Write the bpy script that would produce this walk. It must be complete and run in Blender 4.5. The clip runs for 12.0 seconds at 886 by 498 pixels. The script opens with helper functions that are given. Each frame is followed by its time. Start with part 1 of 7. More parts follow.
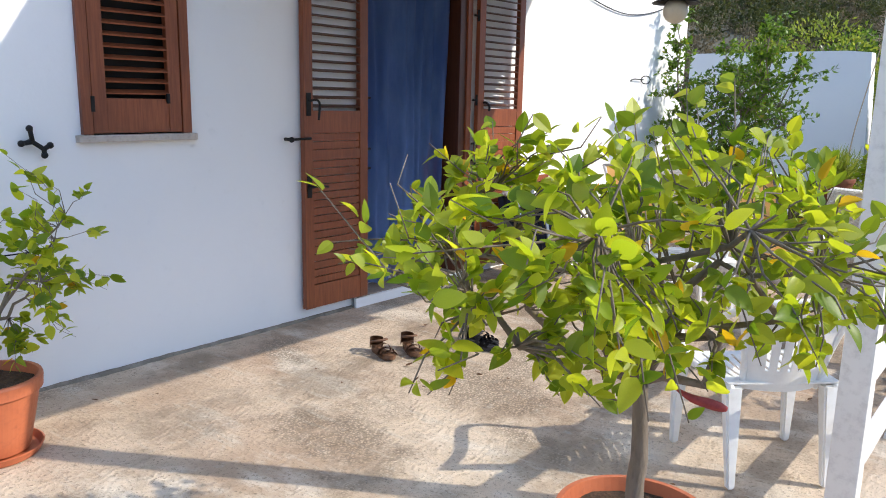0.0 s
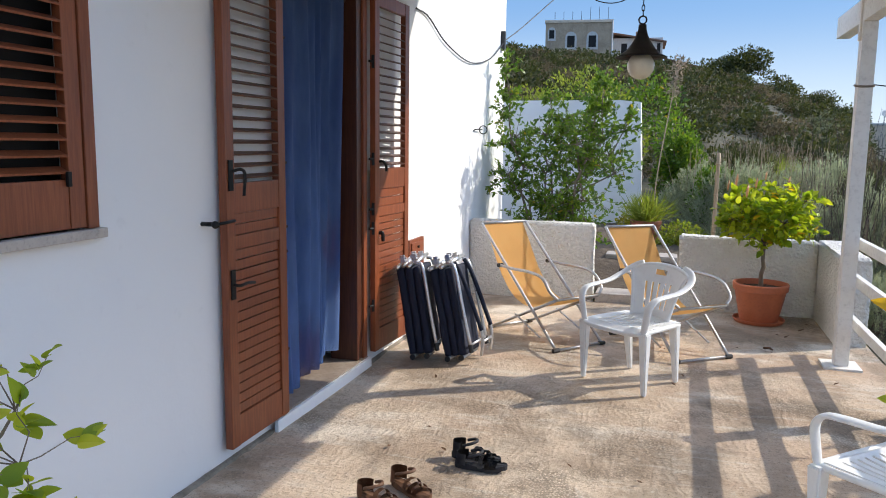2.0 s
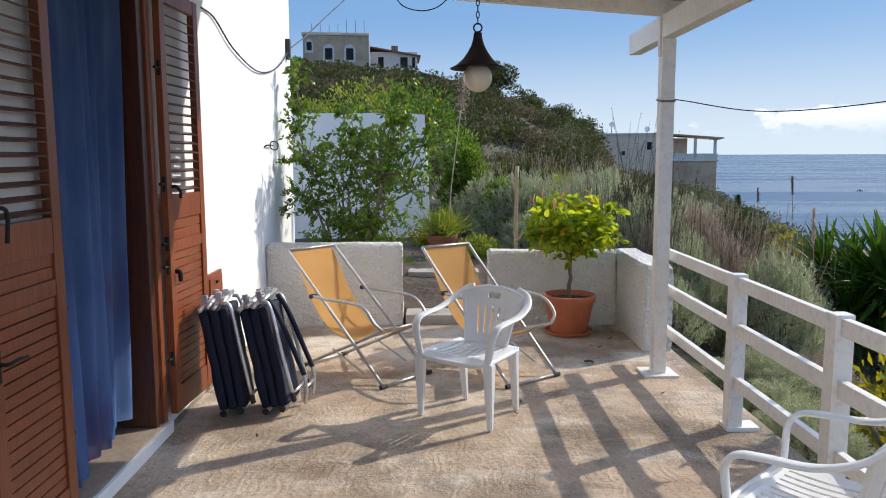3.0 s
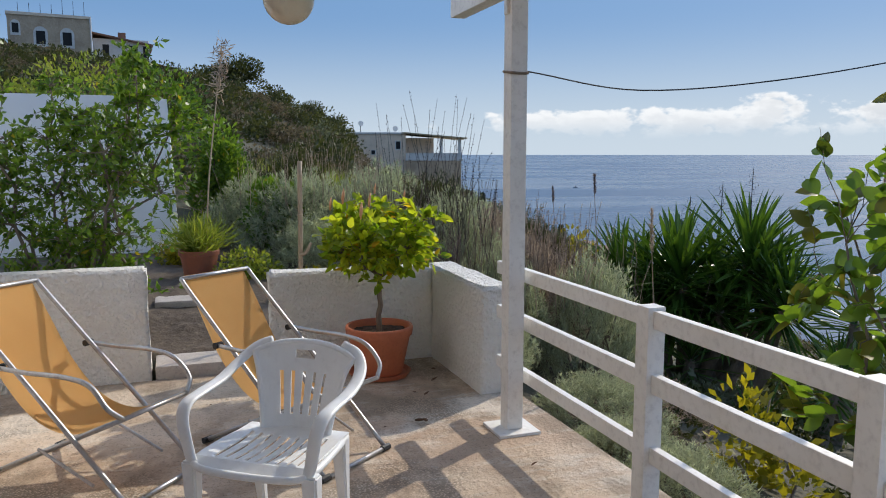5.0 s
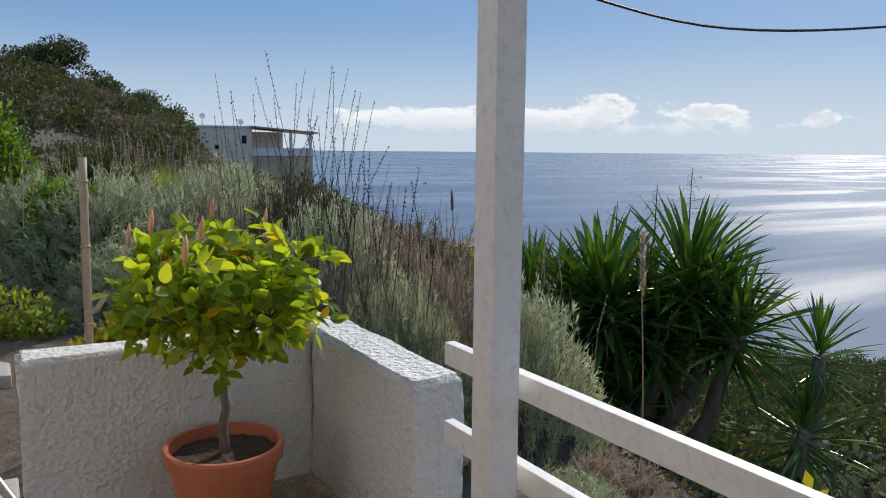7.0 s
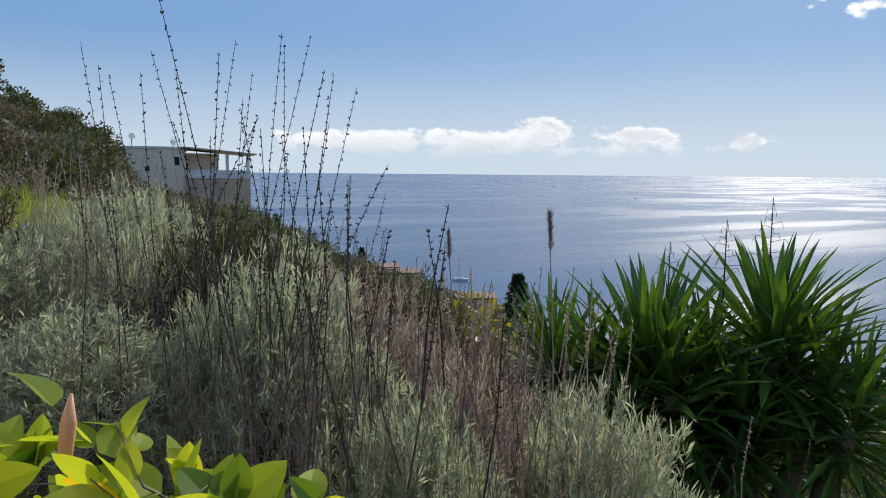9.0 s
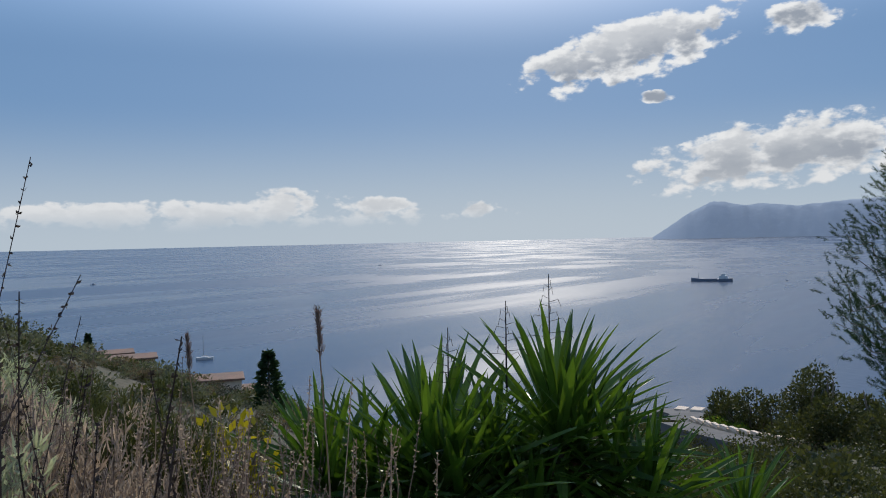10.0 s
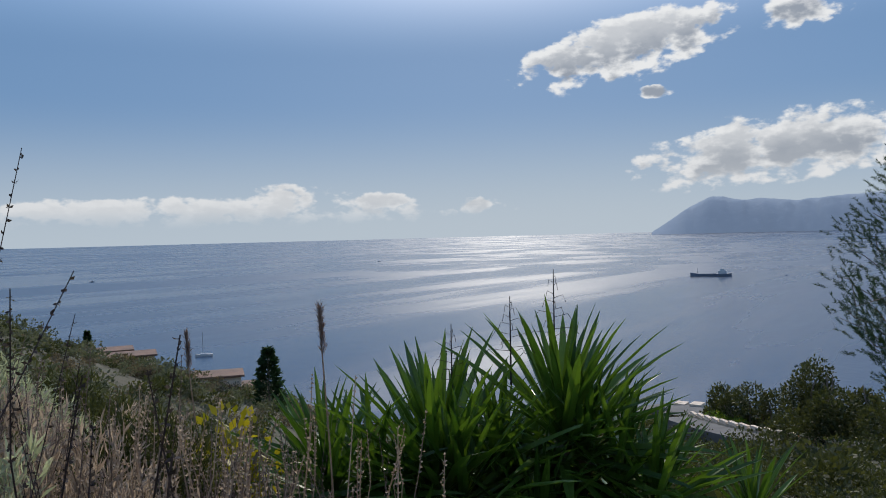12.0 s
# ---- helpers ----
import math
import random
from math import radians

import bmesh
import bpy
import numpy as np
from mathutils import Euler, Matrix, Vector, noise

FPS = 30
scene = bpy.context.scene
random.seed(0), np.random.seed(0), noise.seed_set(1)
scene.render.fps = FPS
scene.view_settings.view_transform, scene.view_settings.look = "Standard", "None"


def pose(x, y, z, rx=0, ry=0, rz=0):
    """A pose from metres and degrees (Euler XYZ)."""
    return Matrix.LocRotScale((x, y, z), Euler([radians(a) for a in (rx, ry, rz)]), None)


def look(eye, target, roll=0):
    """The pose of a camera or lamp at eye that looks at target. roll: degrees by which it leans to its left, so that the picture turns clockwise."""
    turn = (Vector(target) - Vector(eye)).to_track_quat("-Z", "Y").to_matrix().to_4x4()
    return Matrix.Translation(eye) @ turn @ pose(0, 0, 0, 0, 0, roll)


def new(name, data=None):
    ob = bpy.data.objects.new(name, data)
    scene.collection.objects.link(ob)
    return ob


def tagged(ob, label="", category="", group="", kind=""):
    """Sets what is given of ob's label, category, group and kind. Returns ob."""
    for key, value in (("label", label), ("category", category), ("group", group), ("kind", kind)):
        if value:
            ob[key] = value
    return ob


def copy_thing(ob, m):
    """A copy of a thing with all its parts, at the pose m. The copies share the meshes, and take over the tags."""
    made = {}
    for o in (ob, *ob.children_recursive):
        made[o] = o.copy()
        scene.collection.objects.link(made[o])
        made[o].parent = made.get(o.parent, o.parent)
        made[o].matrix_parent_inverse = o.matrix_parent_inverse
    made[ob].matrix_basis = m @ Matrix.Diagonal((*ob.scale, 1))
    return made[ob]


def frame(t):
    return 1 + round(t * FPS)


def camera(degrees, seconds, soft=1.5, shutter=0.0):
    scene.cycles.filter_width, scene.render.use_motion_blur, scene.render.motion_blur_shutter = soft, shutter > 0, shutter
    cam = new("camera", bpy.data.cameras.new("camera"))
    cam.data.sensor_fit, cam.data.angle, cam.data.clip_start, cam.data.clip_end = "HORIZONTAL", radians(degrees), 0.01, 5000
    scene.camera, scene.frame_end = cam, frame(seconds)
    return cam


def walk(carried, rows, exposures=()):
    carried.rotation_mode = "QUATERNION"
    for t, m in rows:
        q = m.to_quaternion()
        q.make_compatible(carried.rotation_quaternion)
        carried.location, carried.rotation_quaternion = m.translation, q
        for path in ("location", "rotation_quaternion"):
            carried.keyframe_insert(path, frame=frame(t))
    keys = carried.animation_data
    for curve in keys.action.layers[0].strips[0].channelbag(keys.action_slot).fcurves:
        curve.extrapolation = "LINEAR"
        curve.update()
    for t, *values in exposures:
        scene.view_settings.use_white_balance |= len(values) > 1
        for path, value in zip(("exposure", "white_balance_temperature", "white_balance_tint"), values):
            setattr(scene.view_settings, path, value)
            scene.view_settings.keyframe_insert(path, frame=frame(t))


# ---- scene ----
cam = camera(60.7, 12.0, soft=1.0)
PATH = [
    (0, (3.94, 0.523, 1.52), (2.702, 2.045, 1.132), 1.2),
    (0.5, (3.421, 0.499, 1.559), (2.167, 2.014, 1.194), 1.0),
    (1, (2.91, 0.488, 1.584), (1.744, 2.078, 1.249), 1.3),
    (1.5, (2.468, 0.53, 1.611), (1.552, 2.281, 1.303), 1.2),
    (2, (2.144, 0.637, 1.64), (1.563, 2.531, 1.362), 0.7),
    (2.5, (1.905, 0.887, 1.667), (1.645, 2.854, 1.413), 0.2),
    (3, (1.668, 1.148, 1.682), (1.692, 3.133, 1.437), -0.2),
    (3.5, (1.549, 1.437, 1.657), (1.773, 3.409, 1.414), -0.4),
    (3.7, (1.527, 1.593, 1.675), (1.821, 3.556, 1.431), -0.4),
    (5.3, (1.567, 3.235, 1.618), (2.313, 5.074, 1.372), 0.2),
    (5.5, (1.6, 3.473, 1.618), (2.399, 5.29, 1.373), 0.3),
    (6, (1.749, 4.002, 1.606), (2.667, 5.762, 1.362), 0.3),
    (6.5, (1.943, 4.538, 1.607), (2.934, 6.258, 1.36), 0.4),
    (6.7, (2.021, 4.756, 1.616), (3.033, 6.463, 1.367), 0.5),
    (8.3, (2.758, 6.41, 1.597), (3.79, 8.103, 1.328), 0.6),
    (8.5, (2.829, 6.62, 1.597), (3.876, 8.305, 1.344), 0.9),
    (9, (2.98, 7.20, 1.62), (4.135, 8.821, 1.423), 0.5),
    (9.5, (3.304, 7.653, 1.651), (4.696, 9.085, 1.552), -0.5),
    (10, (3.493, 7.879, 1.714), (5.121, 9.041, 1.695), -1.3),
    (10.5, (3.548, 7.997, 1.704), (5.26, 9.029, 1.687), -1.6),
    (11, (3.578, 7.982, 1.712), (5.245, 9.086, 1.669), -1.7),
    (11.5, (3.557, 7.963, 1.711), (5.18, 9.131, 1.67), -1.6),
    (12, (3.545, 7.949, 1.708), (5.174, 9.109, 1.678), -1.5),
]
walk(cam, [(t, look(eye, target, roll)) for t, eye, target, roll in PATH],
     [(0, 1.48), (1.0, 1.48), (1.5, 1.44), (2.5, 1.25), (3.7, 1.02), (5.5, 0.84), (6.7, 0.84), (8.5, 1.0), (9.0, 0.90), (9.5, 0.60), (10.5, 0.46), (12, 0.46)])

# ---- light ----
SUN_AZ, SUN_EL = 60.0, 34.5      # degrees clockwise from +y, above the horizon
sun_dir = Vector((math.sin(radians(SUN_AZ)) * math.cos(radians(SUN_EL)),
                  math.cos(radians(SUN_AZ)) * math.cos(radians(SUN_EL)), math.sin(radians(SUN_EL))))
sun = new("sun", bpy.data.lights.new("sun", "SUN"))
sun.data.energy, sun.data.angle, sun.data.color = 1.75, radians(0.53), (1.0, 0.92, 0.80)
sun.matrix_world = look(sun_dir * 50, (0, 0, 0))


def node(tree, kind, **inputs):
    n = tree.nodes.new(kind)
    for k, v in inputs.items():
        key = int(k[1:]) if k[0] == "i" and k[1:].isdigit() else k.replace("_", " ")
        if isinstance(v, bpy.types.NodeSocket):
            tree.links.new(v, n.inputs[key])
        else:
            n.inputs[key].default_value = v
    return n


def maths(tree, op, a, b=0.0, c=0.0, clamp=False):
    n = node(tree, "ShaderNodeMath", i0=a, i1=b, i2=c)
    n.operation, n.use_clamp = op, clamp
    return n.outputs[0]


def smooth(tree, value, lo, hi):
    n = node(tree, "ShaderNodeMapRange", i0=value, i1=lo, i2=hi, i3=0.0, i4=1.0)
    n.interpolation_type = "SMOOTHSTEP"
    return n.outputs[0]


def blend(tree, fac, a, b, mode="MIX"):
    n = tree.nodes.new("ShaderNodeMix")
    n.data_type, n.blend_type = "RGBA", mode
    for key, v in ((0, fac), (6, a), (7, b)):
        if isinstance(v, bpy.types.NodeSocket):
            tree.links.new(v, n.inputs[key])
        else:
            n.inputs[key].default_value = v if key == 0 else (*v, 1.0)
    return n.outputs[2]


def build_world():
    w = bpy.data.worlds.new("world")
    scene.world = w
    w.use_nodes = True
    t = w.node_tree
    t.nodes.clear()
    sky = t.nodes.new("ShaderNodeTexSky")
    sky.sky_type, sky.sun_disc = "NISHITA", False
    sky.sun_elevation, sky.sun_rotation = radians(SUN_EL), radians(SUN_AZ)
    sky.altitude, sky.air_density, sky.dust_density, sky.ozone_density = 60, 1.0, 0.6, 1.6
    co = t.nodes.new("ShaderNodeTexCoord").outputs["Generated"]
    xyz = node(t, "ShaderNodeSeparateXYZ", i0=co).outputs
    az = maths(t, "MULTIPLY", maths(t, "ARCTAN2", xyz[0], xyz[1]), 57.2958)
    el = maths(t, "MULTIPLY", maths(t, "ARCSINE", xyz[2]), 57.2958)
    flat = node(t, "ShaderNodeCombineXYZ", i0=az, i1=maths(t, "MULTIPLY", el, 1.7), i2=0.0).outputs[0]

    def billow(shift):
        p = node(t, "ShaderNodeVectorMath", i0=flat, i1=shift).outputs[0]
        big = node(t, "ShaderNodeTexNoise", Vector=p, Scale=0.34, Detail=8.0, Roughness=0.55).outputs[0]
        warp = node(t, "ShaderNodeVectorMath", i0=p, i1=node(t, "ShaderNodeTexNoise", Vector=p, Scale=0.9, Detail=3.0).outputs[1]).outputs[0]
        puff = node(t, "ShaderNodeTexVoronoi", Vector=warp, Scale=0.75).outputs[0]
        crisp = node(t, "ShaderNodeTexVoronoi", Vector=warp, Scale=1.9).outputs[0]
        lump = maths(t, "ADD", maths(t, "MULTIPLY", puff, -0.15), maths(t, "MULTIPLY", crisp, -0.07))
        return maths(t, "ADD", maths(t, "ADD", big, lump), 0.10)

    body, lit = billow((0, 0, 0)), billow((-0.30, 0.9, 0))

    def bank(a0, e0, wa, we, tilt=0.0):
        da = maths(t, "DIVIDE", maths(t, "SUBTRACT", az, a0), wa)
        de = maths(t, "DIVIDE", maths(t, "SUBTRACT", maths(t, "SUBTRACT", el, e0),
                                      maths(t, "MULTIPLY", maths(t, "SUBTRACT", az, a0), tilt)), we)
        d = maths(t, "ADD", maths(t, "MULTIPLY", da, da), maths(t, "MULTIPLY", de, de))
        return maths(t, "SUBTRACT", 1.0, d, clamp=True)

    # cumulus over the bay, small heaps along the horizon, and scattered ones behind the house
    low = maths(t, "MULTIPLY", bank(38, 2.2, 24, 1.5), 0.68)
    low = maths(t, "MAXIMUM", low, maths(t, "MULTIPLY", bank(43, 2.8, 6, 1.6), 0.72))
    mask = maths(t, "MAXIMUM", bank(68.3, 13.4, 9.4, 2.8, 0.2), low)
    for a0, e0, wa, we, tilt in ((78.5, 5.6, 11, 2.9, 0.1), (80, 14.6, 3.6, 1.4, 0.0), (57, 2.3, 1.6, 0.9, 0.0), (50, 2.9, 2.6, 0.8, 0.0),
                                 (70.6, 10.1, 1.6, 0.6, 0.0), (110, 6.0, 16, 3.0, 0.05), (150, 5, 20, 3, 0.0), (-150, 8, 25, 3, 0.0)):
        mask = maths(t, "MAXIMUM", mask, bank(a0, e0, wa, we, tilt))
    dens = maths(t, "ADD", maths(t, "MULTIPLY", mask, 0.36), body)
    cover = maths(t, "MULTIPLY", smooth(t, dens, 0.59, 0.73), smooth(t, mask, 0.0, 0.2))
    cover = maths(t, "MULTIPLY", cover, smooth(t, el, 0.9, 2.6))
    thick = smooth(t, maths(t, "ADD", maths(t, "MULTIPLY", mask, 0.36), lit), 0.62, 0.86)
    # flat grey undersides of the two near banks, pale far ones
    upper = maths(t, "SUBTRACT", el, maths(t, "MULTIPLY_ADD", maths(t, "SUBTRACT", az, 68.3), 0.2, 13.4))
    lower = maths(t, "SUBTRACT", el, maths(t, "MULTIPLY_ADD", maths(t, "SUBTRACT", az, 78.5), 0.1, 5.6))
    pick = maths(t, "GREATER_THAN", el, 9.7)
    height = maths(t, "ADD", maths(t, "MULTIPLY", upper, pick), maths(t, "MULTIPLY", lower, maths(t, "SUBTRACT", 1.0, pick)))
    under = smooth(t, maths(t, "ADD", height, maths(t, "MULTIPLY", body, -2.2)), 0.35, -2.1)
    thick = maths(t, "MULTIPLY_ADD", thick, 0.45, maths(t, "MULTIPLY", maths(t, "MULTIPLY", thick, under), 0.55))
    thick = maths(t, "MULTIPLY", thick, maths(t, "MULTIPLY_ADD", smooth(t, el, 2.0, 6.0), 0.55, 0.40))
    white = blend(t, smooth(t, el, 4.0, 9.0), (3.7, 3.72, 3.74), (4.2, 4.2, 4.15))
    cloud = blend(t, thick, white, (1.35, 1.5, 1.75))
    # the clear air over the sea is a deeper blue than the model's, whitening only close to the horizon
    deep = smooth(t, maths(t, "ABSOLUTE", el), 30.0, 13.0)
    air = blend(t, maths(t, "MULTIPLY", deep, 0.93), sky.outputs[0], (0.53, 1.07, 2.0))
    haze = smooth(t, maths(t, "ABSOLUTE", el), 10.5, -0.5)
    base = blend(t, maths(t, "MULTIPLY", haze, 0.9), air, (2.3, 2.66, 2.98))
    veil = maths(t, "MULTIPLY_ADD", smooth(t, el, 1.0, 4.0), 0.30, 0.60)      # low clouds fade into the haze
    col = blend(t, maths(t, "MULTIPLY", cover, veil), base, cloud)
    bg = node(t, "ShaderNodeBackground", Color=col, Strength=0.15)
    t.links.new(bg.outputs[0], t.nodes.new("ShaderNodeOutputWorld").inputs[0])


build_world()

# ---- materials ----


def material(name, colour, rough=0.6, metal=0.0, spec=0.5):
    m = bpy.data.materials.new(name)
    m.use_nodes = True
    b = m.node_tree.nodes["Principled BSDF"]
    b.inputs["Base Color"].default_value = (*colour, 1)
    b.inputs["Roughness"].default_value, b.inputs["Metallic"].default_value = rough, metal
    b.inputs["Specular IOR Level"].default_value = spec
    return m, m.node_tree, b


def where(t, scale=(1, 1, 1)):
    co = t.nodes.new("ShaderNodeTexCoord").outputs["Object"]
    return node(t, "ShaderNodeMapping", Vector=co, Scale=scale).outputs[0]


def noise_at(t, p, scale, detail=4.0, rough=0.55):
    return node(t, "ShaderNodeTexNoise", Vector=p, Scale=scale, Detail=detail, Roughness=rough).outputs[0]


def relief(t, b, height, strength, distance):
    n = node(t, "ShaderNodeBump", Height=height, Strength=strength, Distance=distance)
    t.links.new(n.outputs[0], b.inputs["Normal"])


def mottled(name, c1, c2, c3, big, small, rough=0.7, metal=0.0, bump=0.3, depth=0.004, stretch=(1, 1, 1), vary=0.0, spec=0.5):
    """Two scales of colour variation with relief of the finer one."""
    m, t, b = material(name, c1, rough, metal, spec)
    p = where(t, stretch)
    n1, n2 = noise_at(t, p, big), noise_at(t, p, small, 5.0, 0.65)
    col = blend(t, smooth(t, n1, 0.38, 0.66), c1, c2)
    col = blend(t, maths(t, "MULTIPLY", smooth(t, n2, 0.45, 0.8), 0.7), col, c3)
    if vary:
        rnd = t.nodes.new("ShaderNodeObjectInfo").outputs["Random"]
        col = blend(t, vary, col, blend(t, rnd, tuple(v * 0.35 for v in c1), tuple(min(1, v * 1.6) for v in c2)))
    t.links.new(col, b.inputs["Base Color"])
    r = maths(t, "ADD", maths(t, "MULTIPLY", n2, 0.25), rough - 0.12)
    t.links.new(r, b.inputs["Roughness"])
    if bump:
        relief(t, b, n2, bump, depth)
    return m


def leaf_material(name, dark, light, yellow=(0.4, 0.32, 0.03), odd=0.06, gloss=0.42, per_island=True, through_light=0.45, tint=(1.5, 1.4, 0.6)):
    m, t, b = material(name, dark, gloss, spec=0.5 if gloss < 0.5 else 0.2)
    if per_island:
        rnd = t.nodes.new("ShaderNodeNewGeometry").outputs["Random Per Island"]
    else:
        rnd = t.nodes.new("ShaderNodeObjectInfo").outputs["Random"]
    col = blend(t, rnd, dark, light)
    if odd:
        col = blend(t, smooth(t, rnd, 1.0 - odd, 1.0 - odd * 0.6), col, yellow)
    p = where(t)
    col = blend(t, maths(t, "MULTIPLY", noise_at(t, p, 30.0), 0.25), col, tuple(v * 0.6 for v in dark))
    t.links.new(col, b.inputs["Base Color"])
    tr = node(t, "ShaderNodeBsdfTranslucent", Color=blend(t, 1.0, col, tint, "MULTIPLY"))
    mix = node(t, "ShaderNodeMixShader", i0=through_light, i1=b.outputs[0], i2=tr.outputs[0])
    t.links.new(mix.outputs[0], t.nodes["Material Output"].inputs[0])
    return m


def plaster_material():
    m, t, b = material("white_plaster", (0.8, 0.8, 0.79), 0.85, spec=0.25)
    p = where(t)
    n1, n2, n3 = noise_at(t, p, 0.7, 5.0), noise_at(t, p, 9.0, 6.0, 0.6), noise_at(t, p, 70.0, 3.0)
    col = blend(t, smooth(t, n1, 0.35, 0.75), (0.86, 0.86, 0.85), (0.81, 0.815, 0.82))
    col = blend(t, maths(t, "MULTIPLY", smooth(t, n2, 0.6, 0.85), 0.4), col, (0.66, 0.66, 0.65))
    t.links.new(col, b.inputs["Base Color"])
    relief(t, b, maths(t, "ADD", n2, maths(t, "MULTIPLY", n3, 0.25)), 0.35, 0.006)
    return m


def rough_wall_material():
    m, t, b = material("rough_limewash", (0.7, 0.69, 0.66), 0.9, spec=0.2)
    p = where(t)
    n1, n2, n3 = noise_at(t, p, 1.6, 5.0), noise_at(t, p, 17.0, 6.0, 0.65), noise_at(t, p, 75.0, 3.0)
    vor = node(t, "ShaderNodeTexVoronoi", Vector=p, Scale=34.0).outputs[0]
    col = blend(t, smooth(t, n1, 0.4, 0.7), (0.87, 0.83, 0.76), (0.82, 0.77, 0.69))
    col = blend(t, maths(t, "MULTIPLY", smooth(t, n2, 0.58, 0.75), 0.45), col, (0.60, 0.575, 0.54))
    t.links.new(col, b.inputs["Base Color"])
    relief(t, b, maths(t, "ADD", maths(t, "ADD", n2, maths(t, "MULTIPLY", n3, 0.4)), maths(t, "MULTIPLY", vor, 0.5)), 1.0, 0.036)
    return m


def concrete_material():
    m, t, b = material("worn_concrete", (0.4, 0.35, 0.28), 0.85, spec=0.3)
    p = where(t)
    n0, n1 = noise_at(t, p, 0.45, 4.0), noise_at(t, p, 1.5, 8.0, 0.62)
    n2, n3 = noise_at(t, p, 11.0, 6.0, 0.65), noise_at(t, p, 120.0, 3.0, 0.7)
    brush = noise_at(t, where(t, (5.0, 60.0, 1.0)), 1.0, 4.0)
    swirl = node(t, "ShaderNodeTexWave", Vector=p, Scale=5.0, Distortion=14.0, Detail=3.0, Detail_Scale=1.2).outputs[1]
    col = blend(t, smooth(t, n1, 0.36, 0.62), (0.44, 0.33, 0.235), (0.68, 0.555, 0.42))
    col = blend(t, maths(t, "MULTIPLY", smooth(t, n0, 0.42, 0.66), 0.7), col, (0.48, 0.33, 0.225))
    # pale lime washes and dark damp stains
    pale = noise_at(t, where(t, (0.9, 1.6, 1.0)), 1.1, 7.0, 0.6)
    col = blend(t, maths(t, "MULTIPLY", smooth(t, pale, 0.52, 0.64), 0.8), col, (0.74, 0.66, 0.55))
    damp = noise_at(t, where(t, (1.5, 1.0, 1.0)), 1.0, 8.0, 0.66)
    col = blend(t, maths(t, "MULTIPLY", smooth(t, damp, 0.48, 0.61), 0.58), col, (0.22, 0.17, 0.12))
    drag = noise_at(t, where(t, (1.2, 7.0, 1.0)), 1.6, 6.0, 0.65)
    col = blend(t, maths(t, "MULTIPLY", smooth(t, drag, 0.55, 0.68), 0.5), col, (0.58, 0.52, 0.43))
    worn = smooth(t, noise_at(t, p, 0.85, 6.0, 0.62), 0.50, 0.60)       # worn areas where the aggregate shows
    grit = node(t, "ShaderNodeTexVoronoi", Vector=p, Scale=75.0).outputs[0]
    col = blend(t, maths(t, "MULTIPLY", worn, maths(t, "MULTIPLY", smooth(t, grit, 0.25, 0.55), 0.62)), col, (0.15, 0.115, 0.08))
    col = blend(t, maths(t, "MULTIPLY", worn, maths(t, "MULTIPLY", smooth(t, grit, 0.16, 0.05), 0.6)), col, (0.66, 0.58, 0.47))
    pits = noise_at(t, p, 55.0, 4.0, 0.75)
    col = blend(t, maths(t, "MULTIPLY", smooth(t, pits, 0.55, 0.66), 0.65), col, (0.16, 0.125, 0.09))
    col = blend(t, maths(t, "MULTIPLY", smooth(t, n3, 0.56, 0.70), 0.5), col, (0.17, 0.14, 0.11))
    col = blend(t, maths(t, "MULTIPLY", smooth(t, n2, 0.58, 0.75), 0.5), col, (0.58, 0.53, 0.45))
    t.links.new(col, b.inputs["Base Color"])
    h = maths(t, "ADD", maths(t, "MULTIPLY", n3, 0.45), maths(t, "ADD", n2, maths(t, "MULTIPLY", brush, 0.5)))
    h = maths(t, "ADD", h, maths(t, "MULTIPLY", swirl, 0.25))
    relief(t, b, maths(t, "ADD", h, maths(t, "MULTIPLY", pits, 0.8)), 0.8, 0.010)
    return m


def wood_material(name, dark, light, rough=0.42):
    m, t, b = material(name, dark, rough)
    p = where(t, (14.0, 14.0, 0.9))
    n = noise_at(t, p, 5.0, 6.0, 0.65)
    n2 = noise_at(t, where(t), 1.3, 3.0)
    col = blend(t, smooth(t, n, 0.3, 0.75), dark, light)
    col = blend(t, maths(t, "MULTIPLY", smooth(t, n2, 0.45, 0.7), 0.4), col, tuple(v * 0.6 for v in dark))
    rnd = t.nodes.new("ShaderNodeObjectInfo").outputs["Random"]
    col = blend(t, maths(t, "MULTIPLY", rnd, 0.25), col, tuple(v * 0.55 for v in dark))
    t.links.new(col, b.inputs["Base Color"])
    relief(t, b, n, 0.25, 0.002)
    return m


def sea_material():
    m, t, b = material("sea_water", (0.012, 0.035, 0.075), 0.12)
    b.inputs["IOR"].default_value = 1.333
    co = t.nodes.new("ShaderNodeTexCoord").outputs["Object"]

    def waves(sx, sy, scale, detail):
        p = node(t, "ShaderNodeMapping", Vector=co, Scale=(sx, sy, 1), Rotation=(0, 0, radians(28))).outputs[0]
        return noise_at(t, p, scale, detail, 0.6)

    swell, chop = waves(1.0, 1.0, 0.035, 3.0), waves(1.0, 1.0, 0.35, 3.0)
    streak = waves(0.0011, 0.0075, 1.0, 5.0)        # long slicks of calm water
    calm = smooth(t, streak, 0.42, 0.62)
    t.links.new(maths(t, "MULTIPLY_ADD", calm, 0.14, 0.20), b.inputs["Roughness"])
    col = blend(t, calm, (0.022, 0.055, 0.11), (0.030, 0.068, 0.125))
    t.links.new(col, b.inputs["Base Color"])
    h = maths(t, "ADD", maths(t, "MULTIPLY", swell, 2.0), chop)
    relief(t, b, h, 0.25, 0.30)
    return m


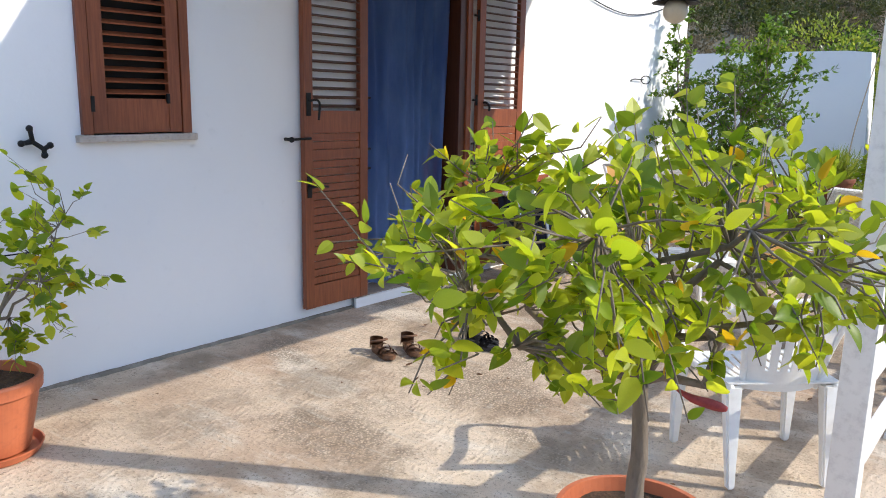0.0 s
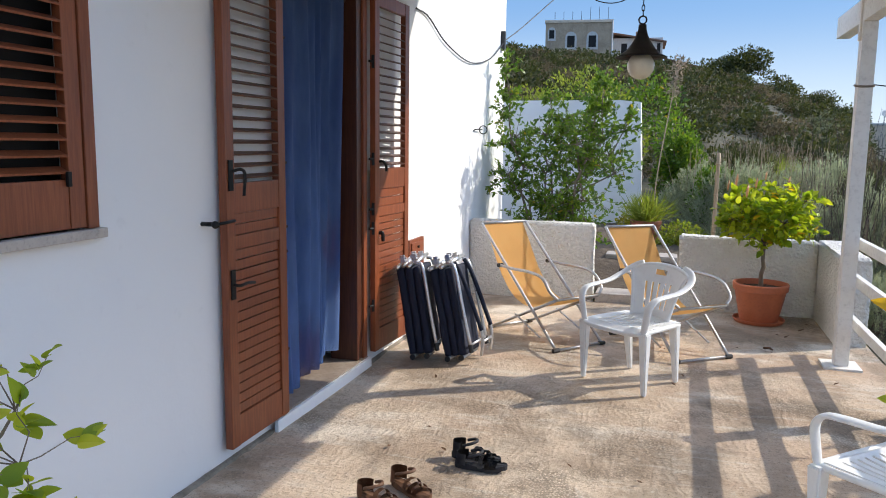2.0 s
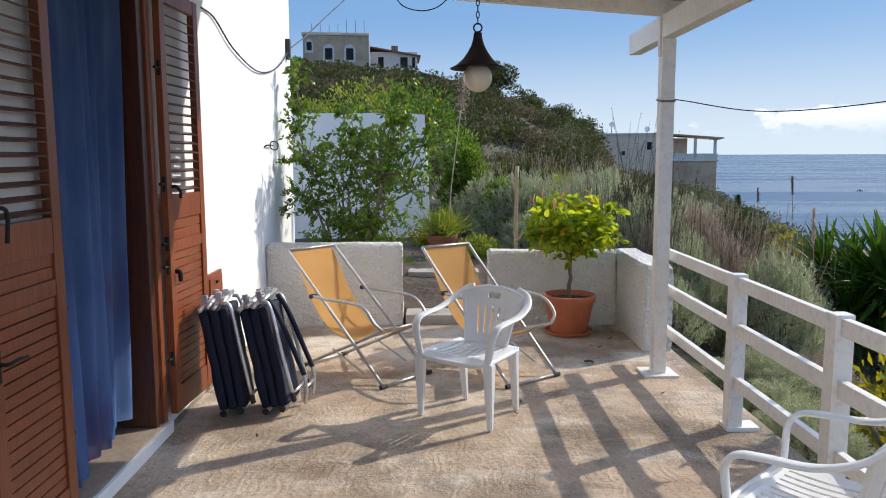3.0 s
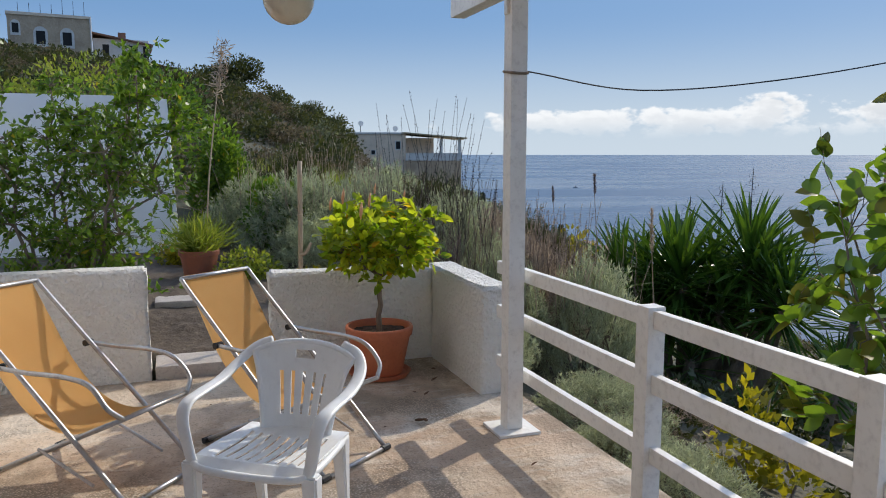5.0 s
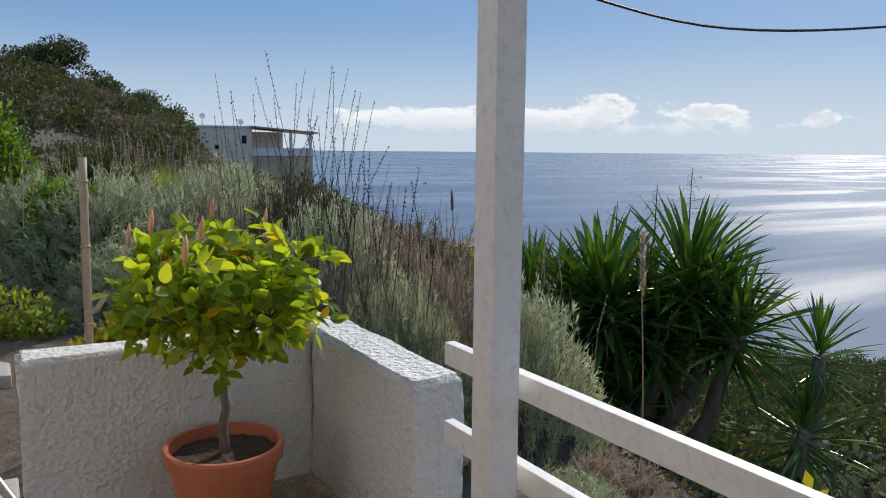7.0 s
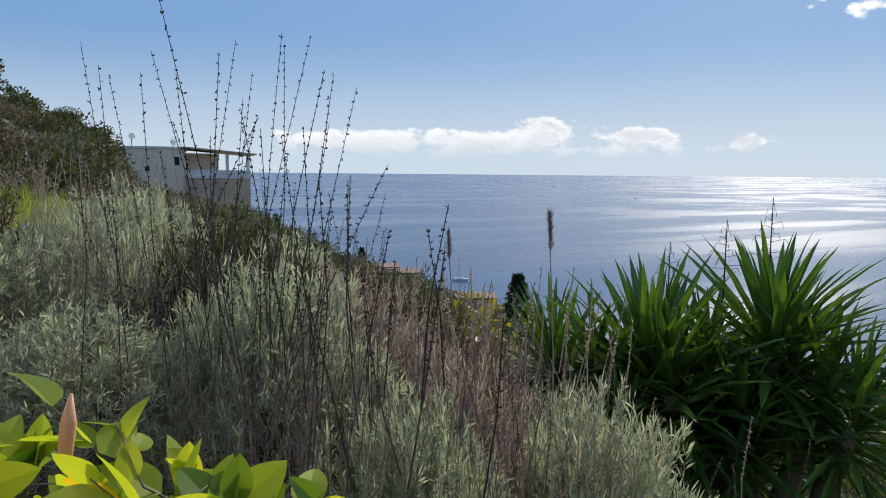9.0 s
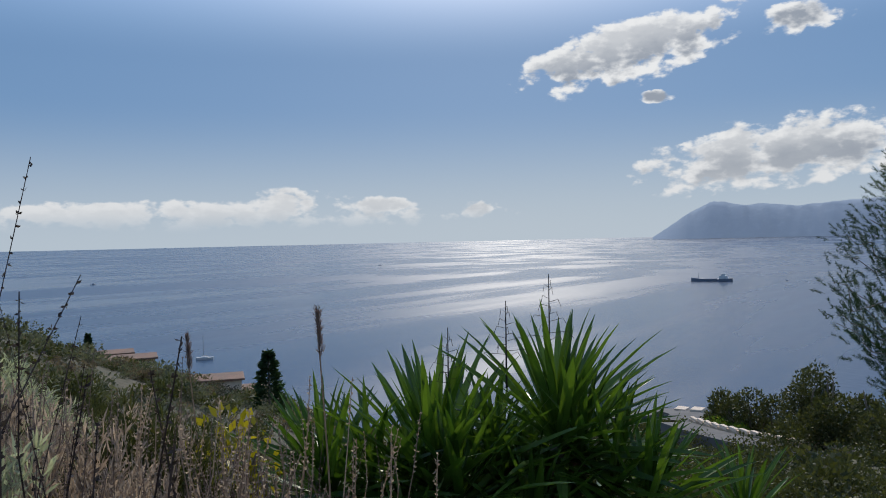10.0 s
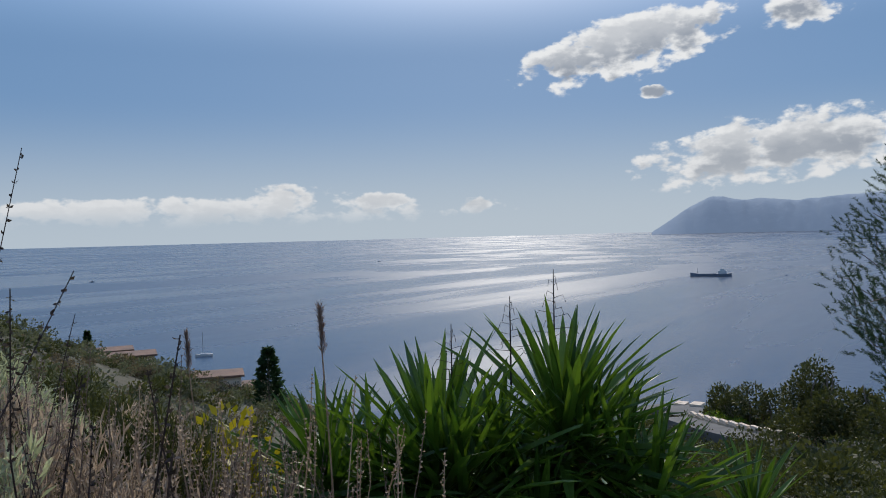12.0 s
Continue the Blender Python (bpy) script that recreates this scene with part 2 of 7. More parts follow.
PLASTER = plaster_material()
LIMEWASH = rough_wall_material()
CONCRETE = concrete_material()
WOOD = wood_material("red_brown_wood", (0.20, 0.050, 0.018), (0.33, 0.095, 0.034))
DARKWOOD = wood_material("dark_brown_wood", (0.07, 0.022, 0.012), (0.12, 0.04, 0.02))
WHITEPAINT = mottled("white_painted_timber", (0.81, 0.785, 0.74), (0.76, 0.73, 0.68), (0.55, 0.52, 0.48), 2.5, 28.0, 0.5, bump=0.15, depth=0.002)
IRON = mottled("black_iron", (0.012, 0.012, 0.013), (0.02, 0.02, 0.02), (0.04, 0.035, 0.03), 8, 60, 0.5, 0.6, 0.2, 0.001)
STONE = mottled("pale_speckled_stone", (0.52, 0.46, 0.40), (0.44, 0.38, 0.33), (0.26, 0.22, 0.19), 6, 60, 0.75, bump=0.5, depth=0.004)
MARBLE = mottled("worn_marble", (0.60, 0.56, 0.50), (0.46, 0.42, 0.37), (0.3, 0.27, 0.23), 3, 25, 0.6, bump=0.2, depth=0.002)
SILLSTONE = mottled("worn_brown_stone", (0.36, 0.29, 0.23), (0.27, 0.21, 0.165), (0.17, 0.13, 0.10), 4, 30, 0.7, bump=0.3, depth=0.003)
TERRACOTTA = mottled("terracotta_plastic", (0.50, 0.145, 0.062), (0.44, 0.12, 0.05), (0.34, 0.10, 0.05), 4, 40, 0.5, bump=0.12, depth=0.001)
TERRACOTTA_OLD = mottled("aged_terracotta", (0.34, 0.11, 0.06), (0.27, 0.085, 0.05), (0.2, 0.1, 0.07), 4, 40, 0.7, bump=0.2, depth=0.002)
SOIL = mottled("potting_soil", (0.045, 0.03, 0.02), (0.09, 0.055, 0.033), (0.2, 0.11, 0.06), 12, 70, 0.95, bump=1.0, depth=0.02)
PLASTIC = mottled("white_plastic", (0.82, 0.82, 0.80), (0.78, 0.78, 0.765), (0.70, 0.69, 0.67), 3, 25, 0.38, bump=0.05, depth=0.001)
CANVAS = mottled("yellow_canvas", (0.80, 0.54, 0.23), (0.75, 0.49, 0.20), (0.66, 0.41, 0.15), 3, 260, 0.85, bump=0.5, depth=0.0015)
ALUMINIUM = mottled("dull_aluminium", (0.50, 0.50, 0.50), (0.42, 0.42, 0.43), (0.26, 0.26, 0.27), 6, 50, 0.42, 0.85, 0.15, 0.001)
tree_c = CANVAS.node_tree
glow_c = node(tree_c, "ShaderNodeBsdfTranslucent", Color=(0.90, 0.60, 0.24, 1))
mix_c = node(tree_c, "ShaderNodeMixShader", i0=0.35, i1=tree_c.nodes["Principled BSDF"].outputs[0], i2=glow_c.outputs[0])
tree_c.links.new(mix_c.outputs[0], tree_c.nodes["Material Output"].inputs[0])
NAVY = mottled("navy_fabric", (0.008, 0.011, 0.028), (0.012, 0.017, 0.038), (0.024, 0.03, 0.055), 5, 160, 0.8, bump=0.4, depth=0.002)
BLACKPLASTIC = mottled("black_plastic", (0.015, 0.015, 0.016), (0.02, 0.02, 0.02), (0.04, 0.04, 0.04), 6, 60, 0.5, bump=0.1, depth=0.001)
BARK = mottled("grey_bark", (0.16, 0.125, 0.09), (0.22, 0.18, 0.14), (0.09, 0.07, 0.05), 8, 60, 0.9, bump=0.9, depth=0.006, stretch=(1, 1, 0.25))
LEATHER = mottled("brown_leather", (0.12, 0.055, 0.026), (0.17, 0.08, 0.04), (0.22, 0.13, 0.08), 12, 90, 0.65, bump=0.3, depth=0.002)
RUBBER = mottled("black_rubber", (0.014, 0.014, 0.017), (0.02, 0.02, 0.024), (0.05, 0.05, 0.055), 12, 120, 0.7, bump=0.3, depth=0.002)
GREYSTONE = mottled("fieldstone", (0.54, 0.41, 0.28), (0.42, 0.31, 0.21), (0.66, 0.54, 0.40), 0.8, 4.0, 0.9, bump=0.8, depth=0.08)
FARWALL = mottled("weathered_render", (0.84, 0.68, 0.52), (0.78, 0.62, 0.47), (0.58, 0.46, 0.35), 0.5, 3.0, 0.9, bump=0.3, depth=0.02)
FARWHITE = mottled("far_white_wall", (0.72, 0.70, 0.66), (0.64, 0.62, 0.58), (0.5, 0.47, 0.43), 0.5, 3.0, 0.9, bump=0.2, depth=0.02)
ROOFING = mottled("pale_roof_sheet", (0.50, 0.42, 0.28), (0.42, 0.35, 0.23), (0.3, 0.25, 0.17), 0.6, 4.0, 0.8, bump=0.2, depth=0.02)
TILES = mottled("old_roof_tiles", (0.22, 0.12, 0.08), (0.17, 0.10, 0.07), (0.3, 0.2, 0.14), 0.8, 5.0, 0.85, bump=0.5, depth=0.05)
# near-black colour in place of the shade inside rooms and behind slats
DARKVOID = material("unlit_interior", (0.02, 0.02, 0.02), 0.9)[0]
GROUND = mottled("dry_hillside", (0.085, 0.075, 0.045), (0.05, 0.055, 0.028), (0.14, 0.115, 0.075), 0.16, 2.2, 0.95, bump=0.9, depth=0.12)
DIRT = mottled("garden_dirt", (0.13, 0.095, 0.065), (0.09, 0.065, 0.045), (0.22, 0.17, 0.12), 1.5, 14, 0.95, bump=0.9, depth=0.03)
ASPHALT = mottled("road_asphalt", (0.13, 0.127, 0.122), (0.10, 0.098, 0.095), (0.17, 0.163, 0.155), 0.2, 2.0, 0.9, bump=0.2, depth=0.02)
# the headland's distance haze is put into its blue-grey colour and a weak emission
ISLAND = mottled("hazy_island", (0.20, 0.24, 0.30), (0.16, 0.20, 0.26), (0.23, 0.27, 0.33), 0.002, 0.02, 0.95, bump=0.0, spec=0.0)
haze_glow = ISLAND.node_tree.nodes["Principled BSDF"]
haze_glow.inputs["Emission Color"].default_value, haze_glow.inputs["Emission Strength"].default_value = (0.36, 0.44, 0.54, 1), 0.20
SEA = sea_material()
LEAF = leaf_material("lemon_leaf", (0.14, 0.25, 0.018), (0.52, 0.58, 0.045), (0.60, 0.38, 0.02), 0.028, per_island=False, through_light=0.64)
LEAF_DEEP = leaf_material("citrus_leaf", (0.05, 0.12, 0.014), (0.20, 0.32, 0.04), odd=0.015)
LEAF_BUSH = leaf_material("scrub_leaf", (0.034, 0.046, 0.018), (0.105, 0.115, 0.048), odd=0.0, gloss=0.6, through_light=0.3)
LEAF_SILVER = leaf_material("silver_leaf", (0.28, 0.30, 0.205), (0.52, 0.535, 0.39), odd=0.0, gloss=0.65, through_light=0.5, tint=(1.2, 1.25, 0.95))
LEAF_GREY = leaf_material("grey_scrub_leaf", (0.085, 0.095, 0.06), (0.21, 0.22, 0.14), odd=0.0, gloss=0.7, through_light=0.35, tint=(1.2, 1.2, 0.8))
LEAF_DRY = leaf_material("dry_stalk", (0.26, 0.21, 0.175), (0.52, 0.44, 0.37), odd=0.0, gloss=0.8, through_light=0.45, tint=(1.25, 1.15, 0.95))
LEAF_HEATH = leaf_material("brown_heath", (0.10, 0.085, 0.055), (0.24, 0.20, 0.13), odd=0.0, gloss=0.8, through_light=0.35, tint=(1.2, 1.1, 0.85))
LEAF_YUCCA = leaf_material("yucca_blade", (0.034, 0.088, 0.013), (0.105, 0.20, 0.03), odd=0.0, gloss=0.30, per_island=False, through_light=0.30)
LEAF_TWIG = leaf_material("mauve_twig", (0.13, 0.095, 0.085), (0.30, 0.24, 0.215), odd=0.0, gloss=0.8, through_light=0.3, tint=(1.15, 1.05, 0.95))
LEAF_GRASS = leaf_material("bright_grass", (0.15, 0.22, 0.03), (0.38, 0.42, 0.10), odd=0.0, gloss=0.6)
LEAF_YELLOW = leaf_material("yellowing_leaf", (0.16, 0.17, 0.015), (0.42, 0.36, 0.03), odd=0.0)
LEAF_PINE = leaf_material("pine_needle", (0.018, 0.045, 0.018), (0.05, 0.095, 0.04), odd=0.0, gloss=0.6, through_light=0.25)


def curtain_material():
    m, t, b = material("blue_cotton", (0.03, 0.075, 0.30), 0.85)
    p = where(t)
    n = noise_at(t, where(t, (1, 1, 0.35)), 2.3, 5.0)
    # a reddish reflection on the cloth is put into the colour as mauve patches
    reflection = noise_at(t, where(t, (2.0, 2.0, 0.5)), 1.6, 3.0)
    col = blend(t, smooth(t, n, 0.4, 0.7), (0.10, 0.19, 0.46), (0.22, 0.36, 0.66))
    col = blend(t, maths(t, "MULTIPLY", smooth(t, reflection, 0.55, 0.68), 0.55), col, (0.22, 0.13, 0.26))
    weave = noise_at(t, p, 300.0)
    t.links.new(col, b.inputs["Base Color"])
    relief(t, b, weave, 0.3, 0.001)
    tr = node(t, "ShaderNodeBsdfTranslucent", Color=col)
    mix = node(t, "ShaderNodeMixShader", i0=0.3, i1=b.outputs[0], i2=tr.outputs[0])
    thin = node(t, "ShaderNodeMixShader", i0=0.14, i1=mix.outputs[0], i2=node(t, "ShaderNodeBsdfTransparent").outputs[0])
    t.links.new(thin.outputs[0], t.nodes["Material Output"].inputs[0])
    return m


def glass_material():
    m, t, b = material("clear_glass", (1, 1, 1), 0.03)
    b.inputs["Transmission Weight"].default_value = 1.0
    b.inputs["IOR"].default_value = 1.45
    return m


CURTAIN, GLASS = curtain_material(), glass_material()
OPAL = mottled("cream_globe", (0.72, 0.66, 0.52), (0.68, 0.61, 0.46), (0.5, 0.44, 0.34), 8, 40, 0.25, bump=0.0)

# ---- mesh helpers ----


def mesh_of(bm, mat, name="mesh", smooth_faces=False):
    me = bpy.data.meshes.new(name)
    bmesh.ops.recalc_face_normals(bm, faces=bm.faces)
    bm.to_mesh(me)
    bm.free()
    for m in (mat if isinstance(mat, (list, tuple)) else [mat]):
        me.materials.append(m)
    if smooth_faces:
        me.polygons.foreach_set("use_smooth", [True] * len(me.polygons))
    return me


def part(name, bm, mat, parent=None, label="", smooth_faces=False):
    ob = new(name, bm if isinstance(bm, bpy.types.Mesh) else mesh_of(bm, mat, name, smooth_faces))
    ob.parent = parent
    return tagged(ob, label)


def base(name, m, label, category, group="", kind=""):
    """An Empty at a thing's base, which parents its parts."""
    ob = new(name)
    ob.empty_display_size = 0.05
    ob.matrix_world = m
    return tagged(ob, label, category, group, kind)


def add_box(bm, x0, x1, y0, y1, z0, z1, bevel=0.0, m=None):
    r = bmesh.ops.create_cube(bm, size=1.0)
    vs = r["verts"]
    for v in vs:
        v.co = Vector((x0 + (v.co.x + 0.5) * (x1 - x0), y0 + (v.co.y + 0.5) * (y1 - y0), z0 + (v.co.z + 0.5) * (z1 - z0)))
    if bevel:
        es = list({e for v in vs for e in v.link_edges})
        out = bmesh.ops.bevel(bm, geom=es, offset=bevel, segments=2, affect="EDGES", profile=0.7)
        vs = list({v for f in out["faces"] for v in f.verts} | {v for v in vs if v.is_valid})
    if m is not None:
        bmesh.ops.transform(bm, matrix=m, verts=vs)
    return vs


def box(x0, x1, y0, y1, z0, z1, bevel=0.0, m=None):
    bm = bmesh.new()
    add_box(bm, x0, x1, y0, y1, z0, z1, bevel, m)
    return bm


def add_lathe(bm, profile, n=32, m=None):
    """Turns (radius, height) pairs round z."""
    rings = []
    for r, z in profile:
        rings.append([bm.verts.new((r * math.cos(a), r * math.sin(a), z)) for a in (2 * math.pi * i / n for i in range(n))])
    for a, b in zip(rings, rings[1:]):
        for i in range(n):
            bm.faces.new((a[i], a[(i + 1) % n], b[(i + 1) % n], b[i]))
    for ring in (rings[0], rings[-1]):
        if profile[0][0] > 1e-4:
            bm.faces.new(ring)
    vs = [v for ring in rings for v in ring]
    if m is not None:
        bmesh.ops.transform(bm, matrix=m, verts=vs)
    return vs


def lathe(profile, n=32, m=None):
    bm = bmesh.new()
    add_lathe(bm, profile, n, m)
    return bm


def add_tube(bm, pts, radius, n=8, radii=None):
    """A round tube through the points; radii gives a taper."""
    pts = [Vector(p) for p in pts]
    rings, side = [], None
    for i, p in enumerate(pts):
        d = (pts[min(i + 1, len(pts) - 1)] - pts[max(i - 1, 0)]).normalized()
        if side is None:
            side = d.orthogonal().normalized()
        side = (side - d * side.dot(d)).normalized()
        up = d.cross(side)
        r = radii[i] if radii else radius
        rings.append([bm.verts.new(p + (side * math.cos(a) + up * math.sin(a)) * r) for a in (2 * math.pi * k / n for k in range(n))])
    for a, b in zip(rings, rings[1:]):
        for i in range(n):
            bm.faces.new((a[i], a[(i + 1) % n], b[(i + 1) % n], b[i]))
    bm.faces.new(rings[0])
    bm.faces.new(rings[-1])


def tube(pts, radius, n=8, radii=None):
    bm = bmesh.new()
    add_tube(bm, pts, radius, n, radii)
    return bm


def curve_points(pts, steps=6):
    """Catmull-Rom points through pts."""
    pts = [Vector(p) for p in pts]
    pts = [pts[0] * 2 - pts[1]] + pts + [pts[-1] * 2 - pts[-2]]
    out = []
    for i in range(1, len(pts) - 2):
        a, b, c, d = pts[i - 1:i + 3]
        for k in range(steps):
            t = k / steps
            out.append(0.5 * ((2 * b) + (c - a) * t + (2 * a - 5 * b + 4 * c - d) * t * t + (3 * b - a - 3 * c + d) * t ** 3))
    return out + [pts[-2]]


def blades_mesh(name, origins, dirs, lengths, widths, mat, curl=0.25, rng=None):
    """Many small leaves as one mesh: each a folded lozenge from its origin along its direction."""
    rng = rng or np.random.default_rng(1)
    o, d = np.asarray(origins, float), np.asarray(dirs, float)
    n = len(o)
    d /= np.linalg.norm(d, axis=1, keepdims=True) + 1e-9
    side = np.cross(d, rng.normal(size=(n, 3)))
    side /= np.linalg.norm(side, axis=1, keepdims=True) + 1e-9
    nor = np.cross(side, d)
    L, W = np.asarray(lengths).reshape(-1, 1) * np.ones((n, 1)), np.asarray(widths).reshape(-1, 1) * np.ones((n, 1))
    mid = o + d * L * 0.45 + nor * L * curl * 0.25
    vs = np.stack([o, mid + side * W / 2, o + d * L - nor * L * curl * 0.3, mid - side * W / 2], 1).reshape(-1, 3)
    me = bpy.data.meshes.new(name)
    me.vertices.add(4 * n)
    me.vertices.foreach_set("co", vs.ravel())
    me.loops.add(4 * n)
    me.loops.foreach_set("vertex_index", np.arange(4 * n, dtype=np.int32))
    me.polygons.add(n)
    me.polygons.foreach_set("loop_start", np.arange(0, 4 * n, 4, dtype=np.int32))
    me.update(calc_edges=True)
    me.materials.append(mat)
    return me

# ---- large structure: the white house, the terrace, its walls ----


def wall_with_openings(name, label, x0, x1, y0, y1, z0, z1, holes, mat):
    """A wall slab along y, built of blocks round its openings."""
    bm = bmesh.new()
    ys = sorted({y0, y1, *[h[0] for h in holes], *[h[1] for h in holes]})
    for a, b in zip(ys, ys[1:]):
        hole = [h for h in holes if h[0] <= a and b <= h[1]]
        if hole:
            _, _, h0, h1 = hole[0]
            if h0 > z0:
                add_box(bm, x0, x1, a, b, z0, h0)
            add_box(bm, x0, x1, a, b, h1, z1)
        else:
            add_box(bm, x0, x1, a, b, z0, z1)
    bmesh.ops.remove_doubles(bm, verts=bm.verts, dist=1e-4)
    inner = {}
    for f in bm.faces:
        inner.setdefault(tuple(round(c, 3) for c in f.calc_center_median()), []).append(f)
    bmesh.ops.delete(bm, geom=[f for fs in inner.values() if len(fs) > 1 for f in fs], context="FACES")
    ob = part(name, bm, mat)
    return tagged(ob, label, "wall", kind="structure")


DOOR = (4.40, 5.64, 0.07, 2.70)
WINDOW = (2.44, 2.97, 1.30, 2.70)
wall_with_openings("wall_house", "white plastered house wall facing the terrace", -0.30, 0.0, -4.0, 10.2, -0.4, 4.2, (DOOR, WINDOW), PLASTER)
tagged(part("wall_end", box(-6.0, -0.30, 9.90, 10.2, -0.4, 4.2), PLASTER), "white plastered end wall of the house", "wall", kind="structure")
tagged(part("wall_back", box(-6.3, -6.0, -4.0, 10.2, -0.4, 4.2), PLASTER), "white plastered rear wall of the house", "wall", kind="structure")
tagged(part("wall_south", box(-6.0, -0.30, -4.0, -3.7, -0.4, 4.2), PLASTER), "white plastered gable wall of the house", "wall", kind="structure")
tagged(part("ceiling", box(-6.3, 0.0, -4.0, 10.2, 4.2, 4.45), PLASTER), "flat white house roof slab", "roof", kind="structure")
tagged(part("floor_inside", box(-6.0, -0.30, -3.7, 9.9, -0.1, 0.07), MARBLE), "dim stone floor inside the house", "floor", kind="structure")

# terrace slab with a slightly uneven surface
bm = bmesh.new()
bmesh.ops.create_grid(bm, x_segments=60, y_segments=140, size=0.5)
for v in bm.verts:
    v.co = Vector((v.co.x * 3.74 + 1.87, v.co.y * 12.6 + 2.3, 0))
    v.co.z = 0.006 * noise.noise(v.co * 0.9) + 0.003 * noise.noise(v.co * 4) - 0.004
out = bmesh.ops.extrude_face_region(bm, geom=list(bm.faces))
for v in out["geom"]:
    if isinstance(v, bmesh.types.BMVert):
        v.co.z = -0.55
tagged(part("floor", bm, CONCRETE, smooth_faces=False), "worn stained concrete terrace floor", "floor", kind="structure")
tagged(part("floor_side", box(3.744, 6.5, -4.0, 3.1, -0.55, -0.004), CONCRETE), "worn concrete terrace floor beside the steps", "floor", kind="structure")
tagged(part("step_garden", box(1.38, 2.19, 8.62, 8.98, -0.3, 0.09, 0.012), STONE), "pale stone step up to the garden", "step", kind="structure")
tagged(part("slab_garden", box(1.36, 2.2, 9.95, 10.45, -0.3, 0.325, 0.02), STONE), "flat stone slab in the garden path", "step", kind="structure")


def low_wall(name, label, x0, x1, y0, y1, z1, seed):
    """A hand-rendered low wall with uneven faces and a softened top edge."""
    bm = bmesh.new()
    add_box(bm, x0, x1, y0, y1, -0.5, z1)
    for _ in range(4):
        bmesh.ops.subdivide_edges(bm, edges=[e for e in bm.edges if e.calc_length() > 0.035], cuts=1 if _ else 4, use_grid_fill=True)
    top = [e for e in bm.edges if all(v.co.z > z1 - 1e-4 for v in e.verts) and e.calc_face_angle(0) > 1]
    bmesh.ops.bevel(bm, geom=top, offset=0.018, segments=2, affect="EDGES")
    for v in bm.verts:
        p = v.co * 3 + Vector((seed, 0, 0))
        v.co += Vector((noise.noise(p), noise.noise(p + Vector((9, 0, 0))), noise.noise(p + Vector((0, 9, 0))))) * 0.012
        q = v.co * 26 + Vector((seed, 3, 0))
        v.co += Vector((noise.noise(q), noise.noise(q + Vector((7, 0, 0))), 0.5 * noise.noise(q + Vector((0, 7, 0))))) * 0.0075
    return tagged(part(name, bm, LIMEWASH, smooth_faces=True), label, "low wall", kind="structure")


low_wall("wall_planter", "low whitewashed planter wall with rough render", 0.004, 1.35, 8.60, 8.80, 0.815, 1)
low_wall("wall_parapet", "low rough white parapet wall behind the potted lemon", 2.21, 3.476, 8.55, 8.75, 0.745, 3)
low_wall("wall_parapet_side", "low rough white parapet wall along the terrace edge", 3.48, 3.72, 7.52, 8.75, 0.745, 4)


def garden_wall():
    """The tall white wall in the garden, its free end leaning outwards at the foot."""
    bm = bmesh.new()
    add_box(bm, -1.2, 1.53, 13.39, 13.70, -0.4, 2.36)
    bmesh.ops.subdivide_edges(bm, edges=bm.edges, cuts=7, use_grid_fill=True)
    for v in bm.verts:
        if v.co.x > 1.5:
            v.co.x += (2.36 - v.co.z) * 0.042
        if v.co.x > 1.4 and v.co.z > 2.3:
            v.co.z -= 0.03
        v.co += Vector((noise.noise(v.co * 2), noise.noise(v.co * 2 + Vector((5, 0, 0))), 0)) * 0.02
    tagged(part("wall_garden", bm, PLASTER, smooth_faces=False), "tall white plastered garden wall", "wall", kind="structure")


garden_wall()

# ---- sea and land ----
SEA_Z = -45.0
CENTRE = Vector((3.0, 7.0))
RADII = (2, 6, 15, 30, 60, 100, 200)
LAND = {
    -90: (0, 0.2, 2, 6, 12, 18, 25),
    -12: (0, 0.15, 1.2, 4, 8.5, 12.3, 14),
    -2: (0, 0.15, 1.0, 3.7, 7.6, 10.5, 8),
    6: (0, 0.05, 0.6, 2.8, 5.3, 5, 0),
    10.5: (0, 0.0, 0.3, 1.6, 4.0, 0, -12),
    13: (0, -0.1, 0.0, 0.2, -0.5, -3, -20),
    21: (-0.1, -0.2, -0.4, -0.9, -1.6, -7, -42),
    28: (-0.2, -0.6, -1.4, -2.8, -5.2, -15, -47),
    39: (-0.4, -1.2, -2.8, -5.4, -9.6, -21, -49),
    55: (-0.6, -1.6, -4.5, -9, -16, -28, -50),
    70: (-0.6, -1.8, -4.5, -9.5, -17, -27, -46),
    80: (-0.6, -1.8, -4.5, -9, -16, -25, -46),
    100: (-0.6, -1.8, -4.5, -8.5, -14, -22, -44),
    180: (-0.5, -1.5, -4, -8, -12, -15, -20),
}
ANGLES = sorted(LAND)


def land_z(x, y):
    dx, dy = x - CENTRE.x, y - CENTRE.y
    r, a = math.hypot(dx, dy), math.degrees(math.atan2(dx, dy))
    if a < -90:
        a = -90 if a > -135 else 180
    zs = [np.interp(r, (0, *RADII, 420), (LAND[k][0], *LAND[k], LAND[k][-1] - (12 if k >= 13 else 0))) for k in ANGLES]
    z = float(np.interp(a, ANGLES, zs))
    z += (0.5 * noise.noise(Vector((x, y, 0)) * 0.06) * min(1, r / 25) * 2 + 0.12 * noise.noise(Vector((x, y, 3)) * 0.5)) * min(1, r / 6)
    if (-6.4 < x < 3.74 and -4.2 < y < 8.7) or (x < 7 and -4.2 < y < 3.4):
        z = min(z, -0.45)
    elif x < 3.6 and 8.7 <= y < 14:
        z = 0.03 + 0.2 * max(0.0, min(1.6, y - 8.9)) + 0.03 * noise.noise(Vector((x, y, 0)) * 2)
    return z


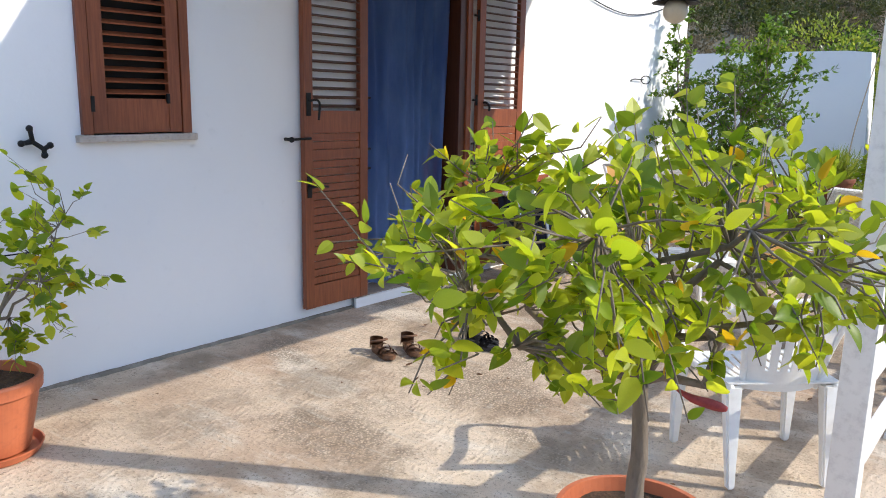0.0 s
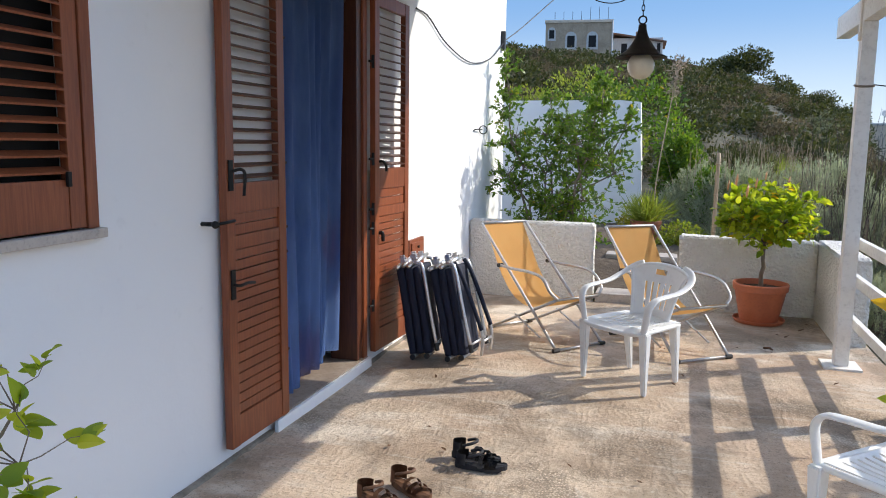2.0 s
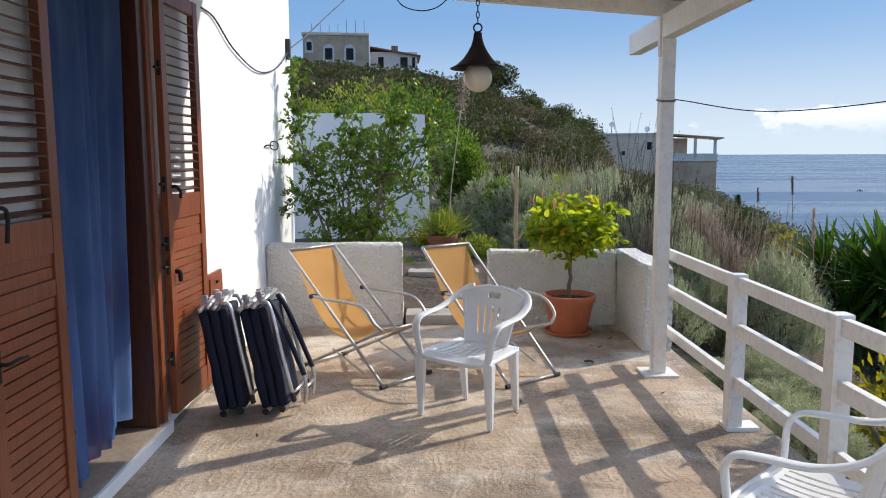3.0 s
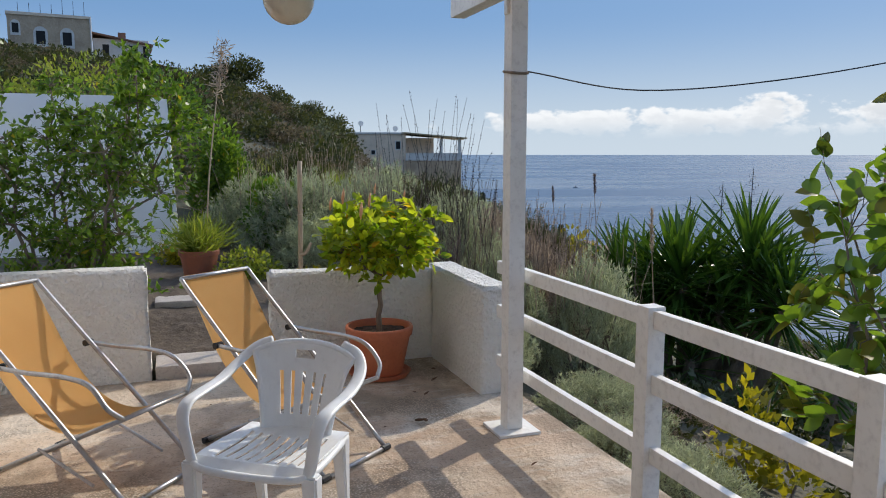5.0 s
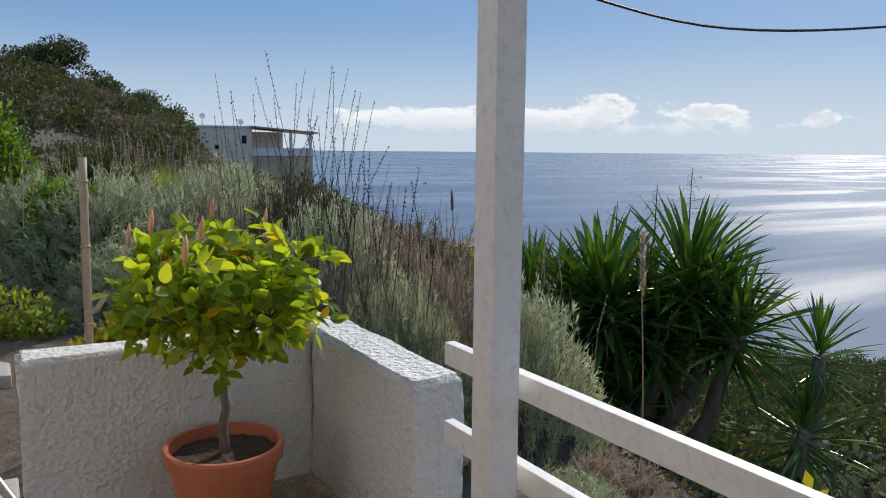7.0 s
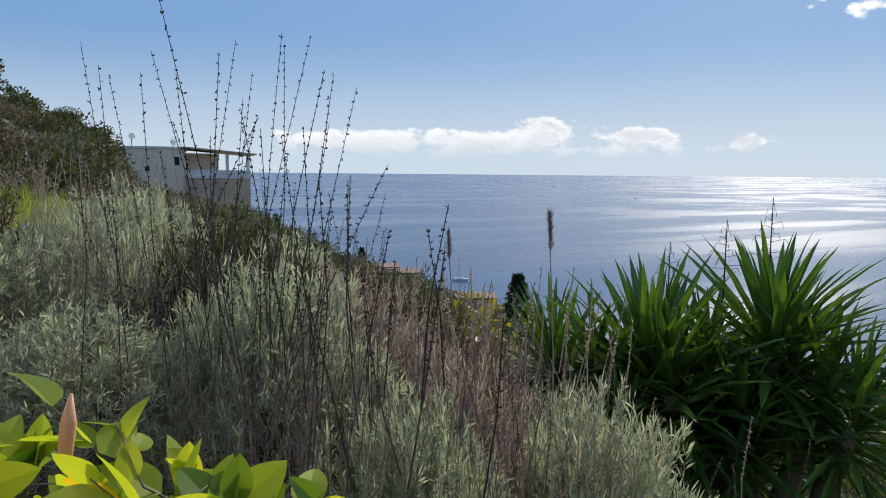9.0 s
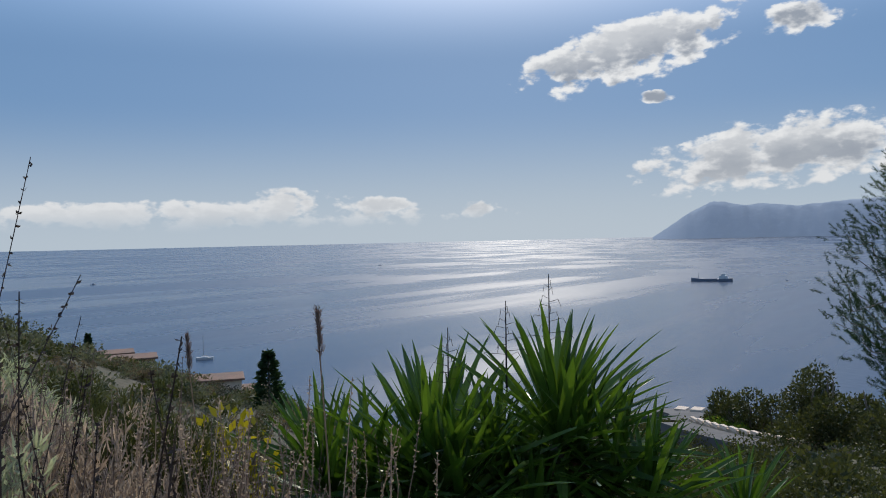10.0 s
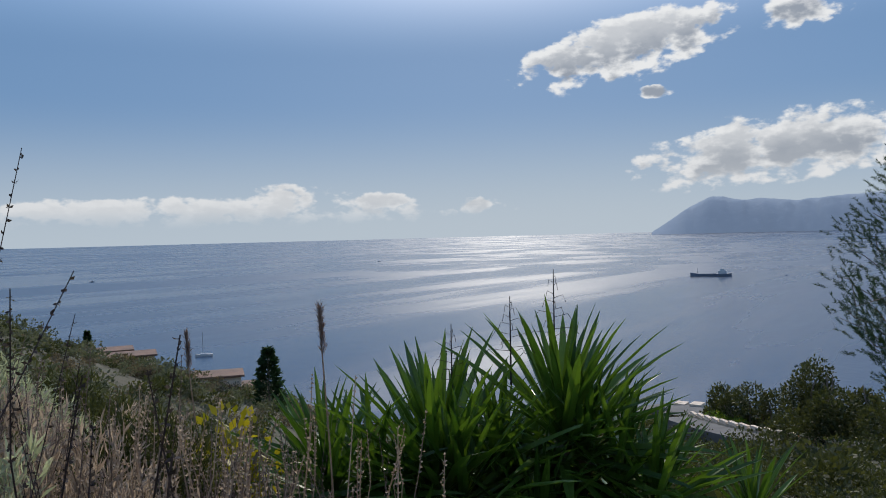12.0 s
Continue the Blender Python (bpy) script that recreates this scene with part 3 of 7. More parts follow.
def land():
    rs = [0.3] + [0.6 * 1.075 ** i for i in range(93)]
    rs = [r for r in rs if r < 430]
    na = 300
    bm = bmesh.new()
    rings = []
    for r in rs:
        rings.append([bm.verts.new((CENTRE.x + r * math.sin(a), CENTRE.y + r * math.cos(a),
                                    land_z(CENTRE.x + r * math.sin(a), CENTRE.y + r * math.cos(a))))
                      for a in (2 * math.pi * i / na for i in range(na))])
    bm.faces.new(rings[0])
    for a, b in zip(rings, rings[1:]):
        for i in range(na):
            bm.faces.new((a[i], a[(i + 1) % na], b[(i + 1) % na], b[i]))
    tagged(part("ground", bm, GROUND, smooth_faces=True), "dry scrubby hillside sloping down to the sea", "ground", kind="structure")


land()


def sea():
    """One sheet of water out to the horizon, lifted by less than a degree far out so that its rim stands at eye level."""
    bm = bmesh.new()
    rs = [40, 120, 250, 500, 900, 1400, 2000, 2700, 3400, 4100, 4850]
    rings = []
    for r in rs:
        f = max(0.0, (r - 900) / (4850 - 900))
        z = SEA_Z + (1.5 - SEA_Z) * f ** 1.6
        rings.append([bm.verts.new((r * math.sin(a), r * math.cos(a), z)) for a in (2 * math.pi * i / 160 for i in range(160))])
    bm.faces.new(rings[0])
    for a, b in zip(rings, rings[1:]):
        for i in range(160):
            bm.faces.new((a[i], a[(i + 1) % 160], b[(i + 1) % 160], b[i]))
    tagged(part("water", bm, SEA, smooth_faces=True), "calm blue sea glittering under the sun", "sea", kind="structure")


sea()


def island():
    """The hazy headland across the bay."""
    bm = bmesh.new()
    rng = np.random.default_rng(5)
    d0 = 4300
    prev = None
    for i in range(121):
        az = 69.9 + i * 0.25
        h = float(np.interp(az, (69.9, 70.6, 72.5, 74.0, 74.8, 76.0, 77.3, 79.5, 82, 85, 92, 99.9), (0, 0.45, 1.75, 2.5, 2.45, 2.15, 2.25, 2.0, 2.2, 2.35, 3.1, 3.3)))
        h += 0.05 * noise.noise(Vector((az * 1.3, 0, 0))) + 0.025 * noise.noise(Vector((az * 5, 2, 0)))
        z1 = d0 * math.tan(radians(max(h, 0.0)))
        s, c = math.sin(radians(az)), math.cos(radians(az))
        row = [bm.verts.new((r * s, r * c, z)) for r, z in ((d0 - 260, -12), (d0 - 150, z1 * 0.45), (d0 - 30, z1 * 0.85), (d0 + 60, z1), (d0 + 330, -12))]
        for v in row[1:3]:
            v.co.z *= 1 + 0.2 * noise.noise(Vector((az * 2, v.co.z * 0.01, 1)))
        if prev:
            for a, b, c2, d in zip(prev, prev[1:], row[1:], row):
                bm.faces.new((a, b, c2, d))
        prev = row
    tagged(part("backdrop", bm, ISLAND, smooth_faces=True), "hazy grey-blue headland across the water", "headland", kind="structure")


island()

def draped(name, label, category, x0, x1, y0, y1, nx, ny, lift, mat, seed):
    """A strip of soil lying on the land, ragged at its edges."""
    bm = bmesh.new()
    rows = []
    for j in range(ny + 1):
        row = []
        for i in range(nx + 1):
            x, y = x0 + (x1 - x0) * i / nx, y0 + (y1 - y0) * j / ny
            edge = i in (0, nx) or j in (0, ny)
            x += 0.06 * noise.noise(Vector((x, y, seed)) * 3) * edge
            row.append(bm.verts.new((x, y, land_z(x, y) + (-0.05 if edge else lift + 0.02 * noise.noise(Vector((x, y, seed)) * 9)))))
        rows.append(row)
    for a, b in zip(rows, rows[1:]):
        for i in range(nx):
            bm.faces.new((a[i], a[i + 1], b[i + 1], b[i]))
    return tagged(part(name, bm, mat, smooth_faces=True), label, category, kind="structure")


draped("path_garden", "dark trodden garden soil between the low walls", "soil", 0.3, 3.6, 8.95, 13.3, 60, 80, 0.03, DIRT, 4)

GRIME = mottled("grey_grime", (0.20, 0.17, 0.135), (0.30, 0.26, 0.21), (0.11, 0.095, 0.075), 6, 50, 0.95, bump=0.8, depth=0.006)
bm = bmesh.new()
rows = []
for k in range(261):
    y = -3.8 + k * 0.045
    w = 0.018 + 0.016 * noise.noise(Vector((0, y * 3, 0))) + 0.010 * noise.noise(Vector((0, y * 14, 5)))
    rows.append([bm.verts.new((0.002, y, 0.010 + 0.008 * abs(noise.noise(Vector((3, y * 8, 0)))))), bm.verts.new((max(0.006, w) + 0.004, y, 0.007)), bm.verts.new((max(0.010, w * 1.5) + 0.008, y, -0.008))])
for a, b in zip(rows, rows[1:]):
    if not 4.26 < a[0].co.y < 5.70:
        for i in range(2):
            bm.faces.new((a[i], a[i + 1], b[i + 1], b[i]))
bmesh.ops.delete(bm, geom=[v for v in bm.verts if not v.link_faces], context="VERTS")
tagged(part("trim_wall_foot", bm, GRIME), "grey crumbling grime along the foot of the house wall", "wall joint", kind="structure")

# ---- door, window and wall fittings ----


def shutter(name, label, m, w, z0, z1, louvre_from, outer):
    """A louvred shutter: stiles, rails, boarded lower panel and thin slats. Local x along the width, -y outwards."""
    th = 0.042
    ob = base(name, m, label, "shutter", kind="structure")
    for x in (0, w - 0.075):
        part("stile", box(x, x + 0.075, -th, 0, z0, z1, 0.004), WOOD, ob)
    for a, b in ((z0, z0 + 0.16), (1.10, 1.17), (louvre_from - 0.15, louvre_from), (z1 - 0.09, z1)):
        part("rail", box(0.075, w - 0.075, -th + 0.003, -0.003, a, b, 0.004), WOOD, ob)
    n, a = 16, z0 + 0.162
    h = (1.098 - a) / n
    for i in range(n):
        part("board", box(0.075, w - 0.075, -th + 0.012, -0.010, a + i * h + 0.003, a + (i + 1) * h - 0.003, 0.003,
                          Matrix.Identity(4)), WOOD, ob)
    h2 = (louvre_from - 0.15 - 1.17) / 2
    for i in range(2):
        part("board", box(0.075, w - 0.075, -th + 0.012, -0.010, 1.172 + i * h2, 1.168 + (i + 1) * h2, 0.003), WOOD, ob)
    slat = mesh_of(box(0.070, w - 0.070, -0.020, 0.020, -0.004, 0.004, 0.002), DARKWOOD, "slat")
    k = 0
    while louvre_from + 0.03 + k * 0.058 < z1 - 0.10:
        s = part("slat", slat, None, ob)
        s.matrix_local = pose(0, -th / 2, louvre_from + 0.03 + k * 0.058, 22, 0, 0)
        k += 1
    # black iron bolts, lever and strap hinges
    hx = 0.035 if outer else w - 0.035
    s = 1 if outer else -1
    def lever(z, drop):
        b2 = box(hx - 0.019, hx + 0.019, -th - 0.008, -th, z - 0.075, z + 0.075, 0.003)
        p = part("handle_plate", b2, IRON, ob, "black iron handle plate")
        if drop:
            pts = [(hx, -th - 0.01, z + 0.02), (hx + s * 0.03, -th - 0.045, z + 0.03), (hx + s * 0.055, -th - 0.05, z), (hx + s * 0.05, -th - 0.045, z - 0.10)]
        else:
            pts = [(hx, -th - 0.01, z), (hx, -th - 0.045, z), (hx + s * 0.06, -th - 0.05, z + 0.004), (hx + s * 0.13, -th - 0.045, z - 0.006)]
        part("lever", tube(curve_points(pts, 4), 0.008), IRON, p)
    if outer:
        lever(1.47, True)
        lever(0.93, False)
    else:
        part("escutcheon", tube(curve_points([(0.07, -th, 1.5), (0.07, -th - 0.03, 1.5), (0.10, -th - 0.04, 1.47), (0.10, -th - 0.04, 1.43)], 4), 0.01), IRON, ob)
        part("escutcheon", tube(curve_points([(0.07, -th, 0.98), (0.07, -th - 0.025, 0.98), (0.07, -th - 0.03, 0.92)], 4), 0.014), IRON, ob)
    ex = w if outer else 0.0
    for z in (0.45, 1.02, 1.16, 1.52, 2.2):
        bm = bmesh.new()
        add_tube(bm, [(ex, -th * 0.6, z - 0.045), (ex, -th * 0.6, z + 0.045)], 0.011)
        add_tube(bm, [(ex, -th * 0.6, z), (ex + (0.045 if outer else -0.045), -th * 0.4, z)], 0.009)
        part("hinge", bm, IRON, ob, "black iron hinge")
    return ob


shutter("door_shutter_1", "open red-brown louvred door shutter folded against the white wall", pose(0.028, 3.82, 0, 0, 0, 90), 0.585, 0.085, 2.68, 1.43, True)
shutter("door_shutter_2", "open red-brown louvred door shutter beside the folded camp beds", pose(0.035, 5.70, 0, 0, 0, 87), 0.62, 0.10, 2.68, 1.45, False)

door = base("door_1", pose(0, 0, 0), "brown wooden door frame with a worn stone threshold", "door frame", kind="structure")
part("jamb", box(-0.20, 0.012, 5.52, 5.636, 0.075, 2.69, 0.006), DARKWOOD, door)
part("jamb", box(-0.20, 0.004, 4.404, 4.43, 0.075, 2.69, 0.006), DARKWOOD, door)
part("jamb_bead", box(0.0, 0.03, 5.60, 5.66, 0.075, 2.69, 0.006), WOOD, door)
part("lintel", box(-0.20, 0.004, 4.434, 5.516, 2.60, 2.69, 0.006), DARKWOOD, door)
part("threshold", box(-0.30, 0.03, 4.36, 5.67, 0.02, 0.072, 0.006), SILLSTONE, door, "worn grey stone threshold")
part("riser", box(0.031, 0.056, 4.30, 5.68, -0.05, 0.066, 0.006), PLASTER, door, "white painted step riser")
# inner glazed door leaf standing behind the curtain
inner = base("inner_door", pose(-0.22, 4.50, 0.075), "white glazed inner door behind the blue curtain", "door")
for a, b, c, d in ((0, 0.07, 0, 2.2), (0.43, 0.50, 0, 2.2)):
    part("stile", box(-0.02, 0.02, a, b, c, d, 0.004), WHITEPAINT, inner)
for c, d in ((0, 0.35), (1.45, 1.53), (2.12, 2.2)):
    part("rail", box(-0.018, 0.018, 0.07, 0.43, c, d, 0.004), WHITEPAINT, inner)
for c, d in ((0.35, 1.45), (1.53, 2.12)):
    part("pane", box(-0.003, 0.003, 0.07, 0.43, c, d), GLASS, inner)


def curtain():
    bm = bmesh.new()
    ny, nz, rows = 110, 26, []
    for j in range(nz + 1):
        z1 = j / nz
        row = []
        for i in range(ny + 1):
            u = i / ny
            hem = 0.115 + 0.075 * u + 0.012 * math.sin(u * 17)
            z = hem + (2.60 - hem) * z1
            fold = 0.5 + 0.5 * (1 - z1)
            x = -0.075 + 0.026 * math.sin(u * 47 + 1.2 * math.sin(u * 9)) * fold + 0.02 * math.sin(u * 13 + z * 0.8) + 0.035 * (1 - z1) * math.sin(u * 5 + 0.5)
            y = 4.44 + (1.03 - 0.05 * (1 - z1)) * u + 0.01 * math.sin(z * 3 + u * 20)
            row.append(bm.verts.new((x, y, z)))
        rows.append(row)
    for a, b in zip(rows, rows[1:]):
        for i in range(ny):
            bm.faces.new((a[i], a[i + 1], b[i + 1], b[i]))
    bmesh.ops.solidify(bm, geom=list(bm.faces), thickness=0.003)
    ob = part("curtain", bm, CURTAIN, smooth_faces=True)
    tagged(ob, "faded blue cotton curtain hanging in the doorway", "curtain")
    return ob


cloth = curtain()
rod = part("curtain_rod", tube([(-0.075, 4.405, 2.585), (-0.075, 5.515, 2.585)], 0.012), DARKWOOD)
tagged(rod, "thin dark curtain rod across the doorway", "curtain rod")


def window():
    ob = base("window_1", pose(0, 0, 0), "red-brown window frame with a closed louvred shutter", "window", kind="structure")
    y0, y1, z0, z1 = 2.44, 2.97, 1.302, 2.70
    part("frame", box(-0.05, 0.028, 2.39, 2.445, z0, z1 + 0.05, 0.004), WOOD, ob)
    part("frame", box(-0.05, 0.028, 2.965, 3.02, z0, z1 + 0.05, 0.004), WOOD, ob)
    part("frame", box(-0.05, 0.028, 2.446, 2.964, z1, z1 + 0.05, 0.004), WOOD, ob)
    leaf = base("shutter_leaf", pose(0, 0, 0), "", "")
    leaf.parent = ob
    part("stile", box(-0.015, 0.022, 2.450, 2.527, z0 + 0.006, z1 - 0.004, 0.004), WOOD, leaf)
    part("stile", box(-0.015, 0.022, 2.885, 2.960, z0 + 0.006, z1 - 0.004, 0.004), WOOD, leaf)
    part("rail", box(-0.012, 0.019, 2.528, 2.884, z0 + 0.006, 1.490, 0.004), WOOD, leaf)
    part("rail", box(-0.012, 0.019, 2.528, 2.884, z1 - 0.09, z1 - 0.004, 0.004), WOOD, leaf)
    slat = mesh_of(box(-0.024, 0.024, 2.524, 2.888, -0.0045, 0.0045, 0.002), WOOD, "slat")
    for k in range(18):
        s = part("slat", slat, None, leaf)
        s.matrix_local = pose(0.0, 0, 1.525 + k * 0.0595, 0, 24, 0)
    # added panel: its black stands for the shade between the slats
    part("backing", box(-0.12, -0.10, y0, y1, z0, z1), DARKVOID, ob, "near-black panel for the unlit space behind the slats")
    part("hinge", box(0.022, 0.034, 2.438, 2.458, 1.42, 1.50, 0.003), IRON, leaf, "black iron hinge")
    part("latch", box(0.022, 0.036, 2.868, 2.886, 1.465, 1.52, 0.003), IRON, leaf, "black iron latch")
    part("window_sill", box(-0.1, 0.045, 2.36, 3.045, 1.262, 1.300, 0.006), STONE, ob, "pale speckled stone sill")


window()


def shutter_dog(y, z):
    """The black iron catch that holds a shutter open."""
    bm = bmesh.new()
    add_tube(bm, [(0.0, 0, 0), (0.045, 0, 0)], 0.012)
    for pts in (((0.045, 0, 0), (0.05, 0.045, -0.035), (0.05, 0.05, -0.06)), ((0.045, 0, 0), (0.05, -0.01, 0.06)), ((0.045, 0, 0), (0.05, -0.05, -0.005)), ((0.05, 0.05, -0.035), (0.05, 0.075, -0.02))):
        add_tube(bm, curve_points(pts, 4), 0.012, radii=None)
    for p in ((0.05, -0.055, -0.006), (0.05, -0.012, 0.066), (0.05, 0.08, -0.018), (0.05, 0.05, -0.066)):
        bmesh.ops.create_icosphere(bm, subdivisions=2, radius=0.017, matrix=Matrix.Translation(p))
    ob = part("shutter_catch", bm, IRON, smooth_faces=True)
    ob.matrix_world = pose(0, y, z)
    return tagged(ob, "black iron shutter catch fixed to the white wall", "shutter catch")


shutter_dog(2.13, 1.275)
bm = tube([(0.0, 3.715, 1.245), (0.085, 3.715, 1.245)], 0.011)
add_tube(bm, [(0.085, 3.70, 1.245), (0.088, 3.86, 1.25)], 0.008)
bmesh.ops.create_icosphere(bm, subdivisions=2, radius=0.019, matrix=Matrix.Translation((0.085, 3.70, 1.245)))
tagged(part("wall_hook", bm, IRON, smooth_faces=True), "black iron hook holding the shutter to the wall", "wall hook")
bm = tube([(0.0, 6.36, 1.20), (0.07, 6.36, 1.20)], 0.010)
bmesh.ops.create_icosphere(bm, subdivisions=2, radius=0.017, matrix=Matrix.Translation((0.07, 6.36, 1.20)))
tagged(part("wall_hook", bm, IRON, smooth_faces=True), "small black iron hook beside the open shutter", "wall hook")

bm = tube(curve_points([(0.0, 8.68, 1.77), (0.03, 8.70, 1.79), (0.035, 8.94, 1.79)], 4), 0.007)
add_tube(bm, [(0.035 + 0.03 * math.cos(a), 9.0 + 0.055 * math.cos(a), 1.79 + 0.045 * math.sin(a)) for a in np.linspace(0, 6.28, 24)], 0.006)
tagged(part("ring_bolt", bm, IRON), "iron ring bolt sticking out of the white wall", "ring bolt")

flap = base("meter_cabinet", pose(0, 6.60, 0.52), "small brown wooden flap door in the white wall", "meter cabinet")
part("frame", box(0.002, 0.022, 0, 0.37, 0, 0.30, 0.004), WOOD, flap)
part("flap", box(0.022, 0.034, 0.03, 0.34, 0.03, 0.27, 0.004), WOOD, flap)
part("knob", tube([(0.034, 0.17, 0.23), (0.05, 0.17, 0.23)], 0.011), IRON, flap)

tagged(part("cable_bracket", box(0.0, 0.05, 9.93, 10.01, 2.77, 3.0, 0.012), BLACKPLASTIC), "dark cable clamp at the end of the white wall", "cable clamp")
pts = curve_points([(0.012, 6.75, 2.74), (0.015, 7.07, 2.72), (0.02, 7.6, 2.56), (0.02, 8.45, 2.475), (0.02, 9.3, 2.60), (0.03, 9.96, 2.86)], 8)
tagged(part("wall_cable", tube(pts, 0.007, 6), BLACKPLASTIC), "slack dark cable looped along the white wall", "cable")
pts = curve_points([(0.03, 9.97, 2.88), (0.25, 10.8, 3.3), (1.2, 13.5, 5.0), (2.4, 17, 7.5)], 8)
tagged(part("overhead_cable", tube(pts, 0.007, 6), BLACKPLASTIC), "dark cable rising from the house into the sky", "cable")

# wire plant support on the wall by the potted sapling
bm = bmesh.new()
for z in (0.60, 0.74):
    add_tube(bm, [(0.004, 1.55, z), (0.07, 1.56, z), (0.07, 2.06, z), (0.004, 2.07, z)], 0.004, 6)
for y in (1.56, 1.80, 2.06):
    add_tube(bm, [(0.07, y, 0.60), (0.07, y, 0.74)], 0.004, 6)
tagged(part("wire_rack", bm, IRON), "thin black wire rack fixed to the white wall", "wire rack")

# ---- pergola and railing ----
POSTS = ((3.40, 6.85), (3.485, 3.40))


def pergola_roof_z(x):
    return 3.02 - x * 0.078


pergola = base("pergola", pose(0, 0, 0), "white painted timber pergola with a boarded roof", "pergola")
for x, y in POSTS:
    p = part("post", box(x - 0.05, x + 0.05, y - 0.05, y + 0.05, 0.012, 2.53, 0.006), WHITEPAINT, pergola)
    q = part("base_plate", box(x - 0.13, x + 0.13, y - 0.13, y + 0.13, -0.01, 0.012, 0.003), WHITEPAINT, p, "white steel base plate")
part("beam", box(3.35, 3.45, 2.70, 7.78, 2.532, 2.70, 0.006), WHITEPAINT, pergola)
part("bracket", box(3.335, 3.349, 6.83, 6.87, 2.40, 2.69), WHITEPAINT, pergola, "narrow steel strap")
for y in (3.02, 4.30, 5.58, 6.90):
    bm = box(0.0, 3.70, y - 0.035, y + 0.035, 0, 0.11, 0.004)
    for v in bm.verts:
        v.co.z += pergola_roof_z(v.co.x) - 0.055
    part("rafter", bm, WHITEPAINT, pergola)
for i in range(28):
    x0 = 0.005 + i * 0.134
    bm = box(x0, x0 + 0.130, 2.94, 7.02, 0, 0.018, 0.003)
    for v in bm.verts:
        v.co.z += pergola_roof_z(v.co.x) + 0.058
    part("roof_board", bm, WHITEPAINT, pergola)
part("fascia", box(3.702, 3.722, 2.94, 6.2, 2.66, 2.80, 0.003), WHITEPAINT, pergola)

pts = curve_points([(1.38, 6.86, 2.86), (1.45, 6.86, 2.77), (1.58, 6.86, 2.735), (1.70, 6.86, 2.76), (1.80, 6.86, 2.84)], 6)
tagged(part("lamp_cable", tube(pts, 0.004, 6), BLACKPLASTIC), "thin dark cable sagging under the pergola", "cable")

railing = base("railing", pose(0, 0, 0), "white painted timber railing along the terrace edge", "railing")
for y in (5.66, 4.50):
    p = part("post", box(3.47, 3.56, y - 0.045, y + 0.045, 0.0, 0.965, 0.006), WHITEPAINT, railing)
    part("base_plate", box(3.46, 3.66, y - 0.07, y + 0.07, -0.01, 0.02, 0.003), WHITEPAINT, p, "white steel base plate")
for z0, z1 in ((0.87, 0.95), (0.58, 0.665), (0.26, 0.335)):
    for y0, y1 in ((5.706, 7.30), (4.546, 5.614), (3.452, 4.454)):
        part("rail", box(3.495, 3.535, y0, y1, z0, z1, 0.005), WHITEPAINT, railing)


def lantern():
    x, y, z = 1.908, 5.297, 2.32
    ob = base("hanging_lamp", pose(x, y, z - 0.30), "black cone-shaped metal lamp with a round globe hanging on a chain", "lamp")
    part("shade", lathe([(0.010, 0.315), (0.022, 0.312), (0.024, 0.285), (0.034, 0.25), (0.052, 0.215), (0.080, 0.175), (0.118, 0.142), (0.150, 0.127), (0.146, 0.123), (0.115, 0.136), (0.076, 0.168), (0.045, 0.215)], 40), IRON, ob, "black flared metal shade", True)
    part("globe", lathe([(0.0002, 0.0)] + [(0.078 * math.sin(a), 0.078 - 0.078 * math.cos(a)) for a in np.linspace(0.15, 2.7, 18)], 32), OPAL, ob, "cream glass globe", True)
    bm = bmesh.new()
    add_tube(bm, [(0.022 * math.cos(a), 0, 0.338 + 0.022 * math.sin(a)) for a in np.linspace(0, 6.28, 18)], 0.0045, 6)
    part("ring", bm, IRON, ob)
    k, zz = 0, 0.375
    while z - 0.30 + zz < 2.80:
        bm = bmesh.new()
        add_tube(bm, [((0.008 * math.cos(a) if k % 2 else 0), (0 if k % 2 else 0.008 * math.cos(a)), zz + 0.019 * math.sin(a)) for a in np.linspace(0, 6.28, 12)], 0.0028, 5)
        part("chain_link", bm, IRON, ob)
        zz += 0.031
        k += 1


lantern()

pts = curve_points([(3.45, 6.82, 2.09), (4.1, 6.65, 1.99), (5.0, 6.42, 2.07), (6.0, 6.15, 2.26), (7.0, 5.9, 2.5)], 8)
line = part("clothes_line", tube(pts, 0.004, 6), BLACKPLASTIC)
add = tube([(3.40 + 0.056 * c, 6.85 + 0.056 * s, 2.085 + 0.01 * math.sin(a)) for a, c, s in
            ((a, max(-1, min(1, 1.3 * math.cos(a))), max(-1, min(1, 1.3 * math.sin(a)))) for a in np.linspace(0, 6.28, 25))], 0.008, 6)
part("knot", add, LEAF_DRY, line, "frayed straw-coloured knot")
tagged(line, "dark line tied round the white pergola post", "line")

# ---- chairs and loose things on the terrace ----


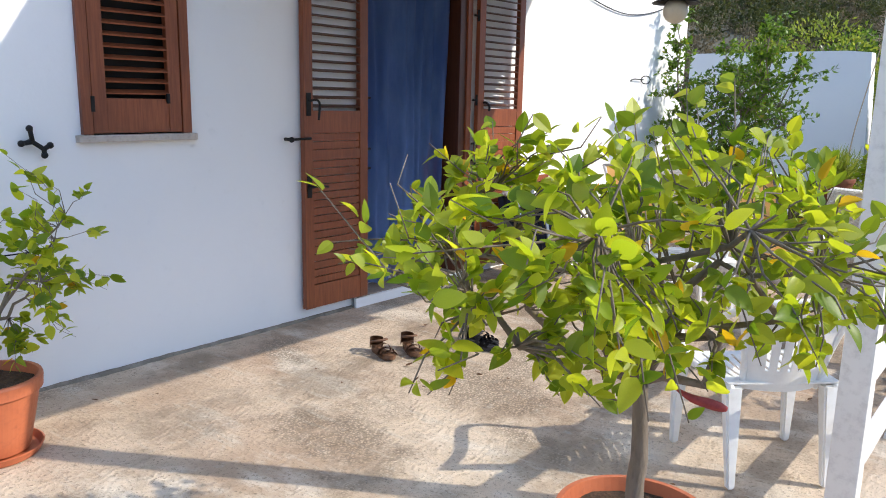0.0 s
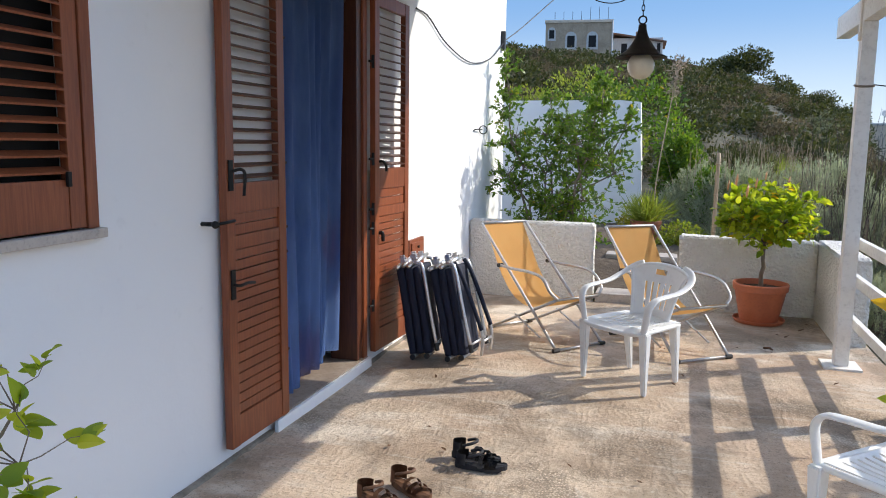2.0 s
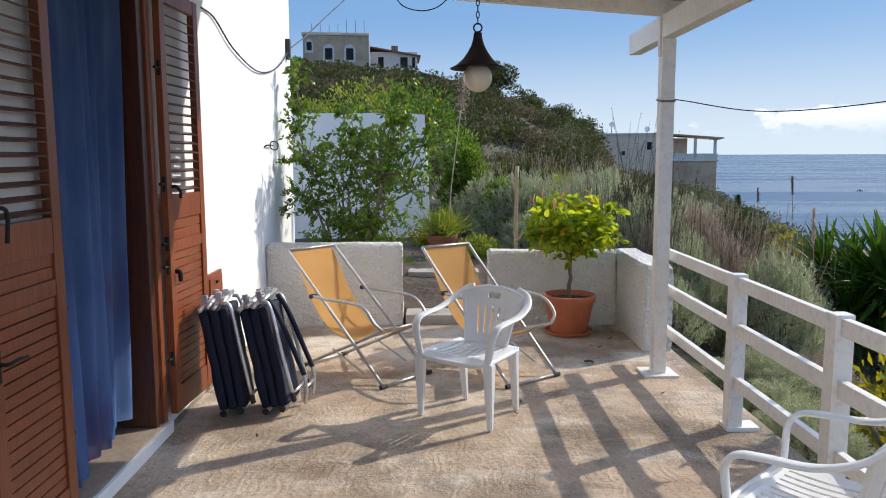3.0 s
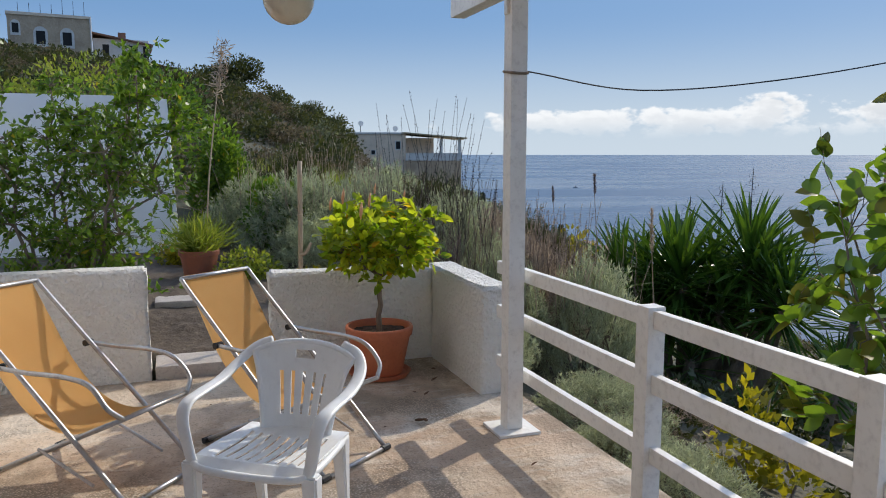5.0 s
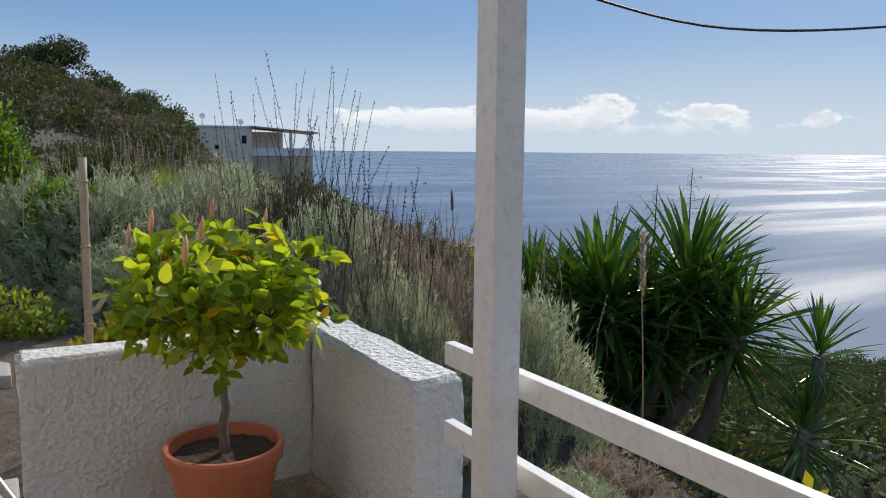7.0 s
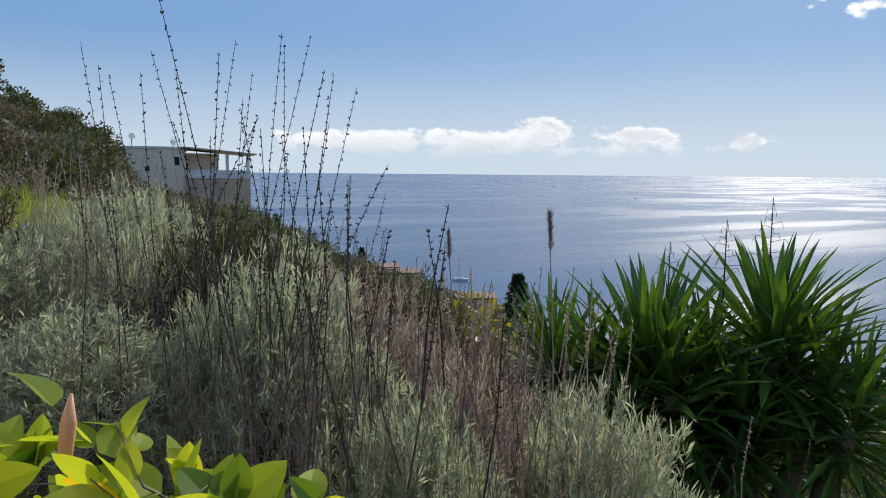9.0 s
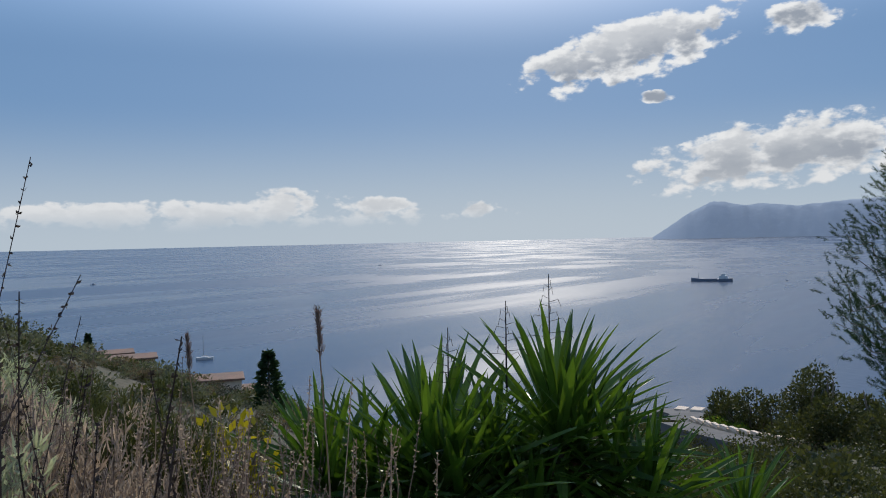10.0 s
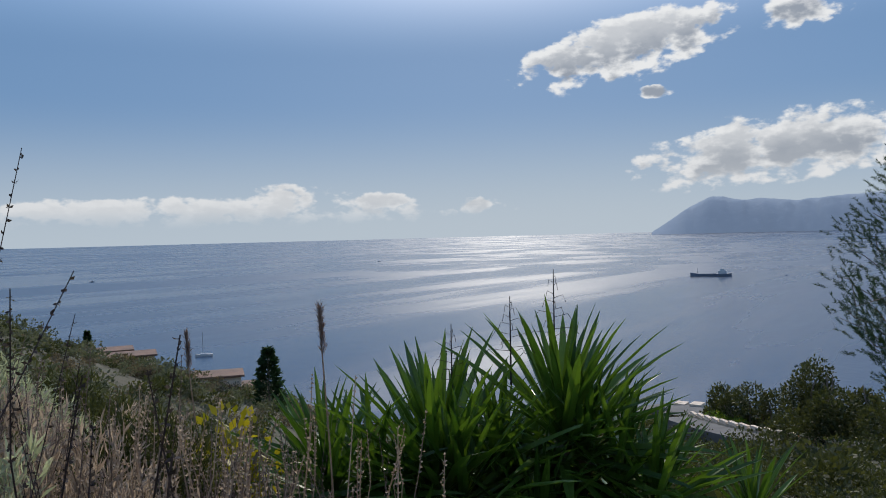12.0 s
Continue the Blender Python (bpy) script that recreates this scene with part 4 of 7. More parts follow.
def plastic_chair(m):
    """A stacking garden chair moulded in one piece: slatted seat, arched back with slots and a grip hole, looped arms, flared legs."""
    ob = base("plastic_chair", m, "white moulded plastic garden armchair standing on the concrete", "chair", "plastic garden chairs")

    def sheet(nu, nv, place, gaps, thick):
        bm = bmesh.new()
        rows = [[bm.verts.new(place(i / nu, j / nv)) for i in range(nu + 1)] for j in range(nv + 1)]
        for j in range(nv):
            for i in range(nu):
                if (i, j) not in gaps:
                    bm.faces.new((rows[j][i], rows[j][i + 1], rows[j + 1][i + 1], rows[j + 1][i]))
        bmesh.ops.delete(bm, geom=[v for v in bm.verts if not v.link_faces], context="VERTS")
        bmesh.ops.solidify(bm, geom=list(bm.faces), thickness=thick)
        return bm

    def band(pts, wide, thin):
        """A rounded flat strip along the points, its broad side level where the path runs level."""
        bm = bmesh.new()
        rings = []
        for i, p in enumerate(pts):
            d = (pts[min(i + 1, len(pts) - 1)] - pts[max(i - 1, 0)]).normalized()
            side = Vector((1, 0, 0)) - d * d.x
            side.normalize()
            up = d.cross(side)
            f = 0.75 + 0.25 * math.sin(math.pi * i / (len(pts) - 1))
            rings.append([bm.verts.new(p + side * wide * f * math.cos(a) * (1.0 if abs(math.cos(a)) > 0.5 else 1.15) + up * thin * math.sin(a)) for a in (2 * math.pi * (k + 0.5) / 12 for k in range(12))])
        for a, b in zip(rings, rings[1:]):
            for i in range(12):
                bm.faces.new((a[i], a[(i + 1) % 12], b[(i + 1) % 12], b[i]))
        bm.faces.new(rings[0]), bm.faces.new(rings[-1])
        return bm

    def seat_place(u, v):
        w = 0.235 + 0.015 * v
        x = (u * 2 - 1) * w
        z = 0.435 - 0.022 * math.sin(math.pi * min(1, max(0, v))) * (1 - (u * 2 - 1) ** 2) - (0.03 * (v - 0.9) / 0.1 if v > 0.9 else 0)
        return (x, -0.19 + 0.44 * v, z)

    gaps = {(i, j) for i in range(4, 29, 3) for j in range(4, 17)}
    part("seat", sheet(33, 20, seat_place, gaps, -0.006), PLASTIC, ob, smooth_faces=False)
    part("seat_rim", tube(curve_points([(-0.22, -0.19, 0.42), (-0.25, 0.0, 0.425), (-0.25, 0.22, 0.42), (-0.15, 0.262, 0.405), (0.15, 0.262, 0.405), (0.25, 0.22, 0.42), (0.25, 0.0, 0.425), (0.22, -0.19, 0.42)], 5), 0.015, 8), PLASTIC, ob, smooth_faces=True)

    def back_place(u, v):
        s = u * 2 - 1
        w = 0.155 + 0.085 * v ** 1.5
        bulge = 0.045 * s * s
        arch = 0.0 if v < 0.75 else -0.05 * abs(s) ** 2.5 * (v - 0.75) / 0.25
        return (s * w, -0.185 - 0.10 * v + bulge, 0.40 + 0.40 * v + arch)

    gaps = {(i, j) for i in (5, 8, 11, 14, 17) for j in range(5, 15)} | {(i, j) for i in range(9, 14) for j in (18, 19)}
    part("backrest", sheet(23, 22, back_place, gaps, 0.007), PLASTIC, ob)
    rim = [back_place(0, v) for v in np.linspace(0.0, 1, 8)] + [back_place(u, 1) for u in np.linspace(0.05, 0.95, 12)] + [back_place(1, v) for v in np.linspace(1, 0.0, 8)]
    part("back_rim", tube(rim, 0.013, 8), PLASTIC, ob, smooth_faces=True)
    for s in (-1, 1):
        pts = curve_points([(s * 0.17, -0.282, 0.795), (s * 0.245, -0.262, 0.765), (s * 0.290, -0.19, 0.712), (s * 0.302, -0.06, 0.668), (s * 0.30, 0.10, 0.655), (s * 0.298, 0.19, 0.64), (s * 0.287, 0.235, 0.585), (s * 0.265, 0.235, 0.47), (s * 0.25, 0.235, 0.42)], 5)
        part("armrest", band(pts, 0.030, 0.012), PLASTIC, ob, smooth_faces=True)
        for y0, y1, x0, x1 in ((0.225, 0.215, 0.26, 0.265), (-0.16, -0.215, 0.205, 0.20)):
            bm = bmesh.new()
            for (a, b2) in (((0, 1), (0, 1)),):
                top = [(s * x0 + dx, y0 + dy, 0.425) for dx, dy in ((-0.034, -0.03), (0.034, -0.03), (0.034, 0.03), (-0.034, 0.03))]
                bot = [(s * x1 + dx, y1 + dy, 0.0) for dx, dy in ((-0.017, -0.016), (0.017, -0.016), (0.017, 0.016), (-0.017, 0.016))]
                tv, bv = [bm.verts.new(p) for p in top], [bm.verts.new(p) for p in bot]
                bm.faces.new(tv), bm.faces.new(bv)
                for i in range(4):
                    bm.faces.new((tv[i], tv[(i + 1) % 4], bv[(i + 1) % 4], bv[i]))
            bmesh.ops.bevel(bm, geom=list(bm.edges), offset=0.008, segments=2, affect="EDGES")
            part("leg", bm, PLASTIC, ob)
    return ob


chair = plastic_chair(pose(1.92, 5.95, 0, 0, 0, 144))
copy_thing(chair, pose(3.07, 3.745, 0, 0, 0, 44))


def deck_chair(m, label):
    ob = base("deck_chair", m, label, "deck chair", "yellow deck chairs")
    F, R, T, S = (0.46, 0.014), (-0.46, 0.014), (-0.60, 0.93), (0.43, 0.415)
    h = 0.245
    r = 0.0125
    for s in (-1, 1):
        part("back_rail", tube(curve_points([(s * h, F[0], F[1]), (s * h, -0.02, 0.43), (s * h, -0.50, 0.84), (s * h, T[0], T[1])], 5), r), ALUMINIUM, ob, smooth_faces=True)
        k = h - 0.03
        part("seat_rail", tube([(s * k, R[0], R[1]), (s * k, S[0], S[1])], r), ALUMINIUM, ob, smooth_faces=True)
        a = h + 0.03
        part("armrest", tube(curve_points([(s * a, -0.27, 0.60), (s * a, -0.10, 0.595), (s * a, 0.14, 0.60), (s * a, 0.30, 0.575), (s * a, 0.40, 0.48), (s * k, S[0], S[1])], 5), r), ALUMINIUM, ob, smooth_faces=True)
        part("brace", tube([(s * (h - 0.015), -0.10, 0.20), (s * (h - 0.015), 0.24, 0.07)], 0.008), ALUMINIUM, ob)
        part("arm_stop", tube([(s * (a - 0.03), -0.275, 0.60), (s * (a + 0.02), -0.275, 0.60)], 0.018), BLACKPLASTIC, ob, "black plastic joint")
        for y, z in (F, R):
            part("foot", tube([(s * (h if y > 0 else k) - 0.03, y, z), (s * (h if y > 0 else k) + 0.03, y, z)], 0.018), BLACKPLASTIC, ob, "grey plastic foot")
    for (y, z), w in ((F, h), (R, h - 0.03), (T, h), (S, h - 0.03)):
        part("cross_bar", tube([(-w, y, z), (w, y, z)], r), ALUMINIUM, ob, smooth_faces=True)
    prof = curve_points([(0, T[0] - 0.014, T[1] + 0.012), (0, -0.47, 0.72), (0, -0.32, 0.50), (0, -0.12, 0.335), (0, 0.12, 0.30), (0, S[0] + 0.012, S[1] + 0.016)], 7)
    bm = bmesh.new()
    n = 10
    rows = []
    for i, p in enumerate(prof):
        sag = 0.02 * math.sin(math.pi * i / (len(prof) - 1))
        row = []
        for j in range(n + 1):
            u = j / n * 2 - 1
            row.append(bm.verts.new((u * 0.215, p.y, p.z - sag * (1 - u * u))))
        rows.append(row)
    for a, b in zip(rows, rows[1:]):
        for j in range(n):
            bm.faces.new((a[j], a[j + 1], b[j + 1], b[j]))
    bmesh.ops.solidify(bm, geom=list(bm.faces), thickness=0.004)
    part("canvas", bm, CANVAS, ob, "yellow canvas sling", True)
    return ob


deck_chair(pose(1.11, 6.98, 0, 0, 0, -131), "deck chair with yellow canvas and grey tubes beside the planter wall")
deck_chair(pose(2.13, 7.0, 0, 0, 0, -143), "deck chair with yellow canvas and grey tubes facing the sea")


def camp_bed(m, label, splayed):
    """A folding bed stood on end: a thick navy slab, bright tube ends across its top, leg frames folded along one side."""
    ob = base("camp_bed", m, label, "camp bed", "folded camp beds")
    for i, (x0, w) in enumerate(((-0.095, 0.062), (-0.031, 0.060), (0.031, 0.058))):
        bm = box(x0, x0 + w, -0.15, 0.15, 0.035, 0.70, 0.022)
        bmesh.ops.subdivide_edges(bm, edges=[e for e in bm.edges if e.calc_length() > 0.1], cuts=6, use_grid_fill=True)
        for v in bm.verts:
            v.co.x += 0.010 * noise.noise(v.co * 7 + Vector((i * 7, 0, 0)))
            v.co.y += 0.014 * noise.noise(v.co * 5 + Vector((0, i * 5, 2)))
        part("panel", bm, NAVY, ob, "folded navy fabric panel", True)
    for x, z, y0 in ((-0.075, 0.725, -0.19), (-0.028, 0.735, -0.17), (0.018, 0.728, -0.19), (0.062, 0.745, -0.15)):
        part("top_tube", tube([(x, y0, z - 0.012), (x, 0.17, z + 0.012)], 0.016, 10), BRIGHTMETAL, ob, "bright aluminium tube end", True)
    for x, y in ((-0.05, -0.10), (0.03, -0.06), (0.05, 0.05), (-0.02, 0.09)):
        bm = box(x - 0.020, x + 0.020, y - 0.012, y + 0.012, 0.728, 0.795, 0.006, pose(0, 0, 0, 0, 0, 0))
        add_tube(bm, [(x - 0.03, y, 0.77), (x + 0.03, y, 0.77)], 0.008, 8)
        part("hinge_clip", bm, BRIGHTMETAL, ob, "folded metal hinge clip")
    for x in (-0.062, 0.052):
        part("foot_tube", tube([(x, -0.165, 0.022), (x, 0.15, 0.022)], 0.018, 10), ALUMINIUM, ob, "", True)
        part("foot_cap", tube([(x, -0.172, 0.022), (x, -0.160, 0.022)], 0.022, 10), BLACKPLASTIC, ob, "black plastic foot cap")
    for y, out in ((-0.155, 0.125), (0.135, 0.14)):
        pts = curve_points([(0.07, y, 0.735), (0.115, y, 0.69), (out, y, 0.40), (out + 0.012, y, 0.10)], 5)
        part("leg_tube", tube(pts, 0.0135, 10), BRIGHTMETAL, ob, "", True)
        part("leg_cap", tube([(out + 0.011, y, 0.115), (out + 0.014, y, 0.055)], 0.017, 10), BLACKPLASTIC, ob, "black plastic leg cap")
    part("leg_bar", tube([(0.137, -0.155, 0.11), (0.152, 0.135, 0.11)], 0.010, 8), BRIGHTMETAL, ob, "", True)
    if splayed:
        for y in (-0.08, 0.12):
            pts = curve_points([(0.085, y, 0.73), (0.13, y, 0.62), (0.19, y, 0.33), (0.215, y, 0.20)], 5)
            part("sleeved_leg", tube(pts, 0.017, 10), NAVY, ob, "leg tube sleeved in navy fabric", True)
            part("leg_bracket", tube(curve_points([(0.215, y, 0.22), (0.212, y, 0.12), (0.18, y, 0.01)], 4), 0.012, 8), BRIGHTMETAL, ob, "", True)
        part("leg_bar", tube([(0.205, -0.08, 0.11), (0.205, 0.12, 0.11)], 0.010, 8), BRIGHTMETAL, ob, "", True)
    return ob


BRIGHTMETAL = mottled("bright_aluminium", (0.80, 0.80, 0.80), (0.72, 0.72, 0.73), (0.45, 0.45, 0.46), 8, 60, 0.30, 0.9, 0.1, 0.001)
camp_bed(pose(0.36, 6.06, 0.018, 0, -9, 2), "folded navy camp bed leaning upright by the brown shutter", False)
camp_bed(pose(0.65, 6.08, 0.022, 0, -11, -6), "folded navy camp bed with splayed bright aluminium legs", True)


def sandal(m, mat, sole_mat, label, group, ankle):
    """An open sandal: contoured sole, cross straps and a heel strap. Toe towards +y."""
    ob = base("sandal", m, label, "sandal", group)
    n = 26
    outline = []
    for i in range(n):
        a = 2 * math.pi * i / n
        y = math.sin(a) * 0.135
        w = 0.040 + 0.010 * math.sin(a) - 0.007 * math.exp(-((y + 0.02) / 0.04) ** 2)
        outline.append((math.cos(a) * w, y))
    bm = bmesh.new()
    lo = [bm.verts.new((x, y, 0.001 + (0.012 if y > 0.11 else 0))) for x, y in outline]
    hi = [bm.verts.new((x * 1.03, y * 1.01, 0.026 + 0.008 * (y < -0.06) + (0.012 if y > 0.11 else 0))) for x, y in outline]
    bm.faces.new(lo), bm.faces.new(hi)
    for i in range(n):
        bm.faces.new((lo[i], lo[(i + 1) % n], hi[(i + 1) % n], hi[i]))
    part("sole", bm, sole_mat, ob, "dark rubber sole")

    def strap(y0, y1, top, width, lean=0.0):
        b2 = bmesh.new()
        rows = []
        for k in range(11):
            a = math.pi * k / 10
            x, z = -math.cos(a) * 0.046, 0.022 + math.sin(a) ** 0.7 * top
            yy = y0 + (y1 - y0) * k / 10 + lean * math.sin(a)
            rows.append([b2.verts.new((x, yy - width / 2, z)), b2.verts.new((x, yy + width / 2, z))])
        for a2, b3 in zip(rows, rows[1:]):
            b2.faces.new((a2[0], a2[1], b3[1], b3[0]))
        bmesh.ops.solidify(b2, geom=list(b2.faces), thickness=0.004)
        part("strap", b2, mat, ob, smooth_faces=True)

    strap(0.085, 0.065, 0.028, 0.028)
    strap(0.055, 0.035, 0.042, 0.026)
    strap(0.015, 0.0, 0.055, 0.024)
    b2 = bmesh.new()
    rows = []
    for k in range(15):
        a = math.pi * (1.0 + k / 14)
        x, y = math.cos(a) * 0.042, -0.075 + math.sin(a) * 0.055
        rows.append([b2.verts.new((x, y, 0.028)), b2.verts.new((x * 0.95, y + 0.004, ankle))])
    for a2, b3 in zip(rows, rows[1:]):
        b2.faces.new((a2[0], a2[1], b3[1], b3[0]))
    bmesh.ops.solidify(b2, geom=list(b2.faces), thickness=0.004)
    part("heel_counter", b2, mat, ob, smooth_faces=True)
    pts = curve_points([(-0.042, -0.06, ankle - 0.012), (-0.035, -0.015, ankle + 0.004), (0, 0.005, ankle + 0.008), (0.035, -0.015, ankle + 0.004), (0.042, -0.06, ankle - 0.012)], 5)
    part("ankle_strap", tube(pts, 0.008, 6), mat, ob, smooth_faces=True)
    return ob


sandal(pose(0.925, 3.675, 0, 0, 0, -108), LEATHER, LEATHER, "worn brown leather sandal on the concrete", "brown sandals", 0.088)
sandal(pose(1.02, 3.83, 0, 0, 0, -118), LEATHER, LEATHER, "worn brown leather sandal with a high heel strap", "brown sandals", 0.098)
sandal(pose(1.27, 4.19, 0, 0, 0, -86), RUBBER, RUBBER, "black strapped rubber sandal on the concrete", "black sandals", 0.085)
sandal(pose(1.22, 4.28, 0, 0, 0, -95), RUBBER, RUBBER, "black strapped rubber sandal tilted against its pair", "black sandals", 0.10)


def pot(name, m, r_top, r_bot, h, label, mat, saucer=True, flutes=False):
    ob = base(name, m, label, "plant pot")
    prof = [(r_bot * 0.9, 0.02), (r_bot, 0.025), (r_top * 0.93, h * 0.80), (r_top * 0.94, h * 0.82), (r_top * 1.0, h * 0.83), (r_top * 1.02, h * 0.97), (r_top, h), (r_top * 0.93, h), (r_top * 0.90, h * 0.86), (r_top * 0.88, h * 0.80)]
    bm = lathe(prof, 56)
    if flutes:
        for v in bm.verts:
            a = math.atan2(v.co.y, v.co.x)
            if h * 0.1 < v.co.z < h * 0.75:
                v.co.xy *= 1 - 0.012 * (math.cos(a * 14) > 0.3)
    part("vessel", bm, mat, ob, smooth_faces=False)
    bm = lathe([(0.0003, h * 0.87)] + [(r_top * 0.895 * k / 6, h * 0.87) for k in range(1, 7)], 40)
    for v in bm.verts:
        v.co.z += 0.018 * noise.noise(v.co * 25) + 0.01 * noise.noise(v.co * 60)
    part("soil", bm, SOIL, ob, "dark soil with dry leaf litter")
    if saucer:
        part("saucer", lathe([(r_bot * 0.9, 0.0), (r_bot * 1.25, 0.002), (r_bot * 1.38, 0.035), (r_bot * 1.33, 0.037), (r_bot * 1.2, 0.012), (r_bot * 0.5, 0.012)], 48), mat, ob)
    return ob

# ---- plants ----


def leaf_shape(name, mat, aspect=0.5, fold=0.12, droop=0.18, n=7):
    """One leaf, a unit long along y, folded along its midrib."""
    bm = bmesh.new()
    left, mid, right = [], [], []
    for i in range(n + 1):
        t = i / n
        w = aspect / 2 * math.sin(math.pi * min(1, t ** 0.78)) ** 0.75 * (1 - 0.18 * t)
        z = -droop * t * t
        mid.append(bm.verts.new((0, t, z)))
        if 0 < i < n:
            left.append(bm.verts.new((-w, t, z + fold * w * 2)))
            right.append(bm.verts.new((w, t, z + fold * w * 2)))
    for side in (left, right):
        bm.faces.new((mid[0], mid[1], side[0]))
        for i in range(len(side) - 1):
            bm.faces.new((mid[i + 1], mid[i + 2], side[i + 1], side[i]))
        bm.faces.new((mid[n - 1], mid[n], side[-1]))
    return mesh_of(bm, mat, name, True)


def aim(p, d, roll, size):
    """The pose that lays a leaf from p along d."""
    d = Vector(d).normalized()
    q = d.to_track_quat("Y", "Z").to_matrix().to_4x4()
    return Matrix.Translation(p) @ q @ pose(0, 0, 0, 0, roll, 0) @ Matrix.Diagonal((size, size, size, 1))


def branch_path(a, b, rng, wob=0.06, n=5):
    a, b = Vector(a), Vector(b)
    length = (b - a).length
    pts = []
    for i in range(n + 1):
        t = i / n
        s = math.sin(math.pi * t) * wob * length * 2
        pts.append(a.lerp(b, t) + Vector(rng.normal(size=3)) * s * 0.5 + Vector((0, 0, s * 0.3)))
    return pts


def joined_leaves(name, shapes, poses):
    """Joins leaf poses into one mesh."""
    co, faces, base_i = [], [], 0
    data = []
    for me in shapes:
        v = np.empty(len(me.vertices) * 3)
        me.vertices.foreach_get("co", v)
        data.append((v.reshape(-1, 3), [tuple(p.vertices) for p in me.polygons]))
    for k, m in enumerate(poses):
        v, f = data[k % len(data)]
        mm = np.array(m)
        co.append(v @ mm[:3, :3].T + mm[:3, 3])
        faces += [tuple(i + base_i for i in t) for t in f]
        base_i += len(v)
    me = bpy.data.meshes.new(name)
    me.from_pydata(np.concatenate(co).tolist(), [], faces)
    return me


def broadleaf(name, label, foot, fork_z, centre, radii, limbs, clusters, leaf_len, shapes, rest_mat, seed, r_trunk=0.022, single=240, flat=0.2, per=6, shift_to=None, category="tree", hollow=0.35, allowed=None):
    """A small tree: trunk, limbs, twigs, and leaves in rosettes at the twig ends, up to `single` of them objects of their own."""
    rng = np.random.default_rng(seed)
    ob = base(name, pose(*foot), label, category)
    F = Vector(foot)
    C = Vector(centre) - F
    fork = Vector((C.x * 0.15, C.y * 0.15, fork_z - F.z))
    bm = bmesh.new()
    pts = branch_path((0, 0, 0), fork, rng, 0.008, 6)
    add_tube(bm, pts, 0, 10, radii=[r_trunk * (1.15 - 0.35 * i / 6) for i in range(7)])
    part("trunk", bm, BARK, ob, "slim grey trunk", True)
    ends = []
    for k in range(limbs):
        a = 2 * math.pi * (k + rng.random() * 0.7) / limbs
        e = C + Vector((math.cos(a) * radii[0], math.sin(a) * radii[1], radii[2] * (rng.random() * 1.2 - 0.5))) * 0.62
        bm = bmesh.new()
        path = branch_path(fork, e, rng, 0.07, 6)
        add_tube(bm, path, 0, 7, radii=[r_trunk * (0.62 - 0.42 * i / 6) for i in range(7)])
        part("limb", bm, BARK, ob, "", True)
        ends += path[2:]
    twigs = bmesh.new()
    poses = []
    for k in range(clusters):
        v = Vector(rng.normal(size=3)).normalized()
        r = (hollow + (1 - hollow) * rng.random() ** 0.6) * (1 + 0.22 * noise.noise(v * 2.2 + Vector((seed, 0, 0))))
        p = C + Vector((v.x * radii[0], v.y * radii[1], v.z * radii[2])) * r
        if allowed and not allowed(*(p + F)):
            continue
        near = min(ends, key=lambda q: (q - p).length)
        add_tube(twigs, branch_path(near, p, rng, 0.08, 3), 0, 5, radii=[r_trunk * 0.13, r_trunk * 0.10, r_trunk * 0.075, r_trunk * 0.05])
        out = (p - near).normalized()
        for j in range(per):
            t = rng.random() * 0.55
            q = p.lerp(near, t)
            d = out * 0.55 + Vector(rng.normal(size=3)) * 0.6 + Vector((0, 0, 0.25))
            d.z *= 1 - flat
            poses.append(aim(q, d, rng.uniform(-70, 70), leaf_len * rng.uniform(0.6, 1.15)))
    tagged(part("branchwork", twigs, BARK, ob, "", True), kind="stuff")
    key = Vector(shift_to or (2.5, -5, 1.5)) - F
    poses.sort(key=lambda m: (m.translation - key).length)
    for k, m in enumerate(poses[:single]):
        lf = part("leaf", shapes[k % len(shapes)], None, ob)
        lf.matrix_local = m
    if poses[single:]:
        me = joined_leaves("foliage", shapes, poses[single:])
        me.materials.append(rest_mat)
        tagged(part("foliage", me, None, ob), kind="stuff")
    return ob


LEMON_SHAPES = [leaf_shape("leaf", LEAF, 0.66, 0.10, 0.12), leaf_shape("leaf", LEAF, 0.60, 0.2, 0.28), leaf_shape("leaf", LEAF, 0.70, 0.05, 0.02)]
LEMON_REST = leaf_material("lemon_leaf_inner", (0.13, 0.23, 0.018), (0.50, 0.55, 0.045), (0.60, 0.38, 0.02), 0.028, through_light=0.6)

# the lemon in the terracotta pot in the parapet corner
pot("plant_pot", pose(2.95, 8.21, 0), 0.245, 0.17, 0.375, "terracotta plastic pot on a saucer in the parapet corner", TERRACOTTA)
corner_tree = broadleaf("hibiscus_tree", "small bushy hibiscus standard with bright green leaves in a pot", (2.95, 8.21, 0.31), 0.74, (2.98, 8.19, 1.02), (0.50, 0.42, 0.33), 8, 300, 0.084, LEMON_SHAPES, LEMON_REST, 3, 0.020, shift_to=(2.9, 6.5, 1.6))
PEACH = mottled("peach_bud", (0.72, 0.38, 0.20), (0.66, 0.30, 0.14), (0.5, 0.35, 0.12), 20, 80, 0.6, bump=0.1, depth=0.001)
